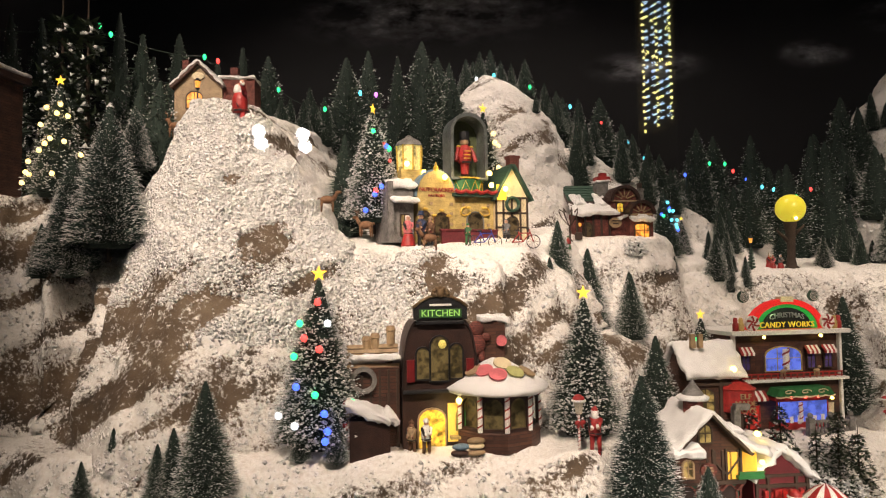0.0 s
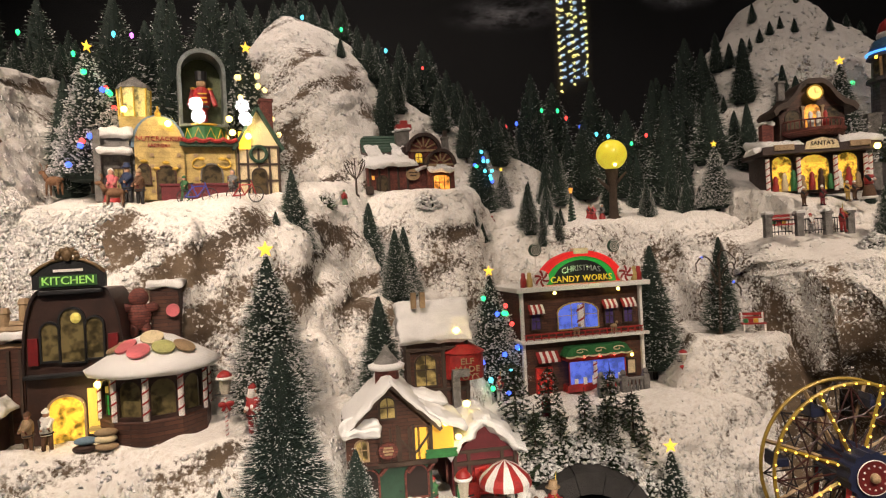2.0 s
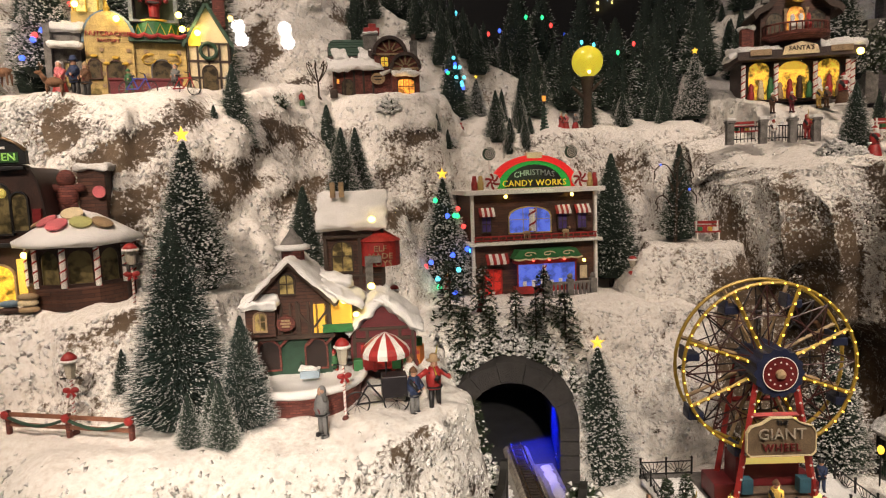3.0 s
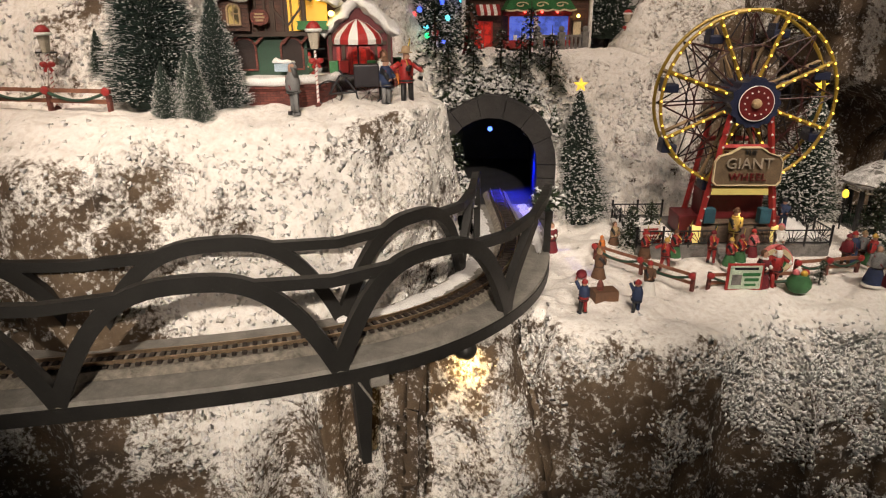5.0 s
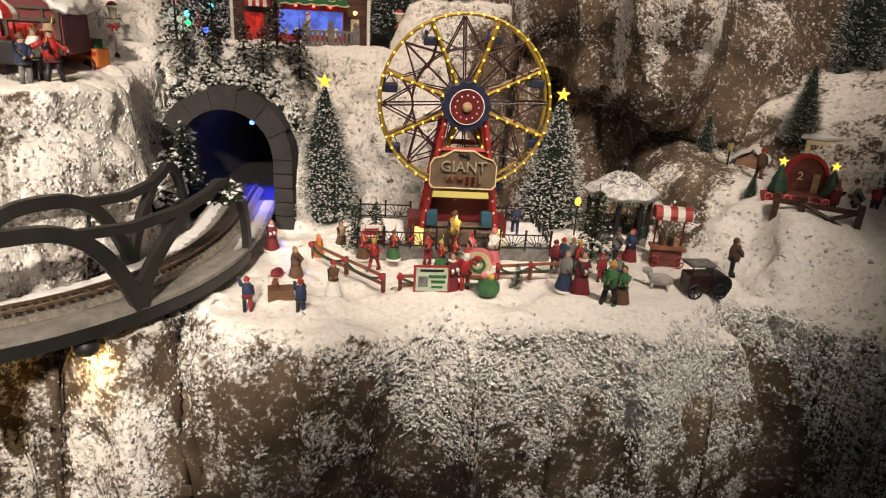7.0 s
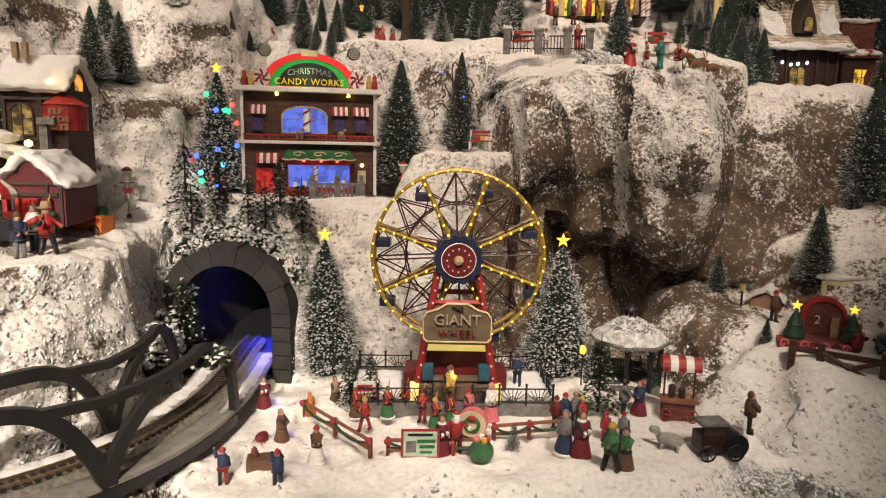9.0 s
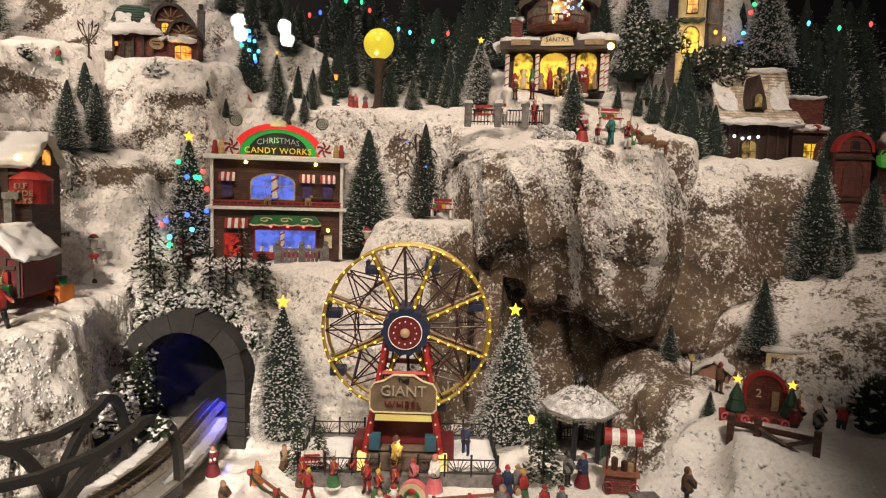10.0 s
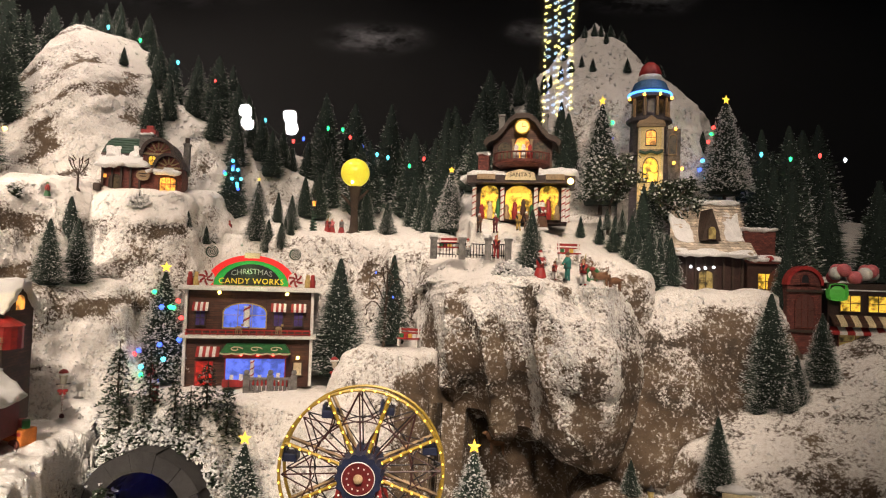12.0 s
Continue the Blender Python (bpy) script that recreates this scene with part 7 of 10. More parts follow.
# ---- santa's house ----
def santa_house():
    t = thing("santa_house", "brown winter house with lit arches, balcony and clock", "house", at(1.258, 1.575, 1.600, -6))
    block(t, "wall", CHOC, (0, 0.075, 0.045, 0.205, 0.10, 0.094))
    for x, w in ((-0.070, 0.040), (-0.004, 0.060), (0.062, 0.042)):
        window(t, x, 0.004, w, 0.076, 0.0235, LIT_YELLOW, TIMBER, 0.35, 0, name="lit_arch")
    for x in (-0.103, -0.040, 0.034, 0.094, 0.103):
        candy_pole(t, x, 0.010, 0.0, 0.074, 0.0045)
    bm = bmesh.new()
    pts = [(-0.118, 0.082), (0.118, 0.082), (0.118, 0.098), (0.070, 0.101), (0.035, 0.099), (0.0, 0.113), (-0.035, 0.099), (-0.070, 0.101), (-0.118, 0.098)]
    plate(bm, pts, -0.008, 0.125)
    part("canopy", bm, CHOC, t)
    part("name_board", plate(bmesh.new(), [(-0.034, 0.088), (0.034, 0.088), (0.030, 0.104), (0, 0.112), (-0.030, 0.104)], -0.012, -0.008), CREAM, t)
    letters("SANTA'S", 0.0125, TIMBER, t, 0, -0.0128, 0.099)
    for x in (-0.075, 0.075):
        block(t, "side_board", TAN, (x, -0.010, 0.095, 0.040, 0.004, 0.012), soft=0.001)
    snow_on(t, (-0.075, 0.055, 0.108, 0.085, 0.12, 0.016, 8, 0, 0, 0.005), (0.080, 0.055, 0.110, 0.085, 0.12, 0.020, 8, 0, 0, 0.006), (-0.12, 0.03, 0.096, 0.03, 0.07, 0.010, 0, -20, 0))
    # upper storey
    part("tower_wall", plate(bmesh.new(), [(-0.066, 0.1), (0.066, 0.1), (0.066, 0.182), (0.050, 0.196), (0.032, 0.222), (0.014, 0.234), (-0.014, 0.234), (-0.032, 0.222), (-0.050, 0.196), (-0.066, 0.182)], 0.03, 0.11), BROWN, t)
    crest = [(-0.086, 0.176), (-0.078, 0.186), (-0.060, 0.193), (-0.044, 0.208), (-0.030, 0.229), (-0.014, 0.240), (0.014, 0.240), (0.030, 0.229), (0.044, 0.208), (0.060, 0.193), (0.078, 0.186), (0.086, 0.176)]
    low = [(x * 0.94, z - 0.011) for x, z in crest]
    bm = bmesh.new()
    plate(bm, crest[::-1] + low, 0.006, 0.110)
    part("crest_roof", bm, TIMBER, t)
    for x, w, h in ((-0.040, 0.028, 0.040), (0.0, 0.034, 0.052), (0.040, 0.028, 0.040)):
        window(t, x, 0.138, w, h, 0.029, OPENING_SHADE if x else LIT_ORANGE, TIMBER, 0.5, 0, name="arch")
    for x in (-0.020, 0.020):
        block(t, "column", TAN, (x, 0.026, 0.158, 0.005, 0.005, 0.046), (x, 0.026, 0.183, 0.008, 0.007, 0.005), soft=0.0008)
    for x in (-0.050, 0.048):
        block(t, "roof_pot", GREYP, (x, 0.06, 0.226, 0.014, 0.014, 0.040), (x, 0.06, 0.246, 0.018, 0.018, 0.006), soft=0.001)
    # goods and dolls behind the arches
    for i, m in enumerate((REDP, CREAM, GREENP, TAN, REDP, BROWN, GREENP, WHITEP, REDP, TAN)):
        bm = bmesh.new()
        x = -0.086 + 0.0185 * i
        lathe(bm, [(0.0065, 0.0), (0.007, 0.010 + 0.006 * (i % 3)), (0.0045, 0.020 + 0.006 * (i % 3)), (0.0055, 0.026 + 0.006 * (i % 3)), (0.002, 0.033 + 0.006 * (i % 3))], x, 0.016, 0.004, 9)
        part("shop_doll", bm, m, t, smooth=True)
    bm = bmesh.new()
    lathe(bm, [(0.014, -0.002), (0.014, 0.002)], seg=20)
    bm.transform(pose(0, 0.012, 0.210, 90))
    ck = part("clock", bm, glow("lit_clock_face", (1.0, 0.75, 0.2), 1.0), t, "glowing clock face")
    block(ck, "hand", TIMBER, (0, 0.0088, 0.214, 0.0012, 0.001, 0.009), (0.004, 0.0088, 0.210, 0.008, 0.001, 0.0012))
    bm = bmesh.new()
    tube(bm, [(0.0155 * math.cos(a), 0.010, 0.210 + 0.0155 * math.sin(a)) for a in np.linspace(0, 2 * math.pi, 21)[:-1]], 0.002, 6, True)
    part("clock_ring", bm, GOLDP, ck)
    bm = bmesh.new()
    lathe(bm, [(0.048, 0.118), (0.062, 0.126), (0.064, 0.132)], 0, 0.030, 0, 24)
    bal = part("balcony", bm, BRICK, t)
    bm = bmesh.new()
    for k in range(19):
        a = math.pi + math.pi * k / 18
        rod(bm, (0.061 * math.cos(a), 0.03 + 0.053 * math.sin(a) * 0.8, 0.130), (0.061 * math.cos(a), 0.03 + 0.053 * math.sin(a) * 0.8, 0.150), 0.0012, seg=5)
    tube(bm, [(0.061 * math.cos(a), 0.03 + 0.053 * math.sin(a) * 0.8, 0.151) for a in np.linspace(math.pi, 2 * math.pi, 19)], 0.002, 6)
    part("railing", bm, BRICK, bal)
    for x in (-0.012, 0.004, 0.018):
        bm = bmesh.new()
        lathe(bm, [(0.006, 0.130), (0.007, 0.150), (0.004, 0.158), (0.005, 0.164), (0.002, 0.170)], x, 0.008, 0, 10)
        part("ornament", bm, WHITEP if x < 0.01 else REDP, bal, smooth=True)
    block(t, "chimney", BRICK, (-0.088, 0.05, 0.135, 0.024, 0.022, 0.040))
    snow_on(t, (-0.088, 0.05, 0.156, 0.030, 0.028, 0.008))
    bulbs(t, LAMP_Y, 0.007, (0.108, -0.010, 0.086), name="lantern")
    return t


santa_house()
fill_light(1.25, 1.53, 1.67, 0.02)


# ---- lit tower ----
def lit_tower():
    t = thing("lit_tower", "round blue and yellow lit tower wearing a red cap", "tower", at(1.592, 1.83, 1.708, -8) @ Matrix.Diagonal((0.86, 0.86, 1, 1)))
    bm = bmesh.new()
    lathe(bm, [(0.068, -0.12), (0.066, 0), (0.062, 0.08), (0.064, 0.084), (0.056, 0.088), (0.054, 0.165), (0.066, 0.170), (0.066, 0.178), (0.052, 0.182), (0.050, 0.225), (0.064, 0.230), (0.060, 0.238)], seg=12)
    part("shaft", bm, coursed("stone_tower_shaft", (0.10, 0.09, 0.10), 0.016, 0.009, 0.8, 0.6, 0.4, 0.15), t)
    bm = bmesh.new()
    lathe(bm, [(0.050, 0.239), (0.056, 0.252), (0.046, 0.272), (0.030, 0.280)], seg=20)
    part("dome", bm, paint("blue_glazed_dome", (0.07, 0.16, 0.30), 0.25, scale=30), t)
    bm = bmesh.new()
    tube(bm, [(0.062 * math.cos(a), 0.062 * math.sin(a), 0.242) for a in np.linspace(0, 2 * math.pi, 33)[:-1]], 0.0032, 6, True)
    part("blue_ring", bm, glow("blue_neon", (0.10, 0.40, 1.0), 2.0), t, "glowing blue ring")
    # cream bay with a faint glow of its own for the lamplight on it
    block(t, "lit_bay", paint("glowing_cream_bay", (0.74, 0.58, 0.28), 0.55, scale=50, var=0.2, emit=0.07, ecol=(0.95, 0.60, 0.12)), (0.0, -0.058, 0.035, 0.070, 0.020, 0.230), soft=0.003)
    for z, w in ((0.090, 0.074), (0.152, 0.078)):
        block(t, "bay_band", TAN, (0.0, -0.060, z, w, 0.024, 0.006), soft=0.001)
    part("pediment", plate(bmesh.new(), [(-0.040, 0.156), (0.040, 0.156), (0.034, 0.164), (0.016, 0.168), (0.0, 0.178), (-0.016, 0.168), (-0.034, 0.164)], -0.072, -0.050), TAN, t)
    for sx in (-1, 1):
        block(t, "pilaster", CREAM, (sx * 0.032, -0.069, 0.074, 0.006, 0.005, 0.148), soft=0.001)
    bm = bmesh.new()
    tube(bm, [(-0.032, -0.074, 0.088), (-0.016, -0.075, 0.082), (0, -0.074, 0.087), (0.016, -0.075, 0.082), (0.032, -0.074, 0.088)], 0.004, 7)
    part("swag", bm, DKGREEN, t, "green swag garland")
    block(t, "side_wing", GREYP, (0.066, 0.0, 0.025, 0.040, 0.07, 0.250), (-0.066, 0.0, -0.005, 0.044, 0.07, 0.192), soft=0.002)
    window(t, 0.064, 0.085, 0.020, 0.050, -0.0355, OPENING_SHADE, TAN, 0.5, 0)
    bulbs(t, glow("orange_bulb", (1.0, 0.42, 0.05), 5.0), 0.0045, (0.070, -0.045, 0.148), (0.066, -0.050, 0.062), (0.090, -0.045, 0.048), (-0.060, -0.040, 0.226), (0.058, -0.042, 0.226), (-0.020, -0.064, 0.232), (0.024, -0.064, 0.232))
    window(t, 0, 0.104, 0.026, 0.036, -0.0685, LIT_ORANGE, TIMBER, 0.3, 1)
    window(t, 0, 0.012, 0.040, 0.060, -0.0685, LIT_YELLOW, TIMBER, 0.5, 0, name="door")
    for k in range(5):
        a = math.pi * (1.1 + 0.2 * k)
        bm = bmesh.new()
        box(bm, 0.049 * math.cos(a), 0.049 * math.sin(a), 0.204, 0.016, 0.006, 0.030, math.degrees(a) + 90)
        part("window", bm, OPENING_SHADE, t)
        bm = bmesh.new()
        rod(bm, (0.055 * math.cos(a + 0.314), 0.055 * math.sin(a + 0.314), 0.182), (0.055 * math.cos(a + 0.314), 0.055 * math.sin(a + 0.314), 0.228), 0.0042, seg=8)
        part("arcade_column", bm, TAN, t)
    bm = bmesh.new()
    lathe(bm, [(0.034, 0), (0.036, 0.010), (0.033, 0.016)], 0, 0, 0.276, 20)
    cap = part("cap_brim", bm, WHITEP, t, "white fur brim", True)
    bm = bmesh.new()
    lathe(bm, [(0.033, 0.012), (0.032, 0.026), (0.024, 0.042), (0.010, 0.052), (0.001, 0.054)], 0, 0, 0.276, 20)
    part("cap_crown", bm, REDP, cap, "red felt cap", True)
    return t


lit_tower()
fill_light(1.585, 1.735, 1.735, 0.06, (1.0, 0.72, 0.2))
fill_light(1.590, 1.745, 1.98, 0.03, (0.15, 0.45, 1.0))


# ---- brown house with a thatched snow roof ----
def thatched_house():
    t = thing("thatched_house", "dark brown house with a snowy thatched roof", "house", at(1.690, 1.555, 1.448, 6))
    block(t, "wall", CHOC, (-0.030, 0.05, 0.045, 0.150, 0.09, 0.092))
    block(t, "timber", TIMBER, *[(-0.100 + 0.020 * i, 0.003, 0.045, 0.004, 0.004, 0.09) for i in range(8)])
    shingle = coursed("snowy_shingle", (0.66, 0.57, 0.46), 0.011, 0.006, 0.85, 0.45, 0.8, 0.3)
    for i in range(22):
        f = i / 21
        block(t, "thatch_course", shingle, (-0.030 + 0.016 * f, -0.014 + 0.078 * f + 0.010 * f * (1 - f), 0.092 + 0.112 * f - 0.012 * math.sin(math.pi * f), 0.184 - 0.034 * f, 0.014, 0.0032, 0, 48), soft=0.001)
    snow_on(t, (-0.030, -0.014, 0.092, 0.182, 0.022, 0.007, 30, 0, 0, 0.004, 9), (-0.082, 0.030, 0.146, 0.040, 0.080, 0.004, 55, 0, 6, 0.004), (0.030, 0.032, 0.150, 0.034, 0.075, 0.004, 55, 0, -6, 0.004), (-0.016, 0.066, 0.206, 0.150, 0.022, 0.010, 0, 0, 0, 0.003))
    part("gable_end", plate(bmesh.new(), [(-0.010, 0.086), (0.088, 0.086), (0.066, 0.200)], 0.0, 0.004), TIMBER, t).matrix_basis = pose(0.062, 0.0, 0.0, 0, 0, 90)
    part("dormer", plate(bmesh.new(), [(-0.050, 0.118), (-0.010, 0.118), (-0.014, 0.140), (-0.030, 0.186), (-0.046, 0.140)], -0.004, 0.05), TIMBER, t)
    bulbs(t, LEDS["white"], 0.0032, (-0.075, -0.008, 0.062), (-0.058, -0.008, 0.058), (-0.044, -0.008, 0.060), (-0.026, -0.008, 0.062), (-0.050, -0.012, 0.092), name="light_bulb")
    window(t, -0.030, 0.122, 0.016, 0.026, -0.005, LIT_DIM, CHOC, 0.5, 0)
    block(t, "right_wing", CHOC, (0.082, 0.030, 0.040, 0.070, 0.07, 0.082))
    block(t, "wing_roof", BRICK, (0.082, 0.010, 0.086, 0.078, 0.05, 0.006, 0, 24), (0.082, 0.036, 0.118, 0.066, 0.05, 0.050))
    snow_on(t, (0.082, -0.004, 0.084, 0.080, 0.026, 0.008, 20, 0, 0), (0.082, 0.03, 0.146, 0.072, 0.05, 0.008))
    window(t, 0.085, 0.020, 0.032, 0.032, -0.0065, LIT_YELLOW, TIMBER, 0, 1)
    window(t, -0.040, 0.010, 0.030, 0.045, -0.001, LIT_DIM, TIMBER, 0.3, 1, name="door")
    bm = bmesh.new()
    ball(bm, 0.090, -0.012, 0.084, 0.008, 1.2, 0.6, 0.8)
    part("bow", bm, REDP, t)
    return t


thatched_house()


# ---- brick hall and sweet stall at the right ----
def brick_hall():
    t = thing("brick_hall", "dark red brick hall with an arched gable", "house", at(1.812, 1.465, 1.345, 0) @ Matrix.Diagonal((0.95, 1, 1.12, 1)))
    part("wall", plate(bmesh.new(), [(-0.034, 0), (0.034, 0), (0.034, 0.125)] + [(0.034 * math.cos(a), 0.125 + 0.028 * math.sin(a)) for a in np.linspace(0.1, math.pi - 0.1, 9)] + [(-0.034, 0.125)], 0.0, 0.09), BRICK, t)
    part("gable_rim", rim(bmesh.new(), [(0.037 * math.cos(a), 0.120 + 0.034 * math.sin(a)) for a in np.linspace(0, math.pi, 13)], [(0.031 * math.cos(a), 0.120 + 0.027 * math.sin(a)) for a in np.linspace(0, math.pi, 13)], -0.004, 0.02), REDP, t)
    block(t, "band", TIMBER, (0, -0.002, 0.110, 0.072, 0.006, 0.005), (0, -0.002, 0.040, 0.072, 0.006, 0.005))
    window(t, 0, 0.048, 0.036, 0.056, -0.001, paint("brick_pane", (0.14, 0.06, 0.05), 0.3), BRICK, 0.5, 2)
    window(t, 0, 0.124, 0.014, 0.014, -0.001, BLACKP, BRICK, 0.5, 0)
    return t


def candy_stall():
    t = thing("candy_store", "brown sweet store with pink candies and lit yellow windows", "shop", at(1.918, 1.455, 1.350, -4))
    block(t, "wall", CHOC, (0, 0.045, 0.060, 0.130, 0.09, 0.122))
    for x in (-0.025, 0.025):
        window(t, x, 0.082, 0.036, 0.030, -0.001, LIT_YELLOW, TIMBER, 0, 1)
    awning(t, 0, 0.074, 0.125, 0.020, 0.016, -0.001, 10, BROWN, CREAM)
    awning(t, 0, 0.052, 0.125, 0.014, 0.010, -0.001, 9)
    window(t, 0, 0.008, 0.090, 0.030, -0.001, LIT_DIM, BRICK, 0, 2, name="shop_window")
    block(t, "green_sign", glow("lit_green_sign", (0.10, 0.42, 0.06), 0.22), (-0.050, -0.004, 0.118, 0.034, 0.006, 0.034), soft=0.012)
    for i in range(11):
        a = i * 0.57
        bm = bmesh.new()
        ball(bm, -0.012 + 0.034 * math.cos(a), 0.02 + 0.02 * math.sin(a), 0.154 + 0.008 * math.sin(i * 2.1), 0.0135, seg=12)
        part("candy_ball", bm, PINK if i % 3 else WHITEP, t, smooth=True)
    block(t, "roof", TIMBER, (0, 0.045, 0.130, 0.138, 0.10, 0.012))
    return t


brick_hall()
candy_stall()


# ---- big wheel on its stone platform ----
YRIM = paint("yellow_wheel_paint", (0.36, 0.24, 0.035), 0.4, 0.2, scale=60, var=0.15)
WHEEL_LED = glow("amber_led", (1.0, 0.62, 0.08), 3.6)
DKMETAL = paint("dark_metal", (0.03, 0.026, 0.03), 0.45, 0.5, scale=60)
WOODISH = paint("weathered_board", (0.15, 0.105, 0.075), 0.8, scale=45, var=0.4, bump=0.4)
MAROON = paint("maroon_bar", (0.12, 0.012, 0.012), 0.45, scale=60)
NAVY = paint("navy_cabin", (0.015, 0.02, 0.05), 0.45, scale=60)


def big_wheel():
    t = thing("giant_wheel", "lit yellow and red model ferris wheel on a red base", "ferris wheel", at(1.016, 1.115, 0.982, 4))
    HZ, R = 0.202, 0.121
    ring = lambda r, y, n=48: [(r * math.cos(2 * math.pi * i / n), y, HZ + r * math.sin(2 * math.pi * i / n)) for i in range(n)]
    for y in (-0.017, 0.017):
        bm = bmesh.new()
        tube(bm, ring(R, y), 0.0026, 6, True)
        part("rim", bm, YRIM, t)
        bm = bmesh.new()
        tube(bm, ring(R * 0.62, y, 36), 0.0012, 5, True)
        for k in range(8):
            a0, a1 = 2 * math.pi * (k + 0.57) / 8, 2 * math.pi * (k + 1.57) / 8
            am = (a0 + a1) / 2
            P = lambda r, a: (r * math.cos(a), y, HZ + r * math.sin(a))
            tube(bm, [P(R * 0.97, am), P(R * 0.60, a0)], 0.0011, 5)
            tube(bm, [P(R * 0.97, am), P(R * 0.60, a1)], 0.0011, 5)
            tube(bm, [P(R * 0.97, am), P(R * 0.24, am)], 0.0012, 5)
            tube(bm, [P(R * (0.60 + 0.20 * abs(2 * q - 1) ** 2), a0 + (a1 - a0) * q) for q in (0, .25, .5, .75, 1)], 0.0010, 5)
            tube(bm, [P(R * 0.60, a0), P(R * 0.26, a0 + 0.25)], 0.0010, 5)
            tube(bm, [P(R * 0.60, a1), P(R * 0.26, a1 - 0.25)], 0.0010, 5)
        part("lattice", bm, paint("dark_red_bar", (0.045, 0.010, 0.009), 0.45, scale=60) if y < 0 else DKMETAL, t)
        for k in range(8):
            a = 2 * math.pi * (k + 0.57) / 8
            bm = bmesh.new()
            d = Vector((math.cos(a), 0, math.sin(a)))
            rod(bm, Vector((0, y, HZ)) + d * 0.026, Vector((0, y, HZ)) + d * R, 0.0030, seg=4)
            sp = part("spoke", bm, YRIM if y < 0 else TAN, t)
            if y < 0:
                bm = bmesh.new()
                for j in range(6):
                    p = Vector((0, y - 0.0034, HZ)) + d * (0.034 + 0.0155 * j)
                    ball(bm, *p, 0.0017, seg=6)
                tagged(part("spoke_light", bm, WHEEL_LED, sp), kind="stuff")
    bm = bmesh.new()
    for k in range(44):
        a = 2 * math.pi * k / 44
        ball(bm, R * math.cos(a), -0.0205, HZ + R * math.sin(a), 0.0015, seg=6)
    tagged(part("rim_light", bm, WHEEL_LED, t), kind="stuff")
    # hub: scalloped dark disc with a red face
    bm = bmesh.new()
    pts = [((0.033 + 0.0017 * math.cos(14 * a)) * math.cos(a), HZ + (0.033 + 0.0017 * math.cos(14 * a)) * math.sin(a)) for a in np.linspace(0, 2 * math.pi, 85)[:-1]]
    plate(bm, pts, -0.044, 0.026)
    hub = part("hub", bm, NAVY, t, "dark blue scalloped hub")
    bm = bmesh.new()
    lathe(bm, [(0.023, -0.001), (0.023, 0.002)], seg=28)
    bm.transform(pose(0, -0.045, HZ, 90))
    part("hub_face", bm, MAROON, hub)
    bm = bmesh.new()
    tube(bm, [(0.0235 * math.cos(a), -0.0465, HZ + 0.0235 * math.sin(a)) for a in np.linspace(0, 2 * math.pi, 33)[:-1]], 0.0008, 5, True)
    for k in range(12):
        a = 2 * math.pi * k / 12
        ball(bm, 0.016 * math.cos(a), -0.0475, HZ + 0.016 * math.sin(a), 0.0013, seg=6)
    tagged(part("hub_stud", bm, WHITEP, hub), kind="stuff")
    bm = bmesh.new()
    lathe(bm, [(0.007, 0), (0.006, 0.004), (0.002, 0.006)], seg=14)
    bm.transform(pose(0, -0.047, HZ, 90))
    part("hub_cap", bm, TAN, hub)
    # cabins
    for k in range(8):
        a = 2 * math.pi * (k + 0.60) / 8
        cx, cz = R * 0.93 * math.cos(a), HZ + R * 0.93 * math.sin(a) - 0.014
        bm = bmesh.new()
        box(bm, cx, 0, cz - 0.004, 0.022, 0.026, 0.012, soft=0.002)
        box(bm, cx - 0.008, 0, cz + 0.004, 0.004, 0.024, 0.012, soft=0.001)
        cab = part("cabin", bm, NAVY, t)
        bm = bmesh.new()
        for sx in (-0.009, 0.009):
            rod(bm, (cx + sx, 0, cz), (cx, 0, cz + 0.014), 0.0008, seg=5)
        part("hanger", bm, DKMETAL, cab)
    # legs and sign
    for y in (-0.034, 0.034):
        for sx in (-1, 1):
            bm = bmesh.new()
            rod(bm, (sx * 0.058, y - 0.006, 0.0), (sx * 0.024, y, HZ + 0.004), 0.0052, 0.0045, 4)
            leg = part("leg", bm, REDP, t)
            if y < 0:
                bm = bmesh.new()
                for j in range(11):
                    f = 0.08 + 0.088 * j
                    ball(bm, sx * (0.058 - 0.034 * f), y - 0.011 + 0.006 * f, HZ * f, 0.0017, seg=6)
                tagged(part("leg_stud", bm, WHITEP, leg), kind="stuff")
                block(leg, "leg_foot", glow("lit_amber_foot", (1.0, 0.75, 0.25), 0.8), (sx * 0.058, y - 0.007, 0.012, 0.013, 0.011, 0.026), soft=0.001)
        bm = bmesh.new()
        rod(bm, (-0.032, y, HZ - 0.062), (0.032, y, HZ - 0.062), 0.004, seg=4)
        part("cross_bar", bm, REDP, t)
    sg = [(-0.041, 0.090), (-0.046, 0.095), (-0.046, 0.122), (-0.041, 0.130), (-0.027, 0.134), (-0.014, 0.142), (0.014, 0.142), (0.027, 0.134), (0.041, 0.130), (0.046, 0.122), (0.046, 0.095), (0.041, 0.090)]
    sign = part("sign", plate(bmesh.new(), sg[::-1], -0.052, -0.047), paint("beige_board", (0.15, 0.105, 0.062), 0.6, scale=60), t, "beige sign board with red lettering")
    part("sign_edge", rim(bmesh.new(), [(x * 1.03, 0.115 + (z - 0.115) * 1.06) for x, z in sg], sg, -0.054, -0.048), CREAM, sign)
    letters("THE", 0.009, BLACKP, sign, 0, -0.0545, 0.136)
    letters("GIANT", 0.0215, paint("grey_letter", (0.36, 0.31, 0.24), 0.5), sign, 0, -0.0545, 0.120, spacing=1.0)
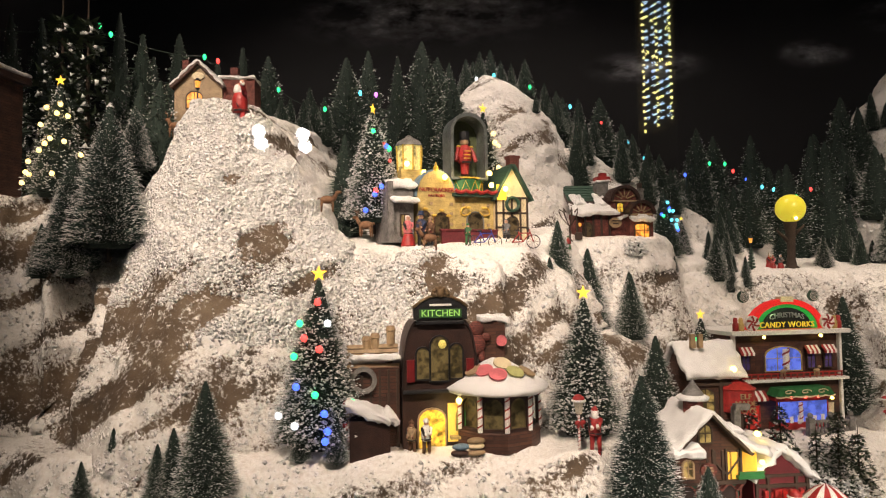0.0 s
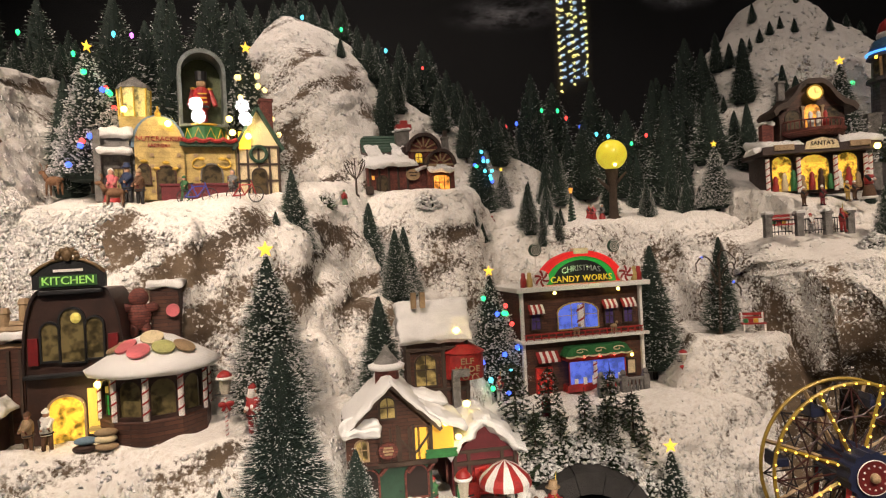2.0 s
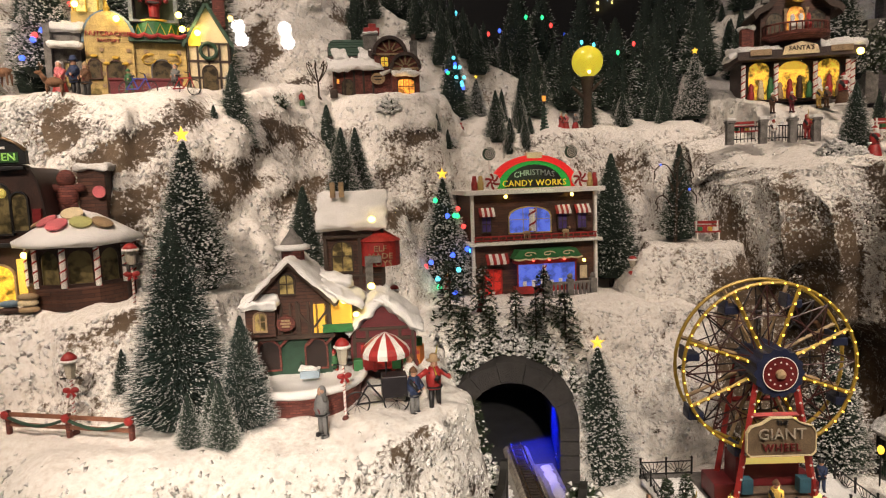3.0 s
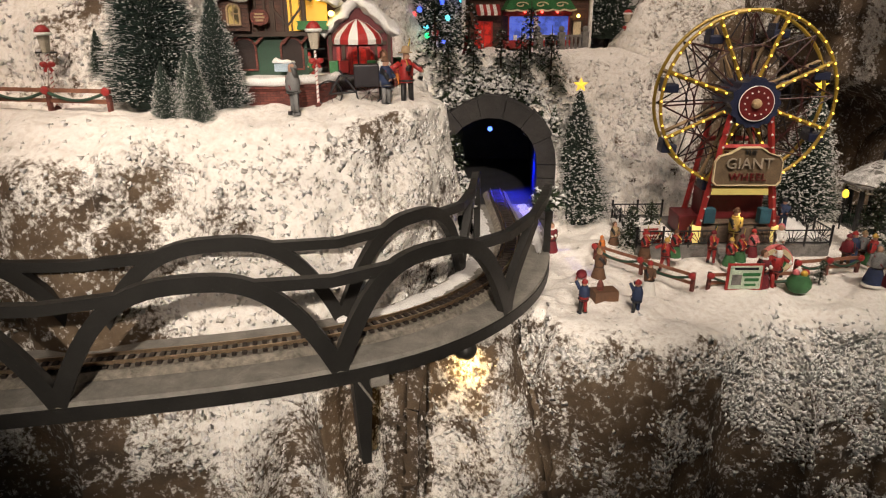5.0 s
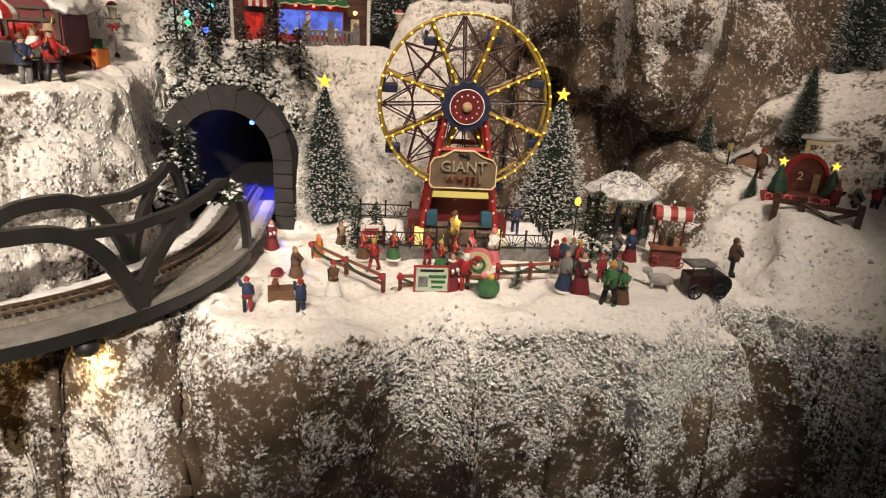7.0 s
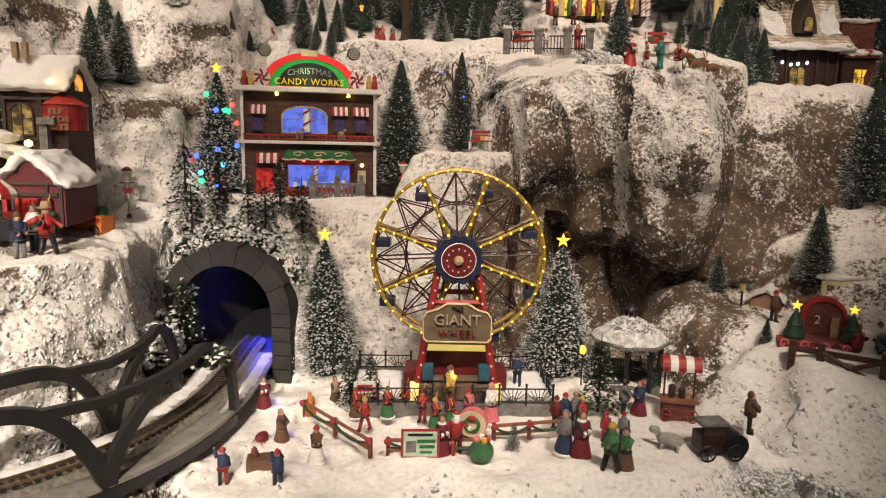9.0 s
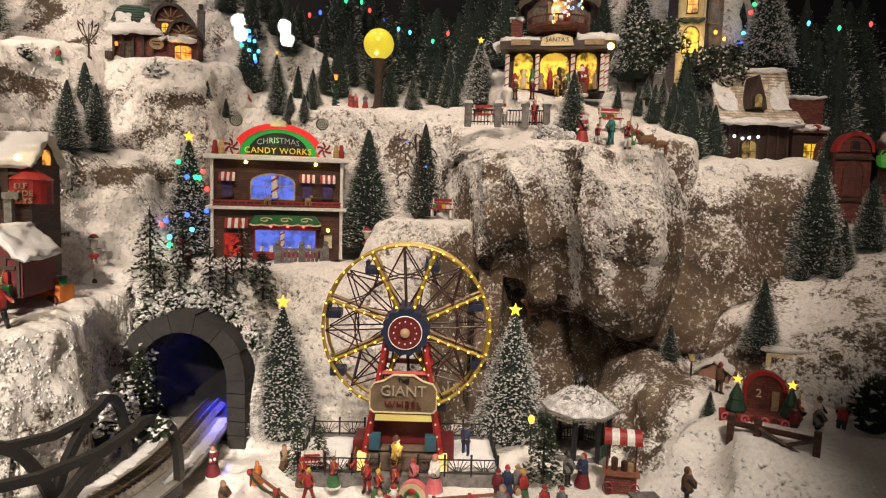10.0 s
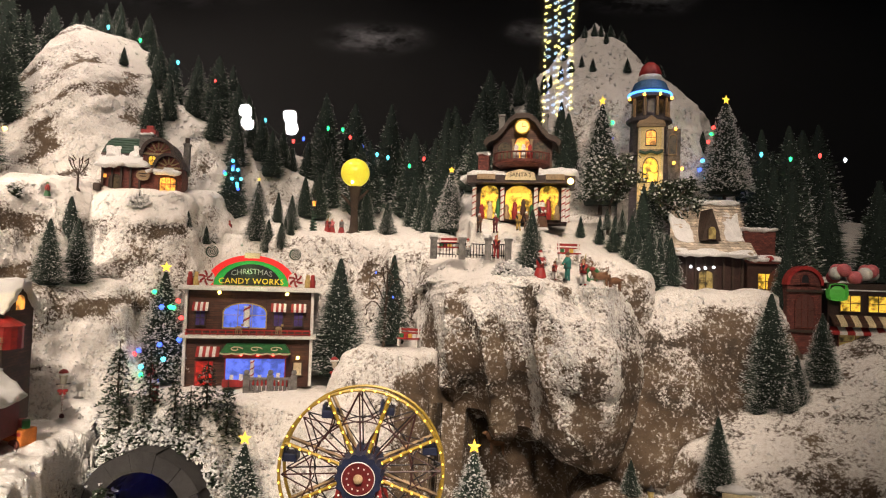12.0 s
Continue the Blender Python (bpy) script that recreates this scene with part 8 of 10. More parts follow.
    letters("WHEEL", 0.0150, MAROON, sign, 0, -0.0545, 0.101, spacing=1.12)
    block(t, "engine_house", paint("dark_red_box", (0.13, 0.012, 0.016), 0.5, scale=60), (0, 0.010, 0.018, 0.15, 0.050, 0.028), soft=0.002)
    block(t, "machine", paint("mustard_box", (0.30, 0.22, 0.08), 0.6), (0, -0.030, 0.076, 0.088, 0.012, 0.012), (0, 0.0, 0.10, 0.05, 0.03, 0.06), soft=0.001)
    block(t, "machine_box", paint("dark_red_box", (0.13, 0.012, 0.016), 0.5, scale=60), (0, 0.004, 0.050, 0.090, 0.040, 0.042), soft=0.0015)
    block(t, "boarding_stage", WOODISH, (0, -0.030, 0.012, 0.100, 0.030, 0.022), (0, -0.026, 0.027, 0.094, 0.020, 0.003), soft=0.001)
    for sx in (-1, 1):
        block(t, "blue_crate", paint("blue_crate", (0.03, 0.10, 0.14), 0.6, scale=60), (sx * 0.040, -0.036, 0.040, 0.016, 0.014, 0.022), soft=0.001)
    block(t, "lit_strip", glow("lit_amber_strip", (0.9, 0.68, 0.2), 0.7), (0, -0.0365, 0.0755, 0.084, 0.001, 0.009))
    return t


big_wheel()
fill_light(1.016, 1.055, 1.03, 0.02)

plat = thing("wheel_platform", "snowy stone platform with black sunburst railings and steps", "platform", at(1.014, 1.075, 0.962, 6))
block(plat, "slab", GREYP, (0, 0.062, 0.008, 0.286, 0.150, 0.022), soft=0.002)
block(plat, "step", GREYP, *[(0.0, -0.016 - 0.009 * i, 0.014 - 0.006 * i, 0.052, 0.012, 0.006) for i in range(3)], soft=0.0008)
snow_on(plat, (-0.11, 0.055, 0.021, 0.075, 0.11, 0.008), (0.11, 0.055, 0.021, 0.075, 0.11, 0.008), name="snow_patch", label="drifted snow")
for x0, x1, y0, y1 in ((-0.142, -0.028, -0.012, -0.012), (0.028, 0.142, -0.012, -0.012), (-0.142, -0.142, -0.012, 0.13), (0.142, 0.142, -0.012, 0.13), (-0.142, -0.06, 0.13, 0.13), (0.06, 0.142, 0.13, 0.13)):
    n = max(2, int(math.hypot(x1 - x0, y1 - y0) / 0.038))
    bm = bmesh.new()
    for z in (0.022, 0.041):
        rod(bm, (x0, y0, z), (x1, y1, z), 0.0011, seg=5)
    for i in range(n):
        ax, ay = x0 + (x1 - x0) * (i + 0.5) / n, y0 + (y1 - y0) * (i + 0.5) / n
        ux, uy = (x1 - x0) / n * 0.46, (y1 - y0) / n * 0.46
        for q in (-1, -0.72, -0.4, 0, 0.4, 0.72, 1):
            rod(bm, (ax + ux * q * 0.25, ay + uy * q * 0.25, 0.0235), (ax + ux * q, ay + uy * q, 0.040 - 0.006 * abs(q) ** 4), 0.0006, seg=4)
        tube(bm, [(ax + ux * 0.3 * math.cos(a), ay + uy * 0.3 * math.cos(a), 0.0235 + 0.006 * math.sin(a)) for a in np.linspace(0, math.pi, 8)], 0.0007, 4)
    fence = part("railing", bm, BLACKP, plat)
    for i in range(n + 1):
        bm = bmesh.new()
        px, py = x0 + (x1 - x0) * i / n, y0 + (y1 - y0) * i / n
        rod(bm, (px, py, 0.016), (px, py, 0.046), 0.0016, seg=6)
        ball(bm, px, py, 0.047, 0.0022, seg=6)
        part("post", bm, BLACKP, fence)

# ---- small painted figures, without faces ----
SKIN = paint("figure_skin", (0.48, 0.27, 0.18), 0.6, scale=90, var=0.1)
CLOTH = {"red": REDP, "white": WHITEP, "black": BLACKP, "navy": paint("navy_cloth", (0.02, 0.035, 0.09), 0.7), "green": paint("green_cloth", (0.05, 0.16, 0.06), 0.7), "brown": paint("brown_cloth", (0.13, 0.065, 0.035), 0.8),
         "wine": paint("wine_cloth", (0.16, 0.012, 0.02), 0.7), "orange": paint("orange_cloth", (0.60, 0.18, 0.03), 0.7), "grey": paint("grey_cloth", (0.20, 0.20, 0.20), 0.8), "mustard": paint("mustard_cloth", (0.55, 0.36, 0.08), 0.7),
         "teal": paint("teal_cloth", (0.03, 0.20, 0.17), 0.7), "pink": PINK, "skin": SKIN, "tan": TAN, "brass": GOLDP}


def figure_mesh(coat, legs, hat, skirt, arms, beard, hat_colour):
    bm = bmesh.new()
    mats, done = [], [0]

    def ink(colour):
        if colour not in mats:
            mats.append(colour)
        bm.faces.ensure_lookup_table()
        for f in bm.faces[done[0]:]:
            f.material_index = mats.index(colour)
        done[0] = len(bm.faces)

    if skirt:
        lathe(bm, [(0.0165, 0.003), (0.0158, 0.008), (0.0118, 0.022), (0.008, 0.032)], seg=12)
        ink(legs)
        lathe(bm, [(0.0172, 0), (0.0176, 0.002), (0.0166, 0.0045)], seg=12)
        ink("white")
    else:
        step = 0.011 if arms == "wide" or coat == "green" else 0.0
        for sx in (-1, 1):
            rod(bm, (sx * 0.006, sx * step, 0.003), (sx * 0.0045, 0, 0.030), 0.0032, 0.0045, 7)
        ink(legs)
        for sx in (-1, 1):
            box(bm, sx * 0.006, -0.002 + sx * step, 0.002, 0.006, 0.011, 0.005, soft=0.001)
        ink("black")
    lathe(bm, [(0.0095, 0.026), (0.0100, 0.034), (0.0105, 0.042), (0.0085, 0.049), (0.004, 0.0515)], seg=12)
    ink(coat)
    reach = {"down": ((0.012, -0.002, 0.030), (0.012, -0.002, 0.030)), "hold": ((0.005, -0.013, 0.038), (0.005, -0.013, 0.036)), "up": ((0.015, -0.008, 0.060), (0.011, -0.003, 0.031)), "wide": ((0.021, -0.005, 0.040), (0.021, -0.005, 0.042)), "photo": ((0.006, -0.014, 0.054), (0.006, -0.014, 0.054))}[arms]
    for sx, (hx, hy, hz) in zip((1, -1), reach):
        rod(bm, (sx * 0.009, 0, 0.0475), (sx * hx, hy, hz), 0.0038, 0.003, 7)
    ink(coat)
    lathe(bm, [(0.0106, 0.0275), (0.0111, 0.0285), (0.0106, 0.0295)], seg=12)
    ink("black")
    lathe(bm, [(0.0068, 0.0490), (0.0074, 0.0505), (0.0062, 0.0525)], seg=10)
    for sx, (hx, hy, hz) in zip((1, -1), reach):
        ball(bm, sx * hx * 0.94, hy * 0.92, hz + (0.0475 - hz) * 0.12, 0.0036, seg=7)
    ink("white" if beard or skirt and coat == "wine" else coat)
    for sx, (hx, hy, hz) in zip((1, -1), reach):
        ball(bm, sx * hx, hy, hz, 0.0027, seg=7)
    ball(bm, 0, -0.0008, 0.0560, 0.0052, 0.95, 0.95, 1.15, 10)
    ink("skin")
    if beard:
        ball(bm, 0, -0.005, 0.053, 0.0058, 1, 0.8, 1.2, 8)
        ink("white")
    if hat == "cap":
        lathe(bm, [(0.0058, 0), (0.0055, 0.003), (0.0036, 0.005), (0.0008, 0.0072)], 0, 0, 0.0582, 10)
        ink(hat_colour)
        tube(bm, [(0.0057 * math.cos(a), 0.0057 * math.sin(a), 0.0585) for a in np.linspace(0, 2 * math.pi, 11)[:-1]], 0.0010, 5, True)
        ink("white" if beard else hat_colour)
    elif hat == "hood":
        ball(bm, 0, 0.0016, 0.0572, 0.0060, 1, 1, 1.05, 10)
    elif hat == "brim":
        lathe(bm, [(0.0098, 0), (0.0096, 0.001), (0.006, 0.0015), (0.0055, 0.007), (0.004, 0.008)], 0, 0, 0.0597, 12)
    ink(hat_colour)
    # band players: a green plume and a brass horn
    if coat == "red" and arms in ("hold", "wide") and not beard:
        rod(bm, (0.003, 0.001, 0.060), (0.006, 0.004, 0.076), 0.0018, 0.0006, 6)
        ink("green")
        rod(bm, (0.0, -0.006, 0.053), (0.002, -0.020, 0.046), 0.0009, 0.0012, 6)
        rod(bm, (0.002, -0.020, 0.046), (0.003, -0.025, 0.044), 0.0012, 0.0045, 8)
        ink("brass")
    # a scarf or satchel strap breaks the coat
    rod(bm, (-0.008, -0.0065, 0.047), (0.008, -0.0095, 0.032), 0.0010, 0.0010, 5)
    ink("black" if coat in ("red", "green", "mustard") else "wine")
    for v in bm.verts:
        v.co.x *= 0.86
        v.co.y *= 0.86
        v.co.x += 0.0006 * math.sin(v.co.z * 700)
    return bm, mats


FIG = {}


def figurine(label, x, y, z, turn, coat, legs, hat_colour="brown", hat="cap", skirt=False, arms="down", size=1.0, beard=False, group=""):
    key = (coat, legs, hat, skirt, arms, beard, hat_colour)
    if key not in FIG:
        bm, mats = figure_mesh(coat, legs, hat, skirt, arms, beard, hat_colour)
        me = bpy.data.meshes.new("figurine")
        bm.to_mesh(me), bm.free()
        for c in mats:
            me.materials.append(CLOTH[c])
        for p in me.polygons:
            p.use_smooth = True
        FIG[key] = me
    ob = new("figurine", FIG[key])
    ob.matrix_world = at(x, y, z, turn, size)
    return tagged(ob, label, "figurine", group)


G = 0.966
figurine("small painted boy figure in a blue coat raising an arm", 0.777, 0.842, G, 200, "navy", "red", "red", "cap", arms="up", size=0.70)
figurine("small painted figure in navy taking a photograph", 0.838, 0.842, G, 215, "navy", "navy", "red", "cap", arms="photo", size=0.72)
figurine("small painted woman figure holding a white tray", 0.864, 0.905, G, 10, "brown", "white", "red", "cap", skirt=True, arms="hold", size=0.72)
figurine("small painted figure in brown pushing a pram", 0.808, 0.948, G, 80, "brown", "brown", "tan", "hood", skirt=True, arms="hold", size=0.72)
figurine("small painted woman figure in a wine red dress", 0.751, 1.047, G, 20, "wine", "wine", "brown", "hood", skirt=True, arms="hold", size=0.76)
figurine("small painted child figure in an orange hooded coat", 0.822, 1.030, G, 60, "orange", "orange", "orange", "hood", skirt=True, size=0.57)
for k, (x, y, tn, arm, sz) in enumerate(((0.904, 0.996, -30, "wide", 0.98), (0.927, 1.040, 20, "hold", 0.95), (0.976, 1.031, -15, "hold", 1.0), (0.995, 1.012, 25, "hold", 0.92), (0.905, 1.062, 0, "hold", 0.95), (1.015, 1.030, 10, "hold", 0.9))):
    figurine("small painted band musician figure in a red coat", x, y, G, tn, "red", "green" if k % 2 else "red", ("mustard", "brown", "wine")[k % 3], "cap", skirt=bool(k % 2), arms=arm, size=sz * 0.74, group="band before the wheel")
for k, (x, y, tn, coat, legs, hatc, sk) in enumerate(((0.884, 1.034, 15, "red", "brown", "red", True), (0.950, 1.062, -30, "red", "black", "wine", False), (1.038, 1.052, 30, "pink", "wine", "red", True), (0.846, 1.075, 25, "tan", "brown", "brown", True))):
    figurine("small painted onlooker figure in winter dress behind the band", x, y, G, tn, coat, legs, hatc, "hood" if k % 2 else "cap", skirt=sk, arms="hold", size=0.68)
figurine("small painted figure in dark red beside the bearded one", 1.010, 0.934, G, 25, "wine", "wine", "brown", "hood", skirt=True, arms="hold", size=0.86)
figurine("small painted figure in green beside the long red dress", 1.226, 0.925, G, -20, "green", "brown", "brown", "hood", skirt=True, arms="hold", size=0.84)
figurine("small painted figure in mustard coat sitting on the steps", 1.012, 1.058, G + 0.012, 0, "mustard", "brown", "brown", "cap", arms="hold", size=0.95)
figurine("small painted red-coated figure with white beard", 1.027, 0.938, G, 5, "red", "red", "red", "cap", arms="wide", size=0.92, beard=True)
figurine("small painted woman figure in white and pink", 1.069, 1.040, G, -20, "white", "pink", "pink", "hood", skirt=True, arms="hold", size=0.9)
for k, (x, y, c, l, h) in enumerate(((1.156, 1.028, "wine", "brown", "wine"), (1.169, 1.040, "navy", "navy", "red"), (1.183, 1.043, "grey", "brown", "tan"), (1.190, 1.03, "red", "green", "mustard"))):
    figurine("small painted bystander figure in a winter coat", x, y, G, -35 + 25 * k, c, l, h, "cap", skirt=bool(k % 2), arms="down", size=0.75, group="bystanders by the fir")
figurine("small painted woman figure in a long red dress with white trim", 1.178, 0.948, G, 30, "wine", "wine", "brown", "hood", skirt=True, arms="hold", size=0.98)
figurine("small painted woman figure in a grey cloak", 1.160, 0.960, G, -20, "grey", "navy", "grey", "hood", skirt=True, size=0.9)
figurine("small painted man figure in green with a sack", 1.208, 0.916, G, -50, "green", "black", "mustard", "cap", arms="hold", size=0.98)
figurine("small painted child figure in red beside the man", 1.216, 1.0, G, 20, "red", "red", "red", "cap", size=0.65)
figurine("small painted child figure in grey beside the man", 1.239, 1.0, G, -20, "grey", "navy", "red", "cap", size=0.65)
figurine("small painted man figure in a dark overcoat", 1.257, 1.087, G, 60, "grey", "black", "black", "brim", arms="hold", size=0.82)
figurine("small painted lady figure in a blue cape and red skirt", 1.278, 1.085, G, -50, "navy", "wine", "red", "hood", skirt=True, arms="hold", size=0.84)
figurine("small painted old man figure in brown", 1.404, 1.021, G + 0.012, 70, "brown", "black", "brown", "hood", arms="hold", size=0.9)
figurine("small painted attendant figure holding a notice", 1.108, 1.135, G + 0.017, -15, "navy", "navy", "black", "cap", arms="hold", size=0.80)

crate = thing("brown_crate", "small brown wooden crate with a toy on the snow", "crate", at(0.806, 0.877, G, 15))
block(crate, "box", CLOTH["brown"], (0, 0, 0.009, 0.030, 0.020, 0.018), soft=0.0012)
bm = bmesh.new()
lathe(bm, [(0.004, 0), (0.0045, 0.006), (0.002, 0.012)], -0.006, 0, 0.018, 8)
part("toy", bm, BRICK, crate)
pram = thing("doll_pram", "small pink and red pram with thin wheels", "pram", at(0.785, 0.941, G, 80, 0.75))
bm = bmesh.new()
ball(bm, 0, 0, 0.015, 0.012, 1.3, 0.8, 0.6)
part("basket", bm, CLOTH["wine"], pram, smooth=True)
for sx in (-0.010, 0.010):
    for sy in (-0.008, 0.008):
        bm = bmesh.new()
        tube(bm, [(sx + 0.006 * math.cos(a), sy, 0.006 + 0.006 * math.sin(a)) for a in np.linspace(0, 2 * math.pi, 13)[:-1]], 0.0008, 5, True)
        part("wheel", bm, REDP, pram)
sack = thing("green_sack", "green gift sack full of toys on the snow", "sack", at(1.058, 0.936, G, 0, 0.8))
bm = bmesh.new()
lathe(bm, [(0.014, 0), (0.019, 0.008), (0.018, 0.018), (0.012, 0.026), (0.013, 0.028)], seg=14)
part("bag", bm, CLOTH["green"], sack, smooth=True)
for i, m in enumerate((REDP, WHITEP, PINK, GOLDP)):
    part("toy", ball(bmesh.new(), 0.008 * math.cos(i * 1.7), 0.006 * math.sin(i * 1.7), 0.031, 0.0055), m, sack)
drum = thing("bass_drum", "white bass drum with a green wreath and red bow", "drum", at(1.046, 0.985, G + 0.024, -8))
bm = bmesh.new()
lathe(bm, [(0.019, -0.006), (0.019, 0.006)], seg=24)
bm.transform(pose(0, 0, 0, 90))
part("shell", bm, PINK, drum)
bm = bmesh.new()
lathe(bm, [(0.0178, 0), (0.0178, 0.001)], seg=24)
bm.transform(pose(0, -0.0062, 0, 90))
part("skin", bm, CREAM, drum)
bm = bmesh.new()
tube(bm, [(0.009 * math.cos(a), -0.0085, 0.009 * math.sin(a)) for a in np.linspace(0, 2 * math.pi, 19)[:-1]], 0.0022, 6, True)
part("wreath", bm, GREENP, drum)
block(drum, "stand", DKMETAL, (0, 0, -0.0215, 0.02, 0.012, 0.005))
part("bow", ball(bmesh.new(), 0, -0.010, 0.009, 0.004, 1.5, 0.5, 1), REDP, drum)


def garland_fence(x0, y0, x1, y1, z, n, label="brown rail fence hung with green garland and red bows"):
    t = thing("rail_fence", label, "fence", at(x0, y0, z, math.degrees(math.atan2(y1 - y0, x1 - x0))), "garland fences")
    L = math.hypot(x1 - x0, y1 - y0)
    for i in range(n + 1):
        bm = bmesh.new()
        box(bm, L * i / n, 0, 0.011, 0.0045, 0.0045, 0.026, soft=0.0006)
        part("post", bm, BRICK, t)
        bm = bmesh.new()
        ball(bm, L * i / n, -0.004, 0.020, 0.0048, 1.1, 0.6, 1, 8)
        part("bow", bm, REDP, t)
    for z0 in (0.009, 0.020):
        bm = bmesh.new()
        box(bm, L / 2, 0, z0, L, 0.002, 0.0042)
        part("rail", bm, paint("fence_wood", (0.28, 0.12, 0.07), 0.7), t)
    for i in range(n):
        bm = bmesh.new()
        tube(bm, [(L * (i + q) / n, -0.0035, 0.019 - 0.009 * math.sin(math.pi * q)) for q in np.linspace(0, 1, 9)], 0.0017, 6)
        part("garland", bm, DKGREEN, t)
    return t


garland_fence(0.814, 1.030, 0.924, 0.926, G, 2)
garland_fence(0.945, 0.930, 1.062, 0.945, G, 2)
garland_fence(1.073, 0.985, 1.165, 1.012, G, 2)
garland_fence(0.112, 0.812, 0.262, 0.792, 1.208, 2)
notice = thing("red_notice_board", "red framed notice board with a green printed sheet", "sign", at(0.985, 0.922, G, 6))
block(notice, "board", REDP, (0, 0, 0.022, 0.046, 0.003, 0.036), soft=0.0008)
block(notice, "sheet", paint("pale_green_sheet", (0.55, 0.66, 0.52), 0.6), (0, -0.002, 0.022, 0.040, 0.001, 0.031))
block(notice, "print_bar", BLACKP, (0, -0.0028, 0.034, 0.030, 0.0006, 0.003))
block(notice, "print_bar", GREENP, (0.007, -0.0028, 0.026, 0.022, 0.0006, 0.004), (0.008, -0.0028, 0.019, 0.018, 0.0006, 0.004), (0.007, -0.0028, 0.012, 0.014, 0.0006, 0.003))
block(notice, "picture", GREYP, (-0.011, -0.0028, 0.019, 0.012, 0.0006, 0.014))
for sx in (-0.018, 0.018):
    block(notice, "leg", REDP, (sx, 0.001, 0.002, 0.003, 0.003, 0.008))
card = thing("white_placard", "small white placard with red print on the railing", "sign", at(0.893, 1.052, G + 0.035, 12))
block(card, "board", WHITEP, (0, 0, 0, 0.030, 0.002, 0.022))
block(card, "print_bar", REDP, (0, -0.0014, 0.005, 0.022, 0.0006, 0.003), (0, -0.0014, -0.001, 0.024, 0.0006, 0.004), (0, -0.0014, -0.007, 0.016, 0.0006, 0.002))
block(card, "stick", BRICK, (-0.010, 0.001, -0.024, 0.0025, 0.0025, 0.034))

# ---- gazebo ----
gz = thing("gazebo", "white and dark green gazebo with a snowy roof", "gazebo", at(1.288, 1.215, 0.966, 8, 0.92))
bm = bmesh.new()
lathe(bm, [(0.060, -0.012), (0.060, 0.004)], seg=8)
part("floor", bm, GREYP, gz)
for k in range(8):
    a = math.pi / 8 + k * math.pi / 4
    bm = bmesh.new()
    rod(bm, (0.053 * math.cos(a), 0.053 * math.sin(a), 0), (0.053 * math.cos(a), 0.053 * math.sin(a), 0.072), 0.0046, seg=8)
    part("post", bm, BLACKP, gz)
    a1 = a + math.pi / 4
    p0, p1 = Vector((0.053 * math.cos(a), 0.053 * math.sin(a), 0)), Vector((0.053 * math.cos(a1), 0.053 * math.sin(a1), 0))
    bm = bmesh.new()
    for z in (0.070, 0.079):
        rod(bm, p0 + Vector((0, 0, z)), p1 + Vector((0, 0, z)), 0.0018, seg=5)
    for i in range(7):
        p = p0.lerp(p1, i / 6)
        rod(bm, p + Vector((0, 0, 0.070)), p + Vector((0, 0, 0.079)), 0.0020, seg=4)
    part("fretwork", bm, WHITEP, gz)
    if k not in (4, 5):
        bm = bmesh.new()
        for z in (0.010, 0.026):
            rod(bm, p0 + Vector((0, 0, z)), p1 + Vector((0, 0, z)), 0.0013, seg=5)
        for i in range(1, 8):
            p = p0.lerp(p1, i / 8)
            rod(bm, p + Vector((0, 0, 0.004)), p + Vector((0, 0, 0.026)), 0.0008, seg=4)
        part("railing", bm, DKGREEN, gz)
bm = bmesh.new()
lathe(bm, [(0.058, 0.079), (0.069, 0.080), (0.069, 0.083), (0.064, 0.085), (0.040, 0.104), (0.016, 0.118)], seg=8, start=math.pi / 8)
part("roof", bm, GREYP, gz)
bm = bmesh.new()
lathe(bm, [(0.067 - 0.0095 * i, 0.0835 + 0.0078 * i - 0.0003 * i * i) for i in range(7)], seg=8, start=math.pi / 8)
bmesh.ops.subdivide_edges(bm, edges=bm.edges[:], cuts=5, use_grid_fill=True)
for v in bm.verts:
    v.co.z += max(0.0, noise.noise(v.co * 260) + 0.25) * 0.0045
part("roof_snow", bm, paint("thin_roof_snow", (0.74, 0.73, 0.71), 0.9, scale=90, var=0.5, bump=0.8), gz, "patchy snow", True)
bm = bmesh.new()
lathe(bm, [(0.012, 0), (0.012, 0.002)], 0, 0, 0.116, 12)
for k in range(6):
    a = k * math.pi / 3
    rod(bm, (0.009 * math.cos(a), 0.009 * math.sin(a), 0.116), (0.009 * math.cos(a), 0.009 * math.sin(a), 0.134), 0.0014, seg=5)
lathe(bm, [(0.013, 0), (0.009, 0.005), (0.002, 0.009), (0.001, 0.016)], 0, 0, 0.134, 12)
part("cupola", bm, DKMETAL, gz)

# ---- stall with a striped awning ----
st = thing("snack_stall", "red wooden stall with a red and white striped canopy", "stall", at(1.331, 1.085, 0.966, -6) @ Matrix.Diagonal((0.76, 0.85, 1, 1)))
block(st, "counter", BRICK, (0, 0, 0.014, 0.056, 0.026, 0.026), soft=0.0015)
block(st, "counter_top", paint("stall_wood", (0.26, 0.10, 0.06), 0.6), (0, -0.002, 0.029, 0.066, 0.032, 0.004), soft=0.001)
for sx in (-0.026, 0.026):
    bm = bmesh.new()
    rod(bm, (sx, 0, 0.030), (sx, 0, 0.078), 0.0018, seg=7)
    part("post", bm, MAROON, st)
bms = [bmesh.new(), bmesh.new()]
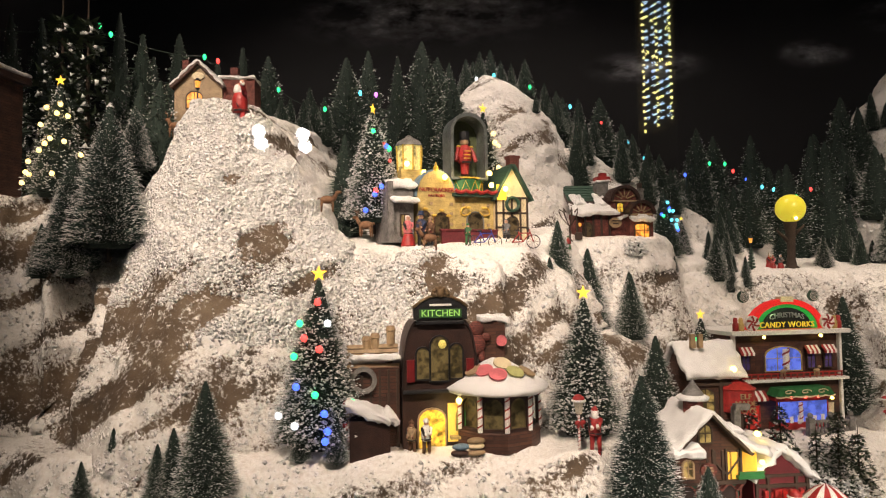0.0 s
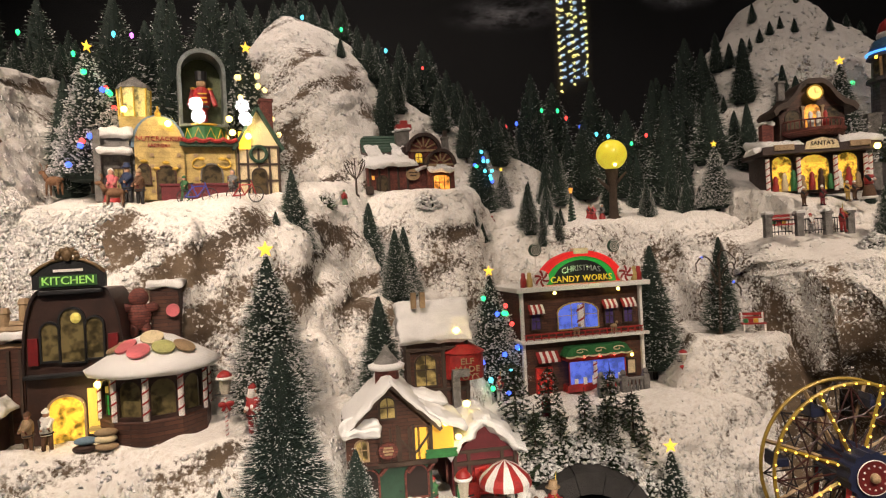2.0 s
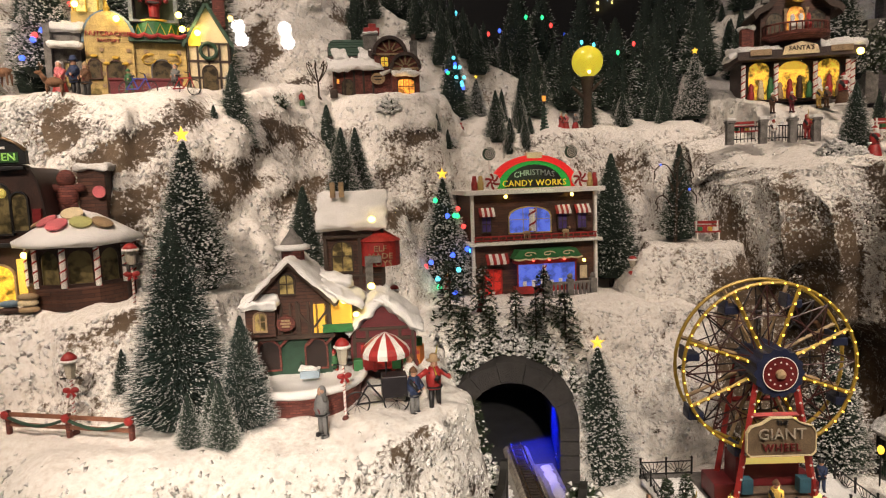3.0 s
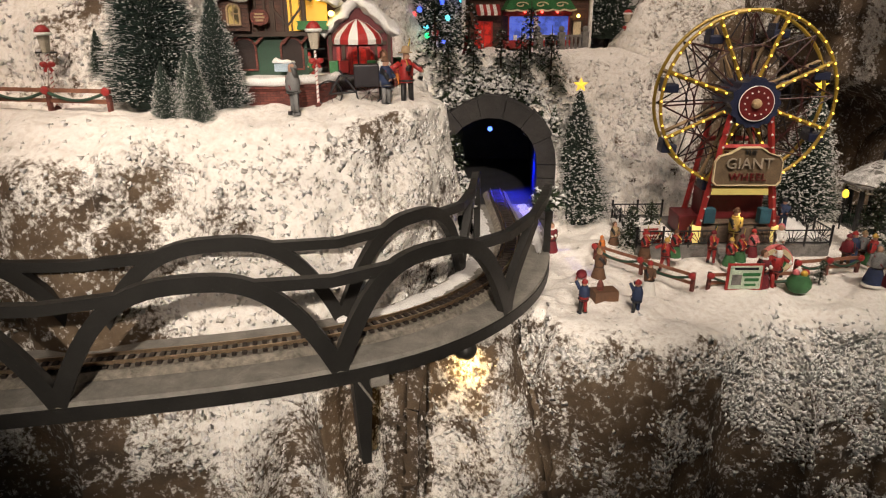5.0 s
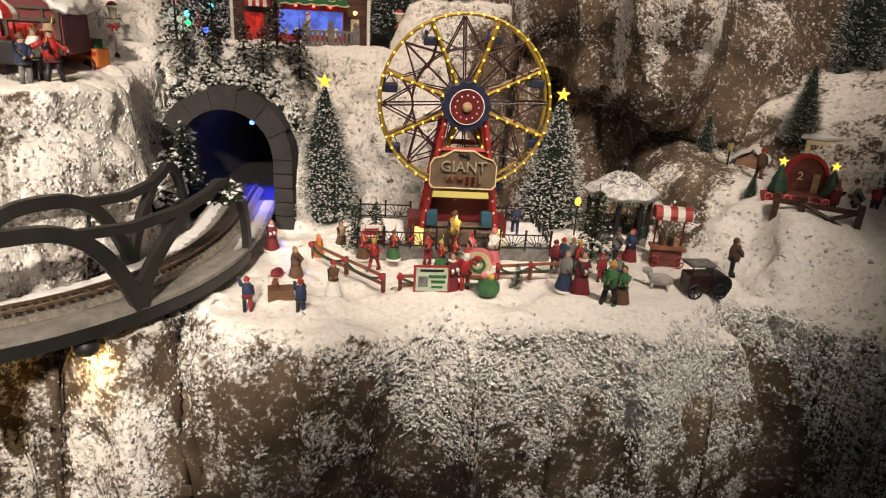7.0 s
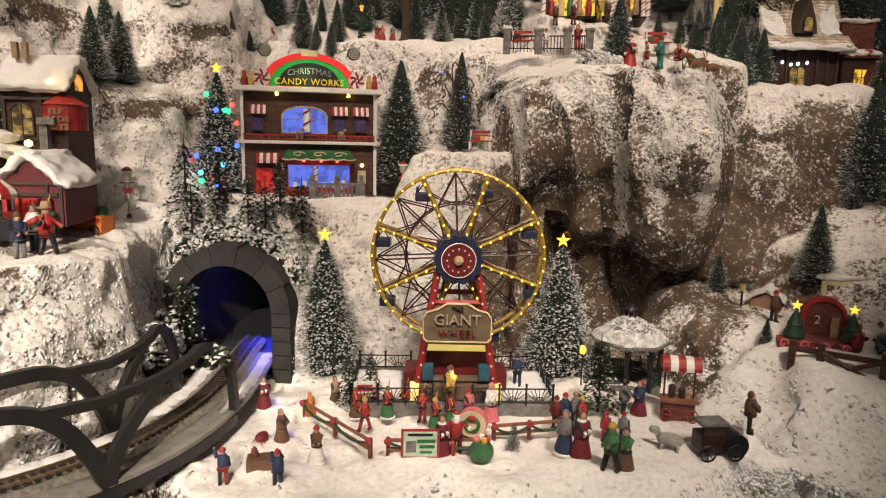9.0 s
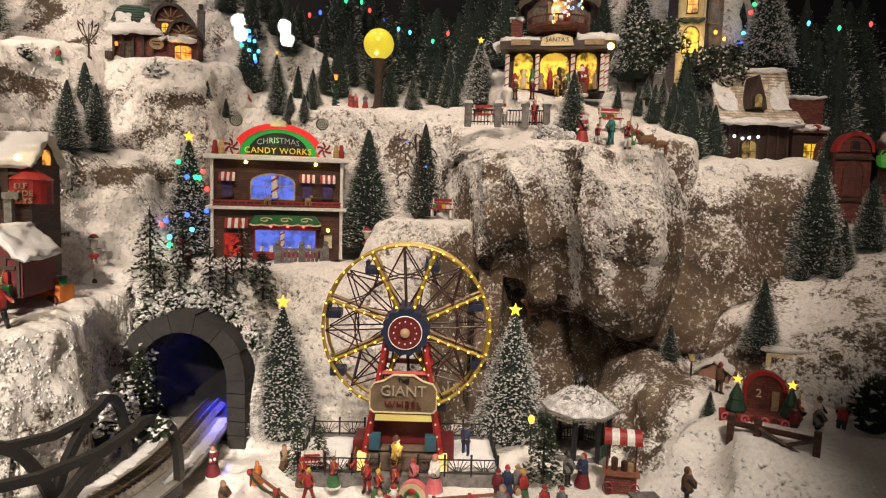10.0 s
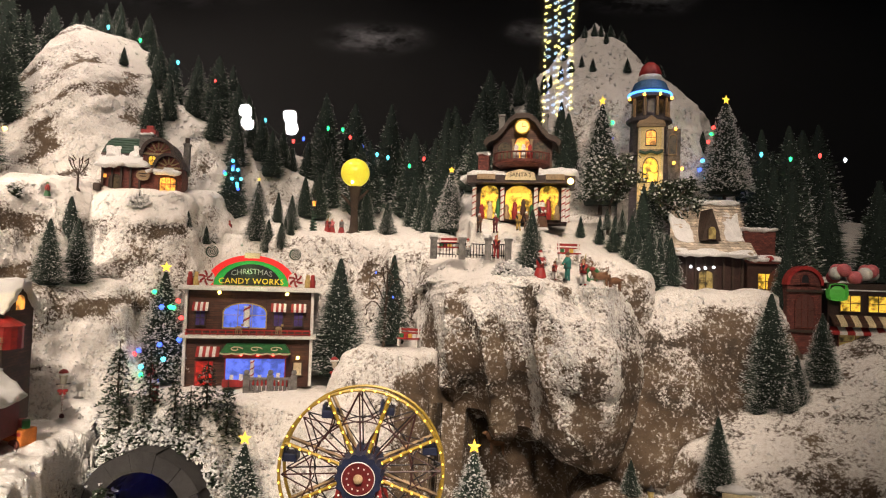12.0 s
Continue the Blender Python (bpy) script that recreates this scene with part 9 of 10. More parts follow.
for i in range(5):
    x0, x1 = -0.034 + 0.0136 * i, -0.034 + 0.0136 * (i + 1)
    bm = bms[i % 2]
    sec = [(0.018 * math.cos(a), 0.076 + 0.015 * math.sin(a)) for a in np.linspace(-0.2, math.pi + 0.2, 10)]
    A = [bm.verts.new((x0, y, z)) for y, z in sec]
    B = [bm.verts.new((x1, y, z)) for y, z in sec]
    for a in range(9):
        bm.faces.new((A[a], A[a + 1], B[a + 1], B[a]))
    if i in (0, 4):
        bm.faces.new(A if i == 0 else B[::-1])
cp = part("canopy", bms[0], REDP, st)
part("stripe", bms[1], WHITEP, cp)
for x, h, m in ((-0.012, 0.016, BROWN), (0.006, 0.012, CHOC), (0.016, 0.009, TAN)):
    bm = bmesh.new()
    lathe(bm, [(0.006, 0), (0.0065, h), (0.004, h + 0.002)], x, 0, 0.031, 9)
    part("jar", bm, m, st)
for sx in (-0.024, 0.024):
    bm = bmesh.new()
    tube(bm, [(sx, -0.015 + 0.0, 0.009 + 0.0)] + [(sx + 0.009 * math.cos(a), -0.016, 0.009 + 0.009 * math.sin(a)) for a in np.linspace(0, 2 * math.pi, 15)], 0.0011, 5)
    part("wheel", bm, REDP, st)
gt = thing("goat_sculpture", "small white goat model on the snow", "model animal", at(1.291, 0.975, G, 160))
bm = bmesh.new()
ball(bm, 0, 0, 0.018, 0.010, 1.7, 0.8, 0.9)
ball(bm, 0.019, 0, 0.028, 0.0055, 1.3, 0.8, 1)
rod(bm, (0.012, 0, 0.020), (0.018, 0, 0.028), 0.005, 0.004)
for sx in (-0.010, 0.010):
    for sy in (-0.005, 0.005):
        rod(bm, (sx, sy, 0), (sx, sy, 0.014), 0.0017, 0.0026, 6)
part("body", bm, paint("shaggy_grey", (0.50, 0.48, 0.44), 0.9, scale=120, bump=0.8), gt, smooth=True)
cart = thing("hand_cart", "dark wooden barrel cart with spoked wheels", "cart", at(1.347, 0.978, G, 10))
block(cart, "frame", CHOC, (-0.008, 0, 0.020, 0.034, 0.024, 0.022), soft=0.001)
bm = bmesh.new()
rod(bm, (0.020, -0.016, 0.017), (0.020, 0.016, 0.017), 0.015, seg=14)
part("barrel", bm, BLACKP, cart)
block(cart, "canopy", GREYP, (-0.008, 0, 0.044, 0.036, 0.026, 0.004), soft=0.001)
for sx in (-0.022, 0.006):
    bm = bmesh.new()
    rod(bm, (sx, -0.010, 0.03), (sx, -0.010, 0.043), 0.001, seg=5)
    part("pole", bm, DKMETAL, cart)
for sx in (-0.018, 0.018):
    bm = bmesh.new()
    tube(bm, [(sx + 0.010 * math.cos(a), -0.018, 0.010 + 0.010 * math.sin(a)) for a in np.linspace(0, 2 * math.pi, 17)[:-1]], 0.0012, 5, True)
    for k in range(4):
        a = k * math.pi / 4
        rod(bm, (sx - 0.010 * math.cos(a), -0.018, 0.010 - 0.010 * math.sin(a)), (sx + 0.010 * math.cos(a), -0.018, 0.010 + 0.010 * math.sin(a)), 0.0007, seg=4)
    part("wheel", bm, DKMETAL, cart)

# ---- skating corner ----
SG = 1.046
hut = thing("rental_hut", "brown rental hut with a cream sign board", "hut", at(1.625, 1.225, SG + 0.02, -14))
block(hut, "wall", BROWN, (0, 0.02, 0.030, 0.085, 0.045, 0.064))
block(hut, "sign_board", CREAM, (0.005, -0.006, 0.066, 0.100, 0.004, 0.022), soft=0.001)
letters("SKATE RENTALS", 0.0118, BLACKP, hut, 0.005, -0.0088, 0.066)
snow_on(hut, (0, 0.02, 0.082, 0.105, 0.055, 0.009))
window(hut, 0.008, 0.012, 0.050, 0.034, -0.003, LIT_DIM, TIMBER, 0, 1)
bulbs(hut, STAR_LIT, 0.006, (-0.038, -0.010, 0.044), (0.046, -0.010, 0.046), name="star_light")
shed = thing("small_shed", "small pink-brown shed with a snowy roof", "shed", at(1.512, 1.262, SG + 0.015, -30))
part("wall", plate(bmesh.new(), gable(0.045, 0.036, 0.050), 0.0, 0.045), paint("pinkish_wood", (0.36, 0.20, 0.14), 0.7), shed)
snow_on(shed, (-0.013, 0.022, 0.048, 0.036, 0.056, 0.005, 0, -32, 0), (0.013, 0.022, 0.048, 0.036, 0.056, 0.005, 0, 32, 0))
chair = thing("photo_chair", "big red carved photo chair marked with a number", "chair", at(1.548, 1.150, SG + 0.008, -14))
part("backrest", plate(bmesh.new(), arch(0, 0.012, 0.050, 0.062, 0.5), 0.0, 0.010), BRICK, chair)
part("back_rim", rim(bmesh.new(), arch(0, 0.008, 0.060, 0.072, 0.5), arch(0, 0.012, 0.050, 0.062, 0.5), -0.003, 0.010), REDP, chair)
block(chair, "seat", BRICK, (0, -0.014, 0.012, 0.060, 0.034, 0.020), soft=0.002)
letters("2", 0.018, CREAM, chair, -0.008, -0.001, 0.045)
block(chair, "side", TAN, (0.014, -0.003, 0.036, 0.010, 0.004, 0.030))
sled = thing("carved_sled", "red carved sled with scrolled sides and star-topped little firs", "sled", at(1.532, 1.128, SG + 0.006, -16))
block(sled, "body", REDP, (-0.006, 0, 0.014, 0.094, 0.034, 0.016), soft=0.003)
for k in range(7):
    bm = bmesh.new()
    tube(bm, [(-0.046 + 0.013 * k + 0.006 * (1 - a / 8) * math.cos(a), -0.0185, 0.018 + 0.008 * (1 - a / 8) * math.sin(a)) for a in np.linspace(0, 7, 16)], 0.0016, 5)
    part("scroll", bm, BRICK if k % 2 else PINK, sled)
for sx in (-0.030, 0.042):
    bm = bmesh.new()
    lathe(bm, [(0.013, 0.020), (0.015, 0.026), (0.010, 0.040), (0.011, 0.042), (0.005, 0.056), (0.001, 0.064)], sx, 0.006, 0.0, 9)
    fir = part("fir_ornament", bm, DKGREEN, sled)
    bm = star_bm(0.008)
    bmesh.ops.translate(bm, verts=bm.verts, vec=(sx, 0.006, 0.070))
    part("star", bm, STAR_LIT, fir, "glowing yellow star")
gate = thing("ranch_fence", "brown ranch fence with crossed rails on the snow", "fence", at(1.478, 1.085, SG - 0.014, -30) @ Matrix.Diagonal((1, 1.5, 1.45, 1)))
for x in (0, 0.034, 0.105):
    bm = bmesh.new()
    box(bm, x, 0, 0.018, 0.009, 0.007, 0.040, soft=0.001)
    part("post", bm, BROWN, gate)
bm = bmesh.new()
for x0, x1 in ((0, 0.034), (0.034, 0.105)):
    box(bm, (x0 + x1) / 2, 0, 0.030, x1 - x0, 0.003, 0.005)
    box(bm, (x0 + x1) / 2, 0, 0.010, x1 - x0, 0.003, 0.005)
part("rail", bm, BROWN, gate)
bm = bmesh.new()
rod(bm, (0.036, -0.003, 0.009), (0.103, -0.003, 0.031), 0.0022, seg=4)
rod(bm, (0.036, -0.003, 0.031), (0.103, -0.003, 0.009), 0.0022, seg=4)
part("cross_rail", bm, BROWN, gate)
for k, (x, y, c, l) in enumerate(((1.585, 1.125, "red", "grey"), (1.605, 1.105, "grey", "navy"), (1.625, 1.145, "white", "red"), (1.500, 1.20, "brown", "brown"), (1.645, 1.12, "red", "navy"), (1.570, 1.10, "wine", "wine"))):
    figurine("small painted skater figure sitting or standing by the hut", x, y, SG + 0.004 + (0.03 if k == 3 else 0), 40 * k, c, l, ("red", "white", "brown")[k % 3], "cap", arms="hold", size=0.8, group="skaters by the hut")
for x, y, z, h in ((1.480, 1.278, 1.055, 0.075),):
    lp = thing("street_lamp", "black old-style street lamp with a glass lantern", "lamp", at(x, y, z))
    bm = bmesh.new()
    lathe(bm, [(0.004, 0), (0.002, 0.01), (0.0016, h * 0.75)], seg=8)
    part("post", bm, BLACKP, lp)
    bm = bmesh.new()
    lathe(bm, [(0.004, h * 0.75), (0.0065, h * 0.93)], seg=6)
    part("lantern", bm, LIT_DIM, lp)
    bm = bmesh.new()
    lathe(bm, [(0.0085, h * 0.93), (0.003, h * 0.99), (0.001, h * 1.05)], seg=6)
    part("cap", bm, BLACKP, lp)
for x, y, z in ((1.208, 1.165, 1.035), (1.395, 1.24, 1.02)):
    ln = thing("yellow_lantern", "small glowing yellow lantern on a dark post", "lantern", at(x, y, z - 0.055))
    part("glass", ball(bmesh.new(), 0, 0, 0.055, 0.0055, 0.9, 0.9, 1.3, 8), glow("lantern_glow", (1.0, 0.6, 0.05), 2.5), ln)
    bm = bmesh.new()
    rod(bm, (0, 0, -0.002), (0, 0, 0.049), 0.0012, seg=6)
    part("post", bm, BLACKP, ln)


# ---- lamps, carts, benches and plants among the houses ----
GREENERY = leaf_mat("dark_leaf", (0.008, 0.016, 0.007), (0.04, 0.06, 0.025))
WIRE = paint("green_wire", (0.012, 0.03, 0.016), 0.5, scale=60)


def capped_lamp(x, y, z, h, label="red post street lamp with a red snowy cap and bow", bow=True):
    t = thing("street_lamp", label, "lamp", at(x, y, z, 12 * (x * 37 % 3)), "capped street lamps")
    candy_pole(t, 0, 0, 0.004, h * 0.66, 0.0015, "post")
    bm = bmesh.new()
    lathe(bm, [(0.0042, -0.003), (0.0040, 0.004), (0.0018, 0.007)], seg=9)
    part("foot", bm, BRICK, t)
    bm = bmesh.new()
    rod(bm, (-0.011, 0, h * 0.68), (0.011, 0, h * 0.68), 0.0009, seg=6)
    part("cross_bar", bm, BLACKP, t)
    bm = bmesh.new()
    lathe(bm, [(0.0045, h * 0.68), (0.0068, h * 0.86), (0.0066, h * 0.88)], seg=6)
    part("lantern", bm, paint("milky_glass", (0.52, 0.47, 0.38), 0.25, scale=80), t, "milky glass lantern")
    bm = bmesh.new()
    tube(bm, [(0.0078 * math.cos(a), 0.0078 * math.sin(a), h * 0.885) for a in np.linspace(0, 2 * math.pi, 15)[:-1]], 0.0019, 6, True)
    cap = part("cap_rim", bm, WHITEP, t)
    bm = bmesh.new()
    lathe(bm, [(0.0082, h * 0.89), (0.0075, h * 0.93), (0.004, h * 0.97), (0.001, h * 0.985)], seg=14)
    part("cap", bm, REDP, cap, smooth=True)
    if bow:
        bm = bmesh.new()
        for s in (-1, 1):
            ball(bm, s * 0.0042, -0.003, h * 0.55, 0.004, 1.1, 0.6, 0.8, 8)
            rod(bm, (0, -0.003, h * 0.55), (s * 0.004, -0.003, h * 0.47), 0.0012, 0.0018, 5)
        part("bow", bm, REDP, t, "red ribbon bow")
    return t


capped_lamp(0.186, 0.814, 1.203, 0.093)
capped_lamp(0.471, 0.852, 1.203, 0.095)
capped_lamp(0.895, 1.420, 1.236, 0.072)
capped_lamp(0.222, 0.885, 1.322, 0.082)
capped_lamp(-0.075, 0.872, 1.322, 0.078)
capped_lamp(0.470, 1.22, 1.21, 0.085)


def bench(x, y, z, turn, label="small red bench with snow and parcels on it", size=1.0):
    t = thing("bench", label, "bench", at(x, y, z, turn, size), "red benches")
    block(t, "seat", REDP, (0, -0.002, 0.014, 0.044, 0.005, 0.003), (0, 0.005, 0.014, 0.044, 0.005, 0.003))
    block(t, "backrest", REDP, (0, 0.011, 0.024, 0.044, 0.0022, 0.004), (0, 0.0115, 0.031, 0.044, 0.0022, 0.005))
    for sx in (-0.019, 0.019):
        block(t, "leg", WHITEP, (sx, 0.002, 0.006, 0.003, 0.015, 0.014), (sx, 0.011, 0.020, 0.003, 0.003, 0.028))
    for i, m in enumerate((GREENP, REDP, GOLDP, WHITEP)):
        block(t, "parcel", m, (-0.014 + 0.009 * i, 0.002, 0.019, 0.007, 0.007, 0.008), soft=0.0006)
    return t


bench(1.038, 1.437, 1.333, -8)
bench(1.110, 1.456, 1.518, -12)
bench(1.350, 1.420, 1.512, 6)
bench(-0.53, 1.095, 1.70, 10, "snow-covered grey bench below the chalet", 0.9)


def bicycle(x, y, z, turn, mat, label):
    t = thing("bicycle", label, "bicycle", at(x, y, z, turn), "bicycles at the factory")
    for sx in (-0.018, 0.018):
        bm = bmesh.new()
        tube(bm, [(sx + 0.0115 * math.cos(a), 0, 0.012 + 0.0115 * math.sin(a)) for a in np.linspace(0, 2 * math.pi, 21)[:-1]], 0.0008, 5, True)
        w = part("wheel", bm, BLACKP, t)
        bm = bmesh.new()
        for k in range(5):
            a = k * math.pi / 5
            rod(bm, (sx - 0.011 * math.cos(a), 0, 0.012 - 0.011 * math.sin(a)), (sx + 0.011 * math.cos(a), 0, 0.012 + 0.011 * math.sin(a)), 0.0003, seg=4)
        part("spokes", bm, GREYP, w)
    bm = bmesh.new()
    for a, b in (((-0.018, 0, 0.012), (-0.006, 0, 0.027)), ((-0.006, 0, 0.027), (0.012, 0, 0.027)), ((-0.008, 0, 0.030), (0.0, 0, 0.012)), ((0.0, 0, 0.012), (0.012, 0, 0.027)), ((-0.018, 0, 0.012), (0.0, 0, 0.012)), ((0.018, 0, 0.012), (0.011, 0, 0.033))):
        rod(bm, a, b, 0.0010, seg=6)
    part("frame", bm, mat, t)
    block(t, "saddle", BLACKP, (-0.0085, 0, 0.0315, 0.008, 0.004, 0.0025), soft=0.0008)
    bm = bmesh.new()
    tube(bm, [(0.007, -0.007, 0.035), (0.011, -0.003, 0.034), (0.011, 0.003, 0.034), (0.007, 0.007, 0.035)], 0.0008, 5)
    part("handlebar", bm, DKMETAL, t)
    return t


bicycle(0.166, 1.163, 1.604, -8, REDP, "small red model bicycle parked on the snow")
bicycle(0.100, 1.150, 1.604, 6, paint("blue_enamel", (0.04, 0.06, 0.35), 0.4), "small blue model bicycle leaning at the factory")

vendor = thing("vendor_bicycle", "vendor's cargo bicycle under a red and white striped umbrella", "bicycle cart", at(0.505, 0.868, 1.204, 14))
for sx in (-0.024, 0.020):
    bm = bmesh.new()
    tube(bm, [(sx + 0.014 * math.cos(a), 0, 0.0145 + 0.014 * math.sin(a)) for a in np.linspace(0, 2 * math.pi, 23)[:-1]], 0.0009, 5, True)
    for k in range(5):
        a = k * math.pi / 5
        rod(bm, (sx - 0.013 * math.cos(a), 0, 0.0145 - 0.013 * math.sin(a)), (sx + 0.013 * math.cos(a), 0, 0.0145 + 0.013 * math.sin(a)), 0.0003, seg=4)
    part("wheel", bm, BLACKP, vendor)
bm = bmesh.new()
for a, b in (((-0.024, 0, 0.0145), (-0.012, 0, 0.034)), ((-0.012, 0, 0.034), (0.006, 0, 0.034)), ((-0.024, 0, 0.0145), (0.006, 0, 0.016)), ((0.006, 0, 0.016), (-0.012, 0, 0.040))):
    rod(bm, a, b, 0.0011, seg=6)
part("frame", bm, BLACKP, vendor)
block(vendor, "cargo_box", DKMETAL, (0.018, 0, 0.034, 0.028, 0.022, 0.024), soft=0.0015)
bm = bmesh.new()
rod(bm, (0.010, 0, 0.02), (0.010, 0, 0.090), 0.0011, seg=7)
part("pole", bm, BLACKP, vendor)
bms = [bmesh.new(), bmesh.new()]
for i in range(16):
    bm = bms[i % 2]
    a0, a1 = 2 * math.pi * i / 16, 2 * math.pi * (i + 1) / 16
    ring = [[bm.verts.new((0.010 + r * math.cos(a), r * math.sin(a), z)) for a in (a0, a1)] for r, z in ((0.0005, 0.094), (0.012, 0.089), (0.024, 0.079), (0.0275, 0.073), (0.0272, 0.068))]
    for p, q in zip(ring, ring[1:]):
        bm.faces.new((p[0], p[1], q[1], q[0]))
um = part("umbrella", bms[0], REDP, vendor, "red and white striped umbrella")
part("stripe", bms[1], WHITEP, um)

pump = thing("toy_cart", "orange and red elf cart heaped with parcels", "cart", at(0.505, 1.06, 1.206, -6))
block(pump, "body", CLOTH["orange"], (0, 0, 0.016, 0.056, 0.03, 0.024), soft=0.003)
block(pump, "stripe", REDP, (0, -0.0158, 0.022, 0.054, 0.001, 0.005))
for i, m in enumerate((REDP, WHITEP, CLOTH["orange"], PINK, GREENP)):
    block(pump, "parcel", m, (-0.021 + 0.0105 * i, 0.002 * (i % 2), 0.034, 0.010, 0.012, 0.012, 12 * i), soft=0.001)
for sx in (-0.018, 0.018):
    bm = bmesh.new()
    rod(bm, (sx, -0.019, 0.007), (sx, -0.015, 0.007), 0.008, seg=14)
    part("wheel", bm, BRICK, pump)

# ---- figures by the workshop, the kitchen and the factory ----
figurine("small painted man figure in a red waistcoat and white shirt", 0.566, 0.885, 1.204, 10, "red", "black", "tan", "brim", arms="wide", size=0.96)
figurine("small painted boy figure in blue reaching out", 0.545, 0.868, 1.204, 60, "navy", "grey", "brown", "cap", arms="hold", size=0.85)
figurine("small painted figure in white behind the singer", 0.536, 0.905, 1.204, -20, "white", "black", "brown", "hood", arms="hold", size=0.95)
figurine("small grey stone statuette raising an arm", 0.456, 0.814, 1.202, -40, "grey", "grey", "grey", "hood", arms="up", size=0.85)
for x, y, c, l in ((0.372, 0.95, "red", "brown"), (0.402, 0.945, "red", "green"), (0.436, 0.945, "green", "red")):
    figurine("small painted elf figure working at the toy shop", x, y, 1.219, -20, c, l, "red" if c == "green" else "green", "cap", arms="hold", size=0.62, group="elves at the toy workshop")
figurine("small red-coated figure with white beard by the lamp", 0.245, 0.905, 1.322, -10, "red", "red", "red", "cap", arms="hold", size=0.95, beard=True)
figurine("small painted cook figure in white", 0.024, 0.890, 1.322, 20, "white", "brown", "white", "cap", arms="hold", size=0.75)
figurine("small painted cook figure in tan", 0.005, 0.888, 1.322, -15, "tan", "brown", "brown", "cap", arms="hold", size=0.72)
figurine("small red-coated figure with white beard sitting in the snow", 0.612, 1.262, 1.232, 15, "red", "wine", "red", "cap", skirt=True, arms="hold", size=0.72, beard=True)
figurine("small painted figure in red and white by the lit fir", 0.545, 1.372, 1.236, 0, "red", "white", "red", "cap", arms="hold", size=0.75)
figurine("small painted figure in red beside the lit fir", 0.500, 1.352, 1.226, 30, "red", "wine", "white", "cap", size=0.62)
figurine("small painted lady figure in a pink dress", -0.035, 1.165, 1.607, 20, "pink", "red", "white", "hood", skirt=True, arms="hold", size=0.95)
figurine("small painted man figure in navy", -0.012, 1.168, 1.607, -15, "navy", "black", "navy", "brim", arms="hold", size=1.0)
figurine("small painted man figure in brown", 0.004, 1.172, 1.607, -25, "brown", "black", "tan", "cap", arms="hold", size=0.9)
figurine("small painted figure in green at the factory door", 0.070, 1.178, 1.612, 0, "green", "green", "green", "cap", arms="hold", size=0.62)
figurine("small painted figure in grey at the timber door", 0.138, 1.196, 1.612, 0, "grey", "black", "grey", "hood", arms="hold", size=0.75)
figurine("small painted red-robed skier figure on the crest", -0.294, 1.050, 1.792, -30, "red", "red", "red", "hood", arms="up", size=1.4, beard=True)
# the terrace before the candy-post house
figurine("red-coated figure with white beard beside the fir", 1.290, 1.360, 1.472, 30, "red", "red", "red", "cap", skirt=True, arms="hold", size=0.88, beard=True)
figurine("small painted child figure in red on the snow", 1.316, 1.355, 1.474, -20, "red", "white", "brown", "cap", arms="hold", size=0.55)
figurine("small painted man figure in a teal coat", 1.340, 1.360, 1.474, -60, "teal", "teal", "brown", "cap", arms="hold", size=0.82)
figurine("small painted figure in a striped coat with a notice", 1.368, 1.352, 1.466, -15, "red", "white", "brown", "hood", arms="hold", size=0.78)
figurine("small painted red figure behind the railing", 1.208, 1.425, 1.512, 10, "red", "red", "red", "hood", arms="hold", size=0.72)
figurine("small painted figure in white on the terrace", 1.152, 1.432, 1.512, 0, "white", "grey", "red", "cap", arms="hold", size=0.6)
figurine("red-coated figure with white beard at the shop door", 1.300, 1.487, 1.575, 15, "red", "brown", "red", "cap", skirt=True, arms="hold", size=0.95, beard=True)
for x, y, c in ((1.172, 1.488, "brown"), (1.205, 1.482, "wine"), (1.252, 1.478, "mustard"), (1.268, 1.482, "brown")):
    figurine("small painted figure queuing before the shop", x, y, 1.566 if x < 1.24 else 1.572, 20, c, c, "white", "cap", arms="hold", size=0.62, group="queue before the shop")
for x, y, z, c in ((0.806, 1.715, 1.566, "pink"), (0.828, 1.722, 1.566, "grey"), (0.795, 1.712, 1.566, "red")):
    figurine("small painted figure on a sledge in the snow", x, y, z, 20, c, "red", "white", "hood", skirt=True, arms="hold", size=0.6, group="sledging party")
figurine("small painted red and green gnome by the cottage", 0.272, 1.429, 1.610, 0, "red", "green", "green", "cap", skirt=True, size=0.5)
figurine("small painted figure in red beside the lit fir on the shelf", 0.566, 1.668, 1.553, 0, "red", "wine", "red", "cap", skirt=True, size=0.55)


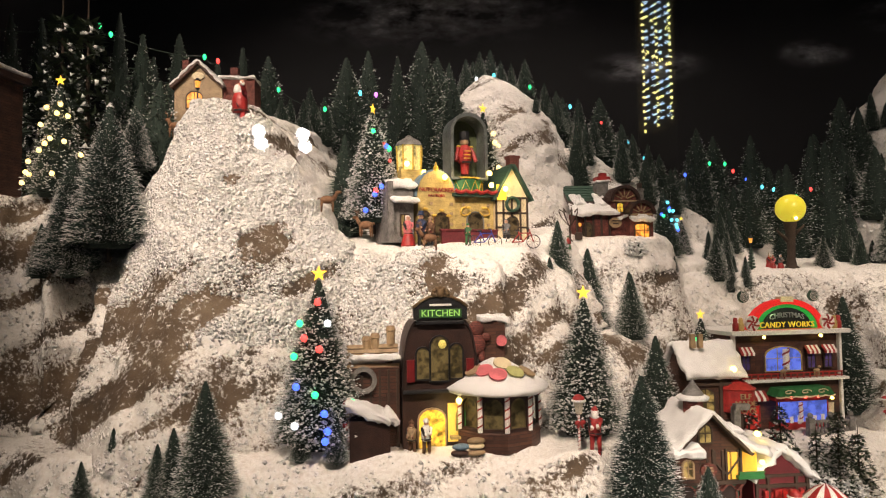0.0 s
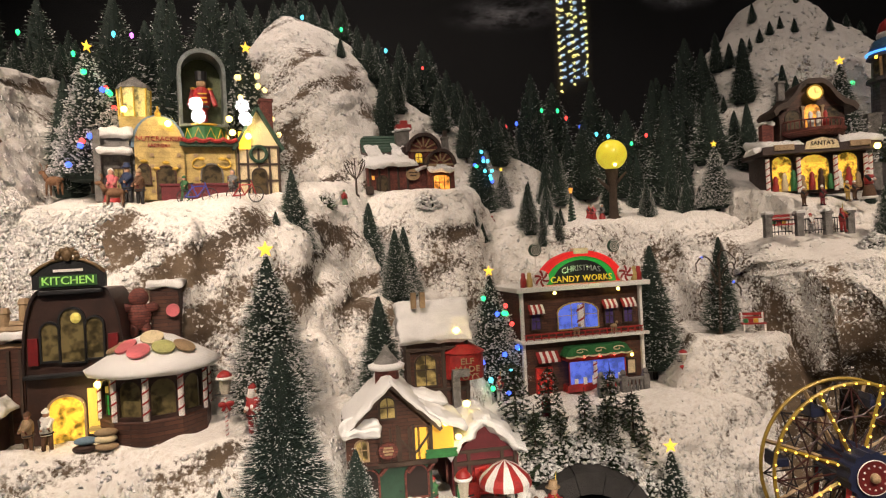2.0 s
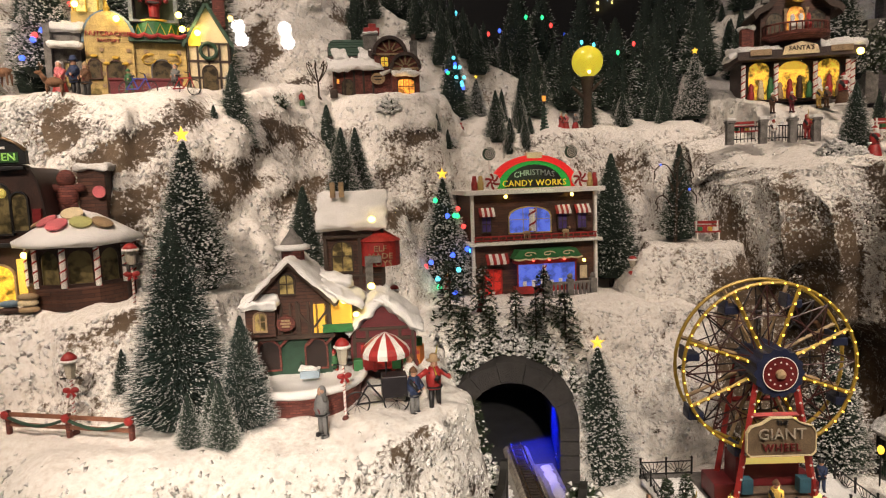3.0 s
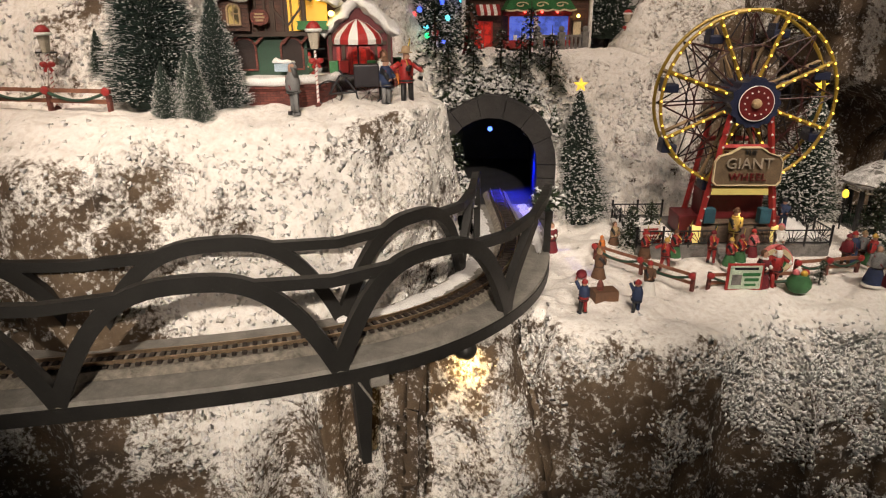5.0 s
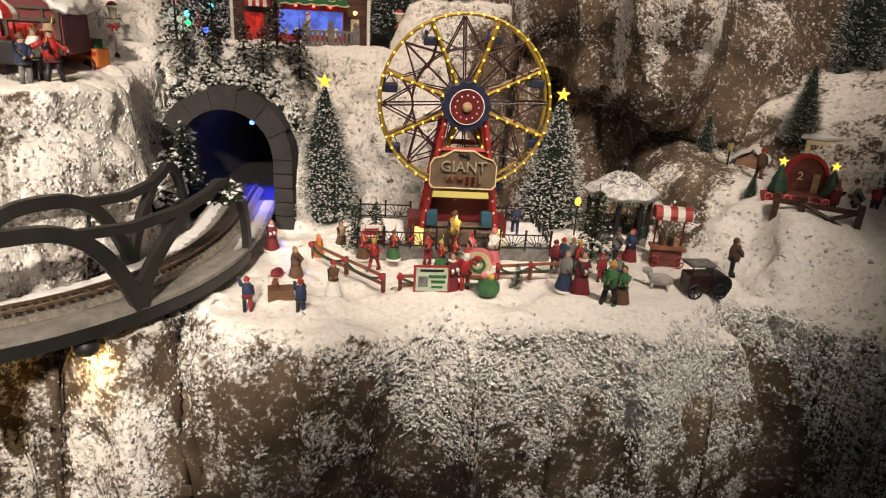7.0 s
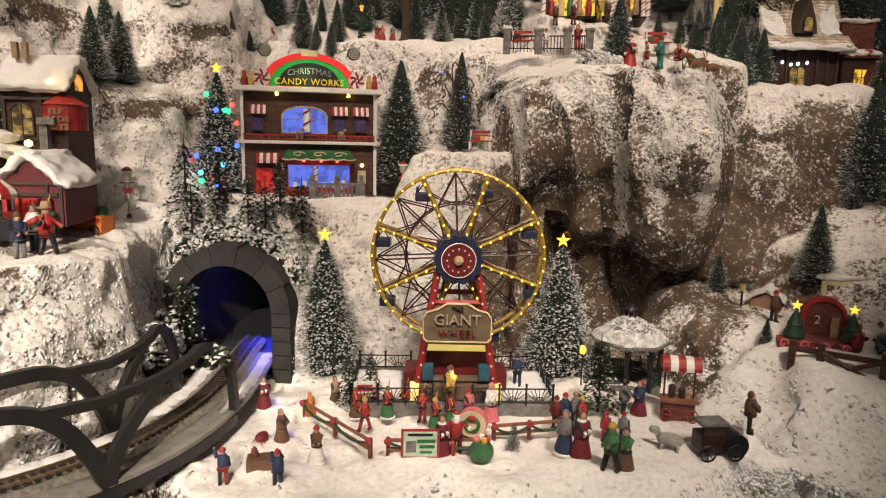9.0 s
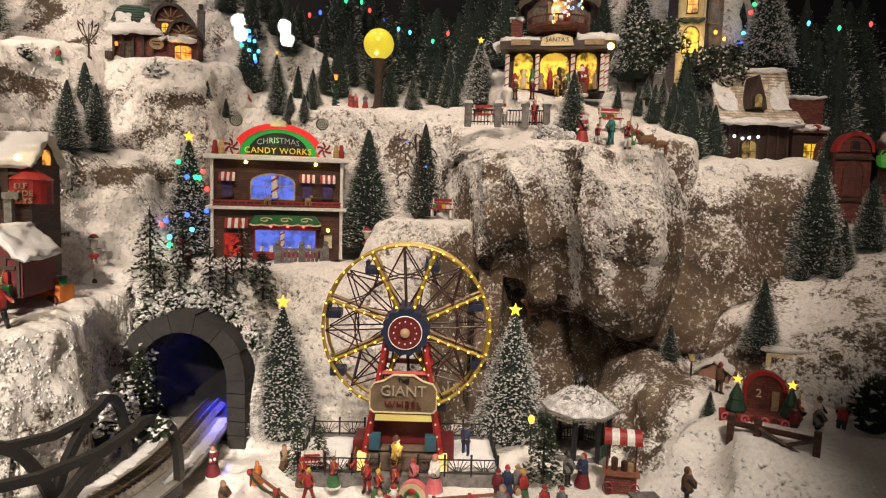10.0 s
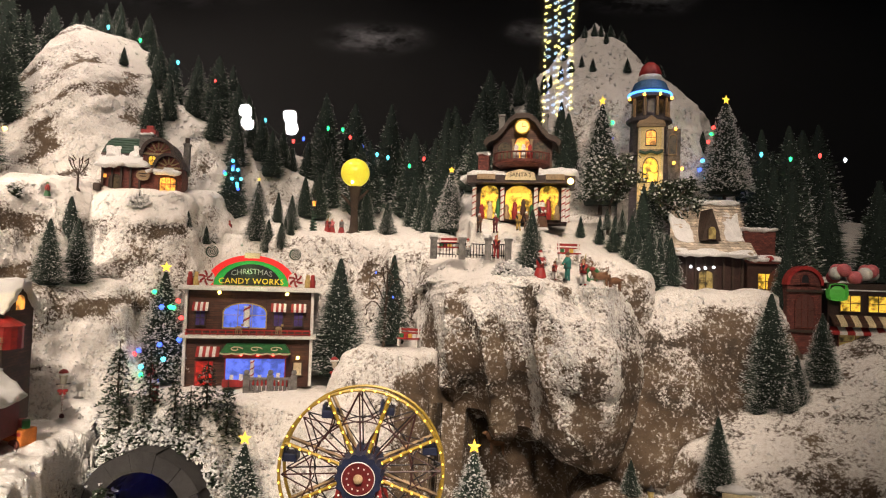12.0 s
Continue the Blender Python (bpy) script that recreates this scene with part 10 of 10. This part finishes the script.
def model_deer(x, y, z, turn, size=1.0, label="small brown deer model standing in the snow", antlers=True):
    bm = bmesh.new()
    ball(bm, 0, 0, 0.026, 0.010, 1.7, 0.8, 0.9, 10)
    rod(bm, (0.013, 0, 0.028), (0.021, 0, 0.041), 0.0055, 0.0035, 8)
    ball(bm, 0.024, 0, 0.043, 0.0045, 1.6, 0.8, 0.9, 8)
    for sx in (-0.012, 0.011):
        for sy in (-0.005, 0.005):
            rod(bm, (sx * 1.08, sy, 0), (sx, sy, 0.022), 0.0013, 0.0028, 6)
    rod(bm, (-0.017, 0, 0.030), (-0.021, 0, 0.026), 0.0022, 0.001, 6)
    if antlers:
        for s in (-1, 1):
            tube(bm, [(0.021, s * 0.002, 0.046), (0.018, s * 0.006, 0.053), (0.020, s * 0.009, 0.060)], 0.0008, 5)
            tube(bm, [(0.018, s * 0.006, 0.053), (0.023, s * 0.008, 0.057)], 0.0007, 5)
    t = thing("model_deer", label, "model animal", at(x, y, z, turn, size))
    part("body", bm, paint("deer_brown", (0.20, 0.10, 0.05), 0.75, scale=120), t, smooth=True)
    return t


model_deer(0.011, 1.085, 1.600, 200, 0.8, "small brown reindeer model prancing in the snow")
model_deer(-0.105, 1.137, 1.628, 170, 0.8)
model_deer(-0.152, 1.060, 1.665, 20, 0.75, "small rust-brown deer model on the slope", False)
model_deer(1.400, 1.352, 1.462, 160, 0.85, "small brown reindeer model beside a wreath")
model_deer(1.425, 1.350, 1.457, 190, 0.75, "small brown reindeer model in harness")
model_deer(1.220, 1.357, 1.150, 190, 0.9, "small brown deer model under the rock", False)
model_deer(-0.42, 1.08, 1.80, 160, 0.75, "dark iron reindeer model on the ski slope")
wr = thing("standing_wreath", "round green wreath standing on a small easel", "wreath", at(1.385, 1.356, 1.468, -8))
bm = bmesh.new()
tube(bm, [(0.011 * math.cos(a), 0, 0.018 + 0.011 * math.sin(a)) for a in np.linspace(0, 2 * math.pi, 19)[:-1]], 0.0034, 7, True)
part("ring", bm, GREENP, wr, smooth=True)
part("bow", ball(bmesh.new(), 0, -0.004, 0.029, 0.004, 1.4, 0.6, 0.9, 8), REDP, wr)
bm = bmesh.new()
for s in (-1, 1):
    rod(bm, (s * 0.008, 0.004, -0.002), (0, 0.004, 0.022), 0.0009, seg=5)
part("easel", bm, BROWN, wr)

# ---- railing with stone posts before the candy-post house ----
tr = thing("terrace_railing", "iron railing between snow-capped grey stone posts", "railing", at(0, 0, 0))
POSTS = [(1.082, 1.455, 1.512), (1.140, 1.450, 1.512), (1.192, 1.447, 1.512), (1.232, 1.443, 1.512)]
for k, (x, y, z) in enumerate(POSTS):
    block(tr, "post", GREYP, (x, y, z + 0.016, 0.013, 0.013, 0.040), (x, y, z + 0.038, 0.017, 0.017, 0.005), soft=0.001)
    snow_on(tr, (x, y, z + 0.043, 0.016, 0.016, 0.006), name="post_snow")
    if k:
        bm = bmesh.new()
        (ax, ay, az), (bx, by, bz) = POSTS[k - 1], POSTS[k]
        for h in (0.006, 0.028):
            rod(bm, (ax, ay, az + h), (bx, by, bz + h), 0.0012, seg=5)
        for i in range(1, 9):
            f = i / 9
            rod(bm, (ax + (bx - ax) * f, ay + (by - ay) * f, az), (ax + (bx - ax) * f, ay + (by - ay) * f, az + 0.028), 0.0008, seg=4)
        part("panel", bm, DKMETAL, tr)


# ---- bare and leafy trees, bushes ----
def limb(bm, p, d, length, r, depth, rng, tips):
    q = p + d * length
    rod(bm, p, q, r, r * 0.68, 6)
    tips.append(q)
    if depth:
        for i in range(3 if depth > 1 else 2):
            side = Vector(rng.normal(size=3)).normalized()
            limb(bm, q, (d + side * 0.75 + Vector((0, 0, 0.15))).normalized(), length * (0.62 + 0.2 * rng.random()), r * 0.62, depth - 1, rng, tips)


def oak(x, y, z, h, wide, seed, label):
    rng = np.random.default_rng(seed)
    t = thing("model_oak", label, "tree", at(x, y, z))
    bm, tips = bmesh.new(), []
    limb(bm, Vector((0, 0, -0.004)), Vector((0.05, 0, 1)).normalized(), h * 0.38, 0.0042, 3, rng, tips)
    part("trunk", bm, BARK, t)
    n = 2600
    c = np.array([[v.x, v.y, v.z] for v in tips if v.z > h * 0.42])
    # clumps of leaves round the twigs
    u = rng.normal(size=(n, 3))
    u = u / np.linalg.norm(u, axis=1)[:, None] * (0.45 + 0.55 * rng.random((n, 1)) ** 0.4)
    base = u * np.array([wide, wide, h * 0.33]) + np.array([0, 0, h * 0.68])
    near_twig = c[rng.integers(len(c), size=n)] + rng.normal(size=(n, 3)) * 0.009
    pos = np.where(rng.random((n, 1)) < 0.55, base, near_twig)
    lump = vnoise(pos[:, 0], pos[:, 1], pos[:, 2], 55)
    pos = pos[lump > 0.40]
    m = len(pos)
    a, b2 = rng.normal(size=(m, 3)), rng.normal(size=(m, 3))
    a, b2 = a / np.linalg.norm(a, axis=1)[:, None] * 0.0052, b2 / np.linalg.norm(b2, axis=1)[:, None] * 0.003
    verts = np.stack([pos - a, pos + b2, pos + a, pos - b2], 1).reshape(-1, 3)
    tagged(child("crown", soup("crown", verts, np.arange(len(verts)).reshape(-1, 4), GREENERY), t), kind="stuff")
    v, f = crumbs(rng, pos[rng.choice(m, m // 7)] + np.array([0, -0.002, 0.004]), 0.0022)
    tagged(child("snow_flock", soup("snow_flock", v, f, FLOCK), t, "flecks of snow on the leaves"), kind="stuff")
    return t


oak(1.456, 1.612, 1.580, 0.175, 0.052, 3, "dark leafy model oak with flecks of snow")
oak(1.610, 1.620, 1.540, 0.165, 0.052, 4, "dark leafy model oak beside the thatched house")


def bush(x, y, z, rx, ry, rz, seed, label="dark bush thickly dusted with snow", flock=0.35):
    rng = np.random.default_rng(seed)
    t = thing("snowy_bush", label, "bush", at(x, y, z), "snowy bushes")
    n = 900
    u = rng.normal(size=(n, 3))
    u = u / np.linalg.norm(u, axis=1)[:, None] * (0.5 + 0.5 * rng.random((n, 1)) ** 0.5)
    u[:, 2] = np.abs(u[:, 2]) - 0.1
    pos = u * np.array([rx, ry, rz]) * (0.75 + 0.5 * vnoise(u[:, 0], u[:, 1], u[:, 2], 3)[:, None])
    tip = pos + u * 0.006 + rng.normal(size=(n, 3)) * 0.004
    side = rng.normal(size=(n, 3)) * 0.0016
    verts = np.stack([pos * 0.86 - side, pos * 0.86 + side, tip], 1).reshape(-1, 3)
    tagged(child("foliage", soup("foliage", verts, np.arange(len(verts)).reshape(-1, 3), NEEDLE), t), kind="stuff")
    # an added dark ball stands for the shaded depth between twigs
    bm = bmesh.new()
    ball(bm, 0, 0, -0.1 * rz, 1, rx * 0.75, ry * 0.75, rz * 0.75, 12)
    part("core", bm, SISAL_FILLER, t, smooth=True)
    k = rng.choice(n, int(n * flock))
    v, f = crumbs(rng, tip[k] + np.array([0, 0, 0.001]), 0.0026)
    tagged(child("snow_flock", soup("snow_flock", v, f, FLOCK), t, "snow on the twigs"), kind="stuff")
    return t


for k, (x, y, z, rx, ry, rz) in enumerate(((0.628, 1.205, 1.185, 0.030, 0.020, 0.026), (0.668, 1.208, 1.185, 0.030, 0.020, 0.024), (0.590, 1.195, 1.165, 0.026, 0.020, 0.026), (0.708, 1.205, 1.170, 0.028, 0.020, 0.026), (0.742, 1.200, 1.12, 0.024, 0.020, 0.040), (0.572, 1.17, 1.10, 0.018, 0.018, 0.05))):
    bush(x, y, z, rx, ry, rz, 60 + k)
bush(0.190, 0.700, 1.06, 0.035, 0.025, 0.045, 70, "dark bush flecked with snow on the cliff", 0.25)
bush(0.108, 0.775, 1.02, 0.045, 0.030, 0.055, 77, "dark bush flecked with snow on the cliff", 0.30)
bush(0.615, 1.00, 1.05, 0.016, 0.014, 0.045, 78, "small snowy bush beside the tunnel cutting", 0.5)
bush(0.588, 1.09, 1.03, 0.020, 0.016, 0.060, 79, "small snowy bush beside the tunnel cutting", 0.5)
bush(1.690, 1.125, 1.085, 0.034, 0.024, 0.060, 80, "dark green bush beside the skating corner", 0.08)
moss = on_way(S_B + 0.125, 0.049, 0.082)
bush(*moss, 0.014, 0.011, 0.014, 81, "tuft of green moss on the bridge railing", 0.05)
bush(1.232, 1.372, 1.470, 0.026, 0.016, 0.032, 71, "white-flocked bush beside the fir", 0.8)
bush(1.258, 1.362, 1.468, 0.020, 0.014, 0.022, 72, "white-flocked bush beside the fir", 0.8)
bush(0.245, 1.366, 1.607, 0.014, 0.011, 0.014, 73, "small green bush on the snow", 0.12)
bush(0.426, 1.513, 1.605, 0.018, 0.011, 0.016, 74, "small flocked bush before the cottage", 0.6)
bush(0.532, 1.622, 1.535, 0.020, 0.014, 0.022, 75, "dark bush on the cliff edge", 0.3)

bare = thing("bare_tree", "small bare brown tree with curled branches", "tree", at(0.285, 1.507, 1.634))
bm = bmesh.new()
lathe(bm, [(0.006, -0.003), (0.0055, 0.003), (0.0022, 0.006), (0.002, 0.034)], seg=8)
part("trunk", bm, BARK, bare)
for k in range(7):
    a = 2 * math.pi * k / 7 + 0.3
    bm = bmesh.new()
    r = lambda q: 0.024 * math.sin(q * 1.6) * (0.85 + 0.15 * (k % 2))
    tube(bm, [(r(q) * math.cos(a), r(q) * math.sin(a), 0.034 + 0.040 * q) for q in np.linspace(0, 1, 6)] + [(0.5 * 0.024 * math.cos(a), 0.5 * 0.024 * math.sin(a), 0.066)], 0.0011, 5)
    part("branch", bm, BARK, bare)

wire_tree = thing("twisted_tree", "bare dark twisted tree with curled limbs on the ledge", "tree", at(0.985, 1.462, 1.33))
bm = bmesh.new()
rod(bm, (0, 0, -0.004), (0.004, 0, 0.15), 0.0036, 0.0014, 7)
part("trunk", bm, BARK, wire_tree)
for k in range(9):
    a = 2.4 * k
    z0 = 0.045 + 0.012 * k
    bm = bmesh.new()
    P = [((0.004 + 0.036 * q) * math.cos(a + 0.9 * q), (0.004 + 0.036 * q) * math.sin(a + 0.9 * q), z0 + 0.030 * math.sin(q * 2.6)) for q in np.linspace(0, 1, 8)]
    P += [(P[-1][0] - 0.006 * math.sin(q) * math.cos(a), P[-1][1], P[-1][2] - 0.007 * (1 - math.cos(q))) for q in (0.8, 1.6, 2.4, 3.2)]
    tube(bm, P, 0.0013, 5)
    br = part("branch", bm, BARK, wire_tree)
    if k in (2, 6):
        part("light_bulb", ball(bmesh.new(), *P[5], 0.0022, seg=7), LEDS["blue"], br, "lit blue bulb")

globe_tree = thing("globe_tree", "gnarled dark tree stump with a glowing yellow globe on top", "lamp", at(0.857, 1.728, 1.566))
bm = bmesh.new()
lathe(bm, [(0.020, -0.006), (0.014, 0.006), (0.0105, 0.025), (0.0095, 0.060), (0.0115, 0.095), (0.016, 0.118), (0.008, 0.124)], seg=12)
for s, hz in ((-1, 0.085), (1, 0.098)):
    rod(bm, (0, 0, hz - 0.02), (s * 0.034, 0, hz + 0.014), 0.0062, 0.0025, 7)
    rod(bm, (s * 0.012, 0, 0.004), (s * 0.030, -0.006, -0.006), 0.006, 0.002, 7)
for v in bm.verts:
    v.co += Vector((noise.noise(v.co * 90), noise.noise(v.co * 90 + Vector((7, 0, 0))), 0)) * 0.003
part("trunk", bm, BARK, globe_tree, smooth=True)
bm = bmesh.new()
ball(bm, 0, -0.004, 0.153, 0.0355, seg=24)
part("globe", bm, lit("lit_yellow_globe", (0.72, 0.60, 0.045), 0.75, 0.86, 20), globe_tree, "glowing yellow globe", True)
bulbs(globe_tree, glow("warm_base_bulb", (1.0, 0.85, 0.35), 6.0), 0.004, (0, -0.033, 0.126))
bl = thing("lamp_tree", "black lamp post with an amber lantern wound with greenery", "lamp", at(0.757, 1.722, 1.566))
bm = bmesh.new()
rod(bm, (0, 0, -0.003), (0, 0, 0.068), 0.0022, 0.0016, 7)
part("post", bm, BLACKP, bl)
bm = bmesh.new()
lathe(bm, [(0.003, 0.068), (0.0052, 0.080)], seg=6)
part("lantern", bm, LIT_ORANGE, bl)
bm = bmesh.new()
lathe(bm, [(0.0065, 0.080), (0.003, 0.085), (0.001, 0.090)], seg=6)
part("cap", bm, BLACKP, bl)
bm = bmesh.new()
tube(bm, [((0.009 - 0.00012 * i) * math.cos(i * 0.8), (0.009 - 0.00012 * i) * math.sin(i * 0.8), 0.001 * i) for i in range(55)], 0.0026, 6)
part("garland", bm, DKGREEN, bl)


# ---- strings of coloured lights between the trees ----
def light_string(label, bulbs_at, sag=0.012):
    t = thing("light_string", label, "string lights", at(0, 0, 0), "strings of lights in the wood")
    P = []
    for (c0, *a), (c1, *b) in zip(bulbs_at, bulbs_at[1:]):
        for i in range(6):
            f = i / 6
            P.append((a[0] + (b[0] - a[0]) * f, a[1] + (b[1] - a[1]) * f, a[2] + (b[2] - a[2]) * f - sag * 4 * f * (1 - f)))
    P.append(bulbs_at[-1][1:])
    bm = bmesh.new()
    tube(bm, P, 0.0007, 4)
    part("wire", bm, WIRE, t)
    for c, x, y, z in bulbs_at:
        bm = bmesh.new()
        lathe(bm, [(0.0012, 0.0046), (0.0036, 0.002), (0.0042, -0.002), (0.0022, -0.0062), (0.0004, -0.008)], x, y, z, 8)
        part("light_bulb", bm, LEDS[c], t, "lit %s bulb" % c, True)
    return t


light_string("green wire of coloured bulbs strung through the back wood", [("cyan", 0.548, 1.93, 1.895), ("red", 0.632, 1.93, 1.837), ("blue", 0.661, 1.93, 1.844), ("green", 0.730, 1.93, 1.875), ("green", 0.772, 1.93, 1.872), ("red", 0.794, 1.93, 1.851), ("blue", 0.830, 1.93, 1.825), ("cyan", 0.872, 1.93, 1.804), ("cyan", 0.903, 1.93, 1.796), ("green", 0.964, 1.93, 1.774), ("red", 1.004, 1.93, 1.794), ("green", 1.052, 1.93, 1.757)])
light_string("green wire of coloured bulbs strung before the tall firs", [("green", -0.385, 1.50, 2.005), ("green", -0.274, 1.50, 1.955), ("cyan", -0.19, 1.50, 1.99), ("pink", -0.153, 1.50, 1.985)])
light_string("green wire of coloured bulbs strung over the hillside village", [("red", -0.95, 1.30, 2.10), ("green", -0.70, 1.30, 2.095), ("green", -0.675, 1.30, 2.075), ("green", -0.50, 1.36, 2.04), ("red", -0.47, 1.36, 2.03)])
light_string("green wire of coloured bulbs on the domed hill", [("white", 0.07, 1.86, 2.125), ("cyan", 0.12, 1.85, 2.13), ("green", 0.22, 1.84, 2.09), ("cyan", 0.33, 1.84, 2.03), ("red", 0.42, 1.88, 1.99), ("cyan", 0.50, 1.92, 1.94)])
light_string("green wire of coloured bulbs behind the brown house", [("cyan", 1.86, 1.80, 1.80), ("green", 1.93, 1.80, 1.79), ("red", 2.0, 1.80, 1.80), ("white", 2.06, 1.80, 1.79)])


# ---- chalet and timber building of the left village ----
ch = thing("ski_chalet", "tan gabled chalet with an orange-lit door on the ridge", "house", at(-0.432, 1.19, 1.880, 8, 0.84))
part("wall", plate(bmesh.new(), gable(0.105, 0.098, 0.148, z=-0.05), 0.0, 0.07), TAN, ch)
roof_pair(ch, 0, 0.105, 0.048, 0.100, -0.004, 0.07, mat=BROWN)
window(ch, -0.008, 0.0, 0.034, 0.036, -0.001, LIT_ORANGE, TIMBER, 0.4, 1)
bm = bmesh.new()
lathe(bm, [(0.014, 0), (0.014, 0.002)], seg=18)
bm.transform(pose(0, -0.001, 0.072, 90) @ Matrix.Diagonal((1, 0.6, 1, 1)))
part("sign", bm, CREAM, ch, "pale oval sign")
block(ch, "wing", BRICK, (0.085, 0.035, 0.030, 0.075, 0.06, 0.075))
snow_on(ch, (0.085, 0.030, 0.070, 0.08, 0.065, 0.008))
block(ch, "chimney", BRICK, (0.070, 0.04, 0.085, 0.018, 0.018, 0.034), (-0.040, 0.04, 0.10, 0.014, 0.014, 0.04))
lamp = thing("street_lamp", "black lamp post with an amber lantern before the chalet", "lamp", at(-0.405, 1.13, 1.845))
bm = bmesh.new()
lathe(bm, [(0.004, -0.004), (0.0018, 0.008), (0.0015, 0.050), (0.0045, 0.054)], seg=8)
part("post", bm, BLACKP, lamp)
part("lantern", lathe(bmesh.new(), [(0.0035, 0.054), (0.0055, 0.066)], seg=6), LIT_ORANGE, lamp)
part("cap", lathe(bmesh.new(), [(0.0065, 0.066), (0.002, 0.072)], seg=6), BLACKP, lamp)

inn = thing("timber_inn", "brown timbered inn with snowy ledges and lit lower windows", "house", at(-0.80, 1.03, 1.665, -6))
block(inn, "wall", BROWN, (0, 0.05, 0.12, 0.12, 0.10, 0.26))
block(inn, "storey_beam", TIMBER, (0, -0.003, 0.085, 0.128, 0.012, 0.010), (0, -0.003, 0.165, 0.128, 0.012, 0.010))
for z in (0.095, 0.175):
    snow_on(inn, (0, -0.006, z - 0.002, 0.126, 0.014, 0.006), name="ledge_snow")
for wx in (-0.035, 0.0, 0.036):
    for wz in (0.03, 0.11, 0.19):
        window(inn, wx, wz, 0.022, 0.038, -0.001, LIT_ORANGE if wz < 0.05 else LIT_DIM, TIMBER, 0.3, 1)
block(inn, "roof", CHOC, (0, 0.05, 0.256, 0.14, 0.12, 0.014), soft=0.002)
snow_on(inn, (0, 0.05, 0.268, 0.138, 0.118, 0.012))

# ---- layered bare rock beside the kitchen and on the bank ----
STRATA = paint("brown_strata", (0.17, 0.125, 0.085), 0.85, scale=35, var=0.45, bump=0.7)


def strata(label, a, b, layers, drop, seed):
    """Beds of rock stepped out of the bank from a to b."""
    rng = np.random.default_rng(seed)
    t = thing("rock_outcrop", label, "rock", at(0, 0, 0))
    a, b = Vector(a), Vector(b)
    for k in range(layers):
        n = 44
        bm = bmesh.new()
        rings = []
        for i in range(n):
            f = i / (n - 1)
            p = a.lerp(b, f)
            w = math.sin(math.pi * min(1, max(0, f))) ** 0.5
            wob = float(vnoise(f * 3 + k * 5.3, k, 0, 3)) - 0.5
            fine = float(vnoise(f * 8, k * 7.0, 1, 5)) - 0.5
            z = p.z - drop * k + 0.018 * wob + 0.006 * fine
            y = p.y - 0.010 * k - 0.012 * w - 0.014 * wob + 0.006 * fine
            th = drop * 0.62 * (0.4 + 0.6 * w)
            rings.append([bm.verts.new((p.x, yy, zz)) for yy, zz in ((y + 0.05, z + th), (y + 0.006, z + th), (y, z + th * 0.4), (y + 0.003, z - th * 0.5), (y + 0.012, z - th), (y + 0.05, z - th))])
        for r, s in zip(rings, rings[1:]):
            for j in range(5):
                bm.faces.new((r[j], s[j], s[j + 1], r[j + 1]))
        bmesh.ops.recalc_face_normals(bm, faces=bm.faces)
        part("rock_bed", bm, STRATA, t)
    return t


strata("layered brown rock bare of snow above the kitchen", (0.075, 1.075, 1.515), (0.235, 1.235, 1.575), 5, 0.017, 1)

# ---- the shop-window pane and what it mirrors from the street ----
pane_mat, pnt, pb = nodes_of("window_glass")
tr_, gl_, mx_ = pnt.nodes.new("ShaderNodeBsdfTransparent"), pnt.nodes.new("ShaderNodeBsdfGlossy"), pnt.nodes.new("ShaderNodeMixShader")
gl_.inputs["Roughness"].default_value = 0.0
mx_.inputs[0].default_value = 0.055
link(pnt, tr_.outputs[0], mx_.inputs[1]), link(pnt, gl_.outputs[0], mx_.inputs[2])
link(pnt, mx_.outputs[0], pnt.nodes["Material Output"].inputs["Surface"])
pnt.nodes.remove(pb)
pane = box_mesh("window_1", -1.6, 2.9, 0.298, 0.302, 0.0, 3.0, pane_mat)
pane.visible_shadow = False
tagged(pane, "large clear shop-window pane before the display", "window", kind="structure")
GLOBE = glow("street_globe", (1.0, 0.97, 0.92), 45.0)
for x, z in ((-22.5, 15.5), (-18.15, 15.05)):
    # known only as mirrored discs; the poles are made up
    sl = thing("globe_street_lamp", "tall street lamp with a globe and a copy for its doubled reflection", "lamp", at(x, -59.5, 0.0), "street lamps behind the viewer")
    bm = bmesh.new()
    lathe(bm, [(0.35, 0), (0.30, 1.0), (0.18, 1.2), (0.12, z - 1.2)], seg=12)
    part("pole", bm, DKMETAL, sl)
    # the second globe stands in for the pane's doubled reflection
    for dx, dz in ((-0.12, 0.58), (0.12, -0.58)):
        part("globe", ball(bmesh.new(), dx, 0, z + dz, 0.64, seg=20), GLOBE, sl, "white globe, one of each pair a doubled reflection", True)

# stand-in for the lit tower seen mirrored; its dark column is added
tw = thing("light_column", "stand-in column of yellow bulbs and blue panels for a mirrored lit tower", "light display", at(1.755, -6.40, 0.0))
block(tw, "column", DARK, (0.09, -0.05, 2.5, 0.40, 0.06, 5.0))
bulb_y, panel_b = glow("column_bulb", (1.0, 0.78, 0.2), 26.0), glow("column_panel", (0.35, 0.55, 1.0), 12.0)
bm = bmesh.new()
for i in range(24):
    for sx in (-0.05, 0.09, 0.23):
        ball(bm, sx, 0, 3.12 + 0.072 * i + 0.5 * sx, 0.017, seg=6)
tagged(part("edge_bulbs", bm, bulb_y, tw, "rows of yellow bulbs"), kind="stuff")
for i in range(22):
    for j in range(4):
        if (i * 3 + j * 5) % 7:
            block(tw, "panel", panel_b if (i + j) % 5 else bulb_y, (-0.015 + 0.072 * j, 0.0, 3.16 + 0.078 * i + 0.036 * j, 0.045, 0.008, 0.026, 0, 0, -26))
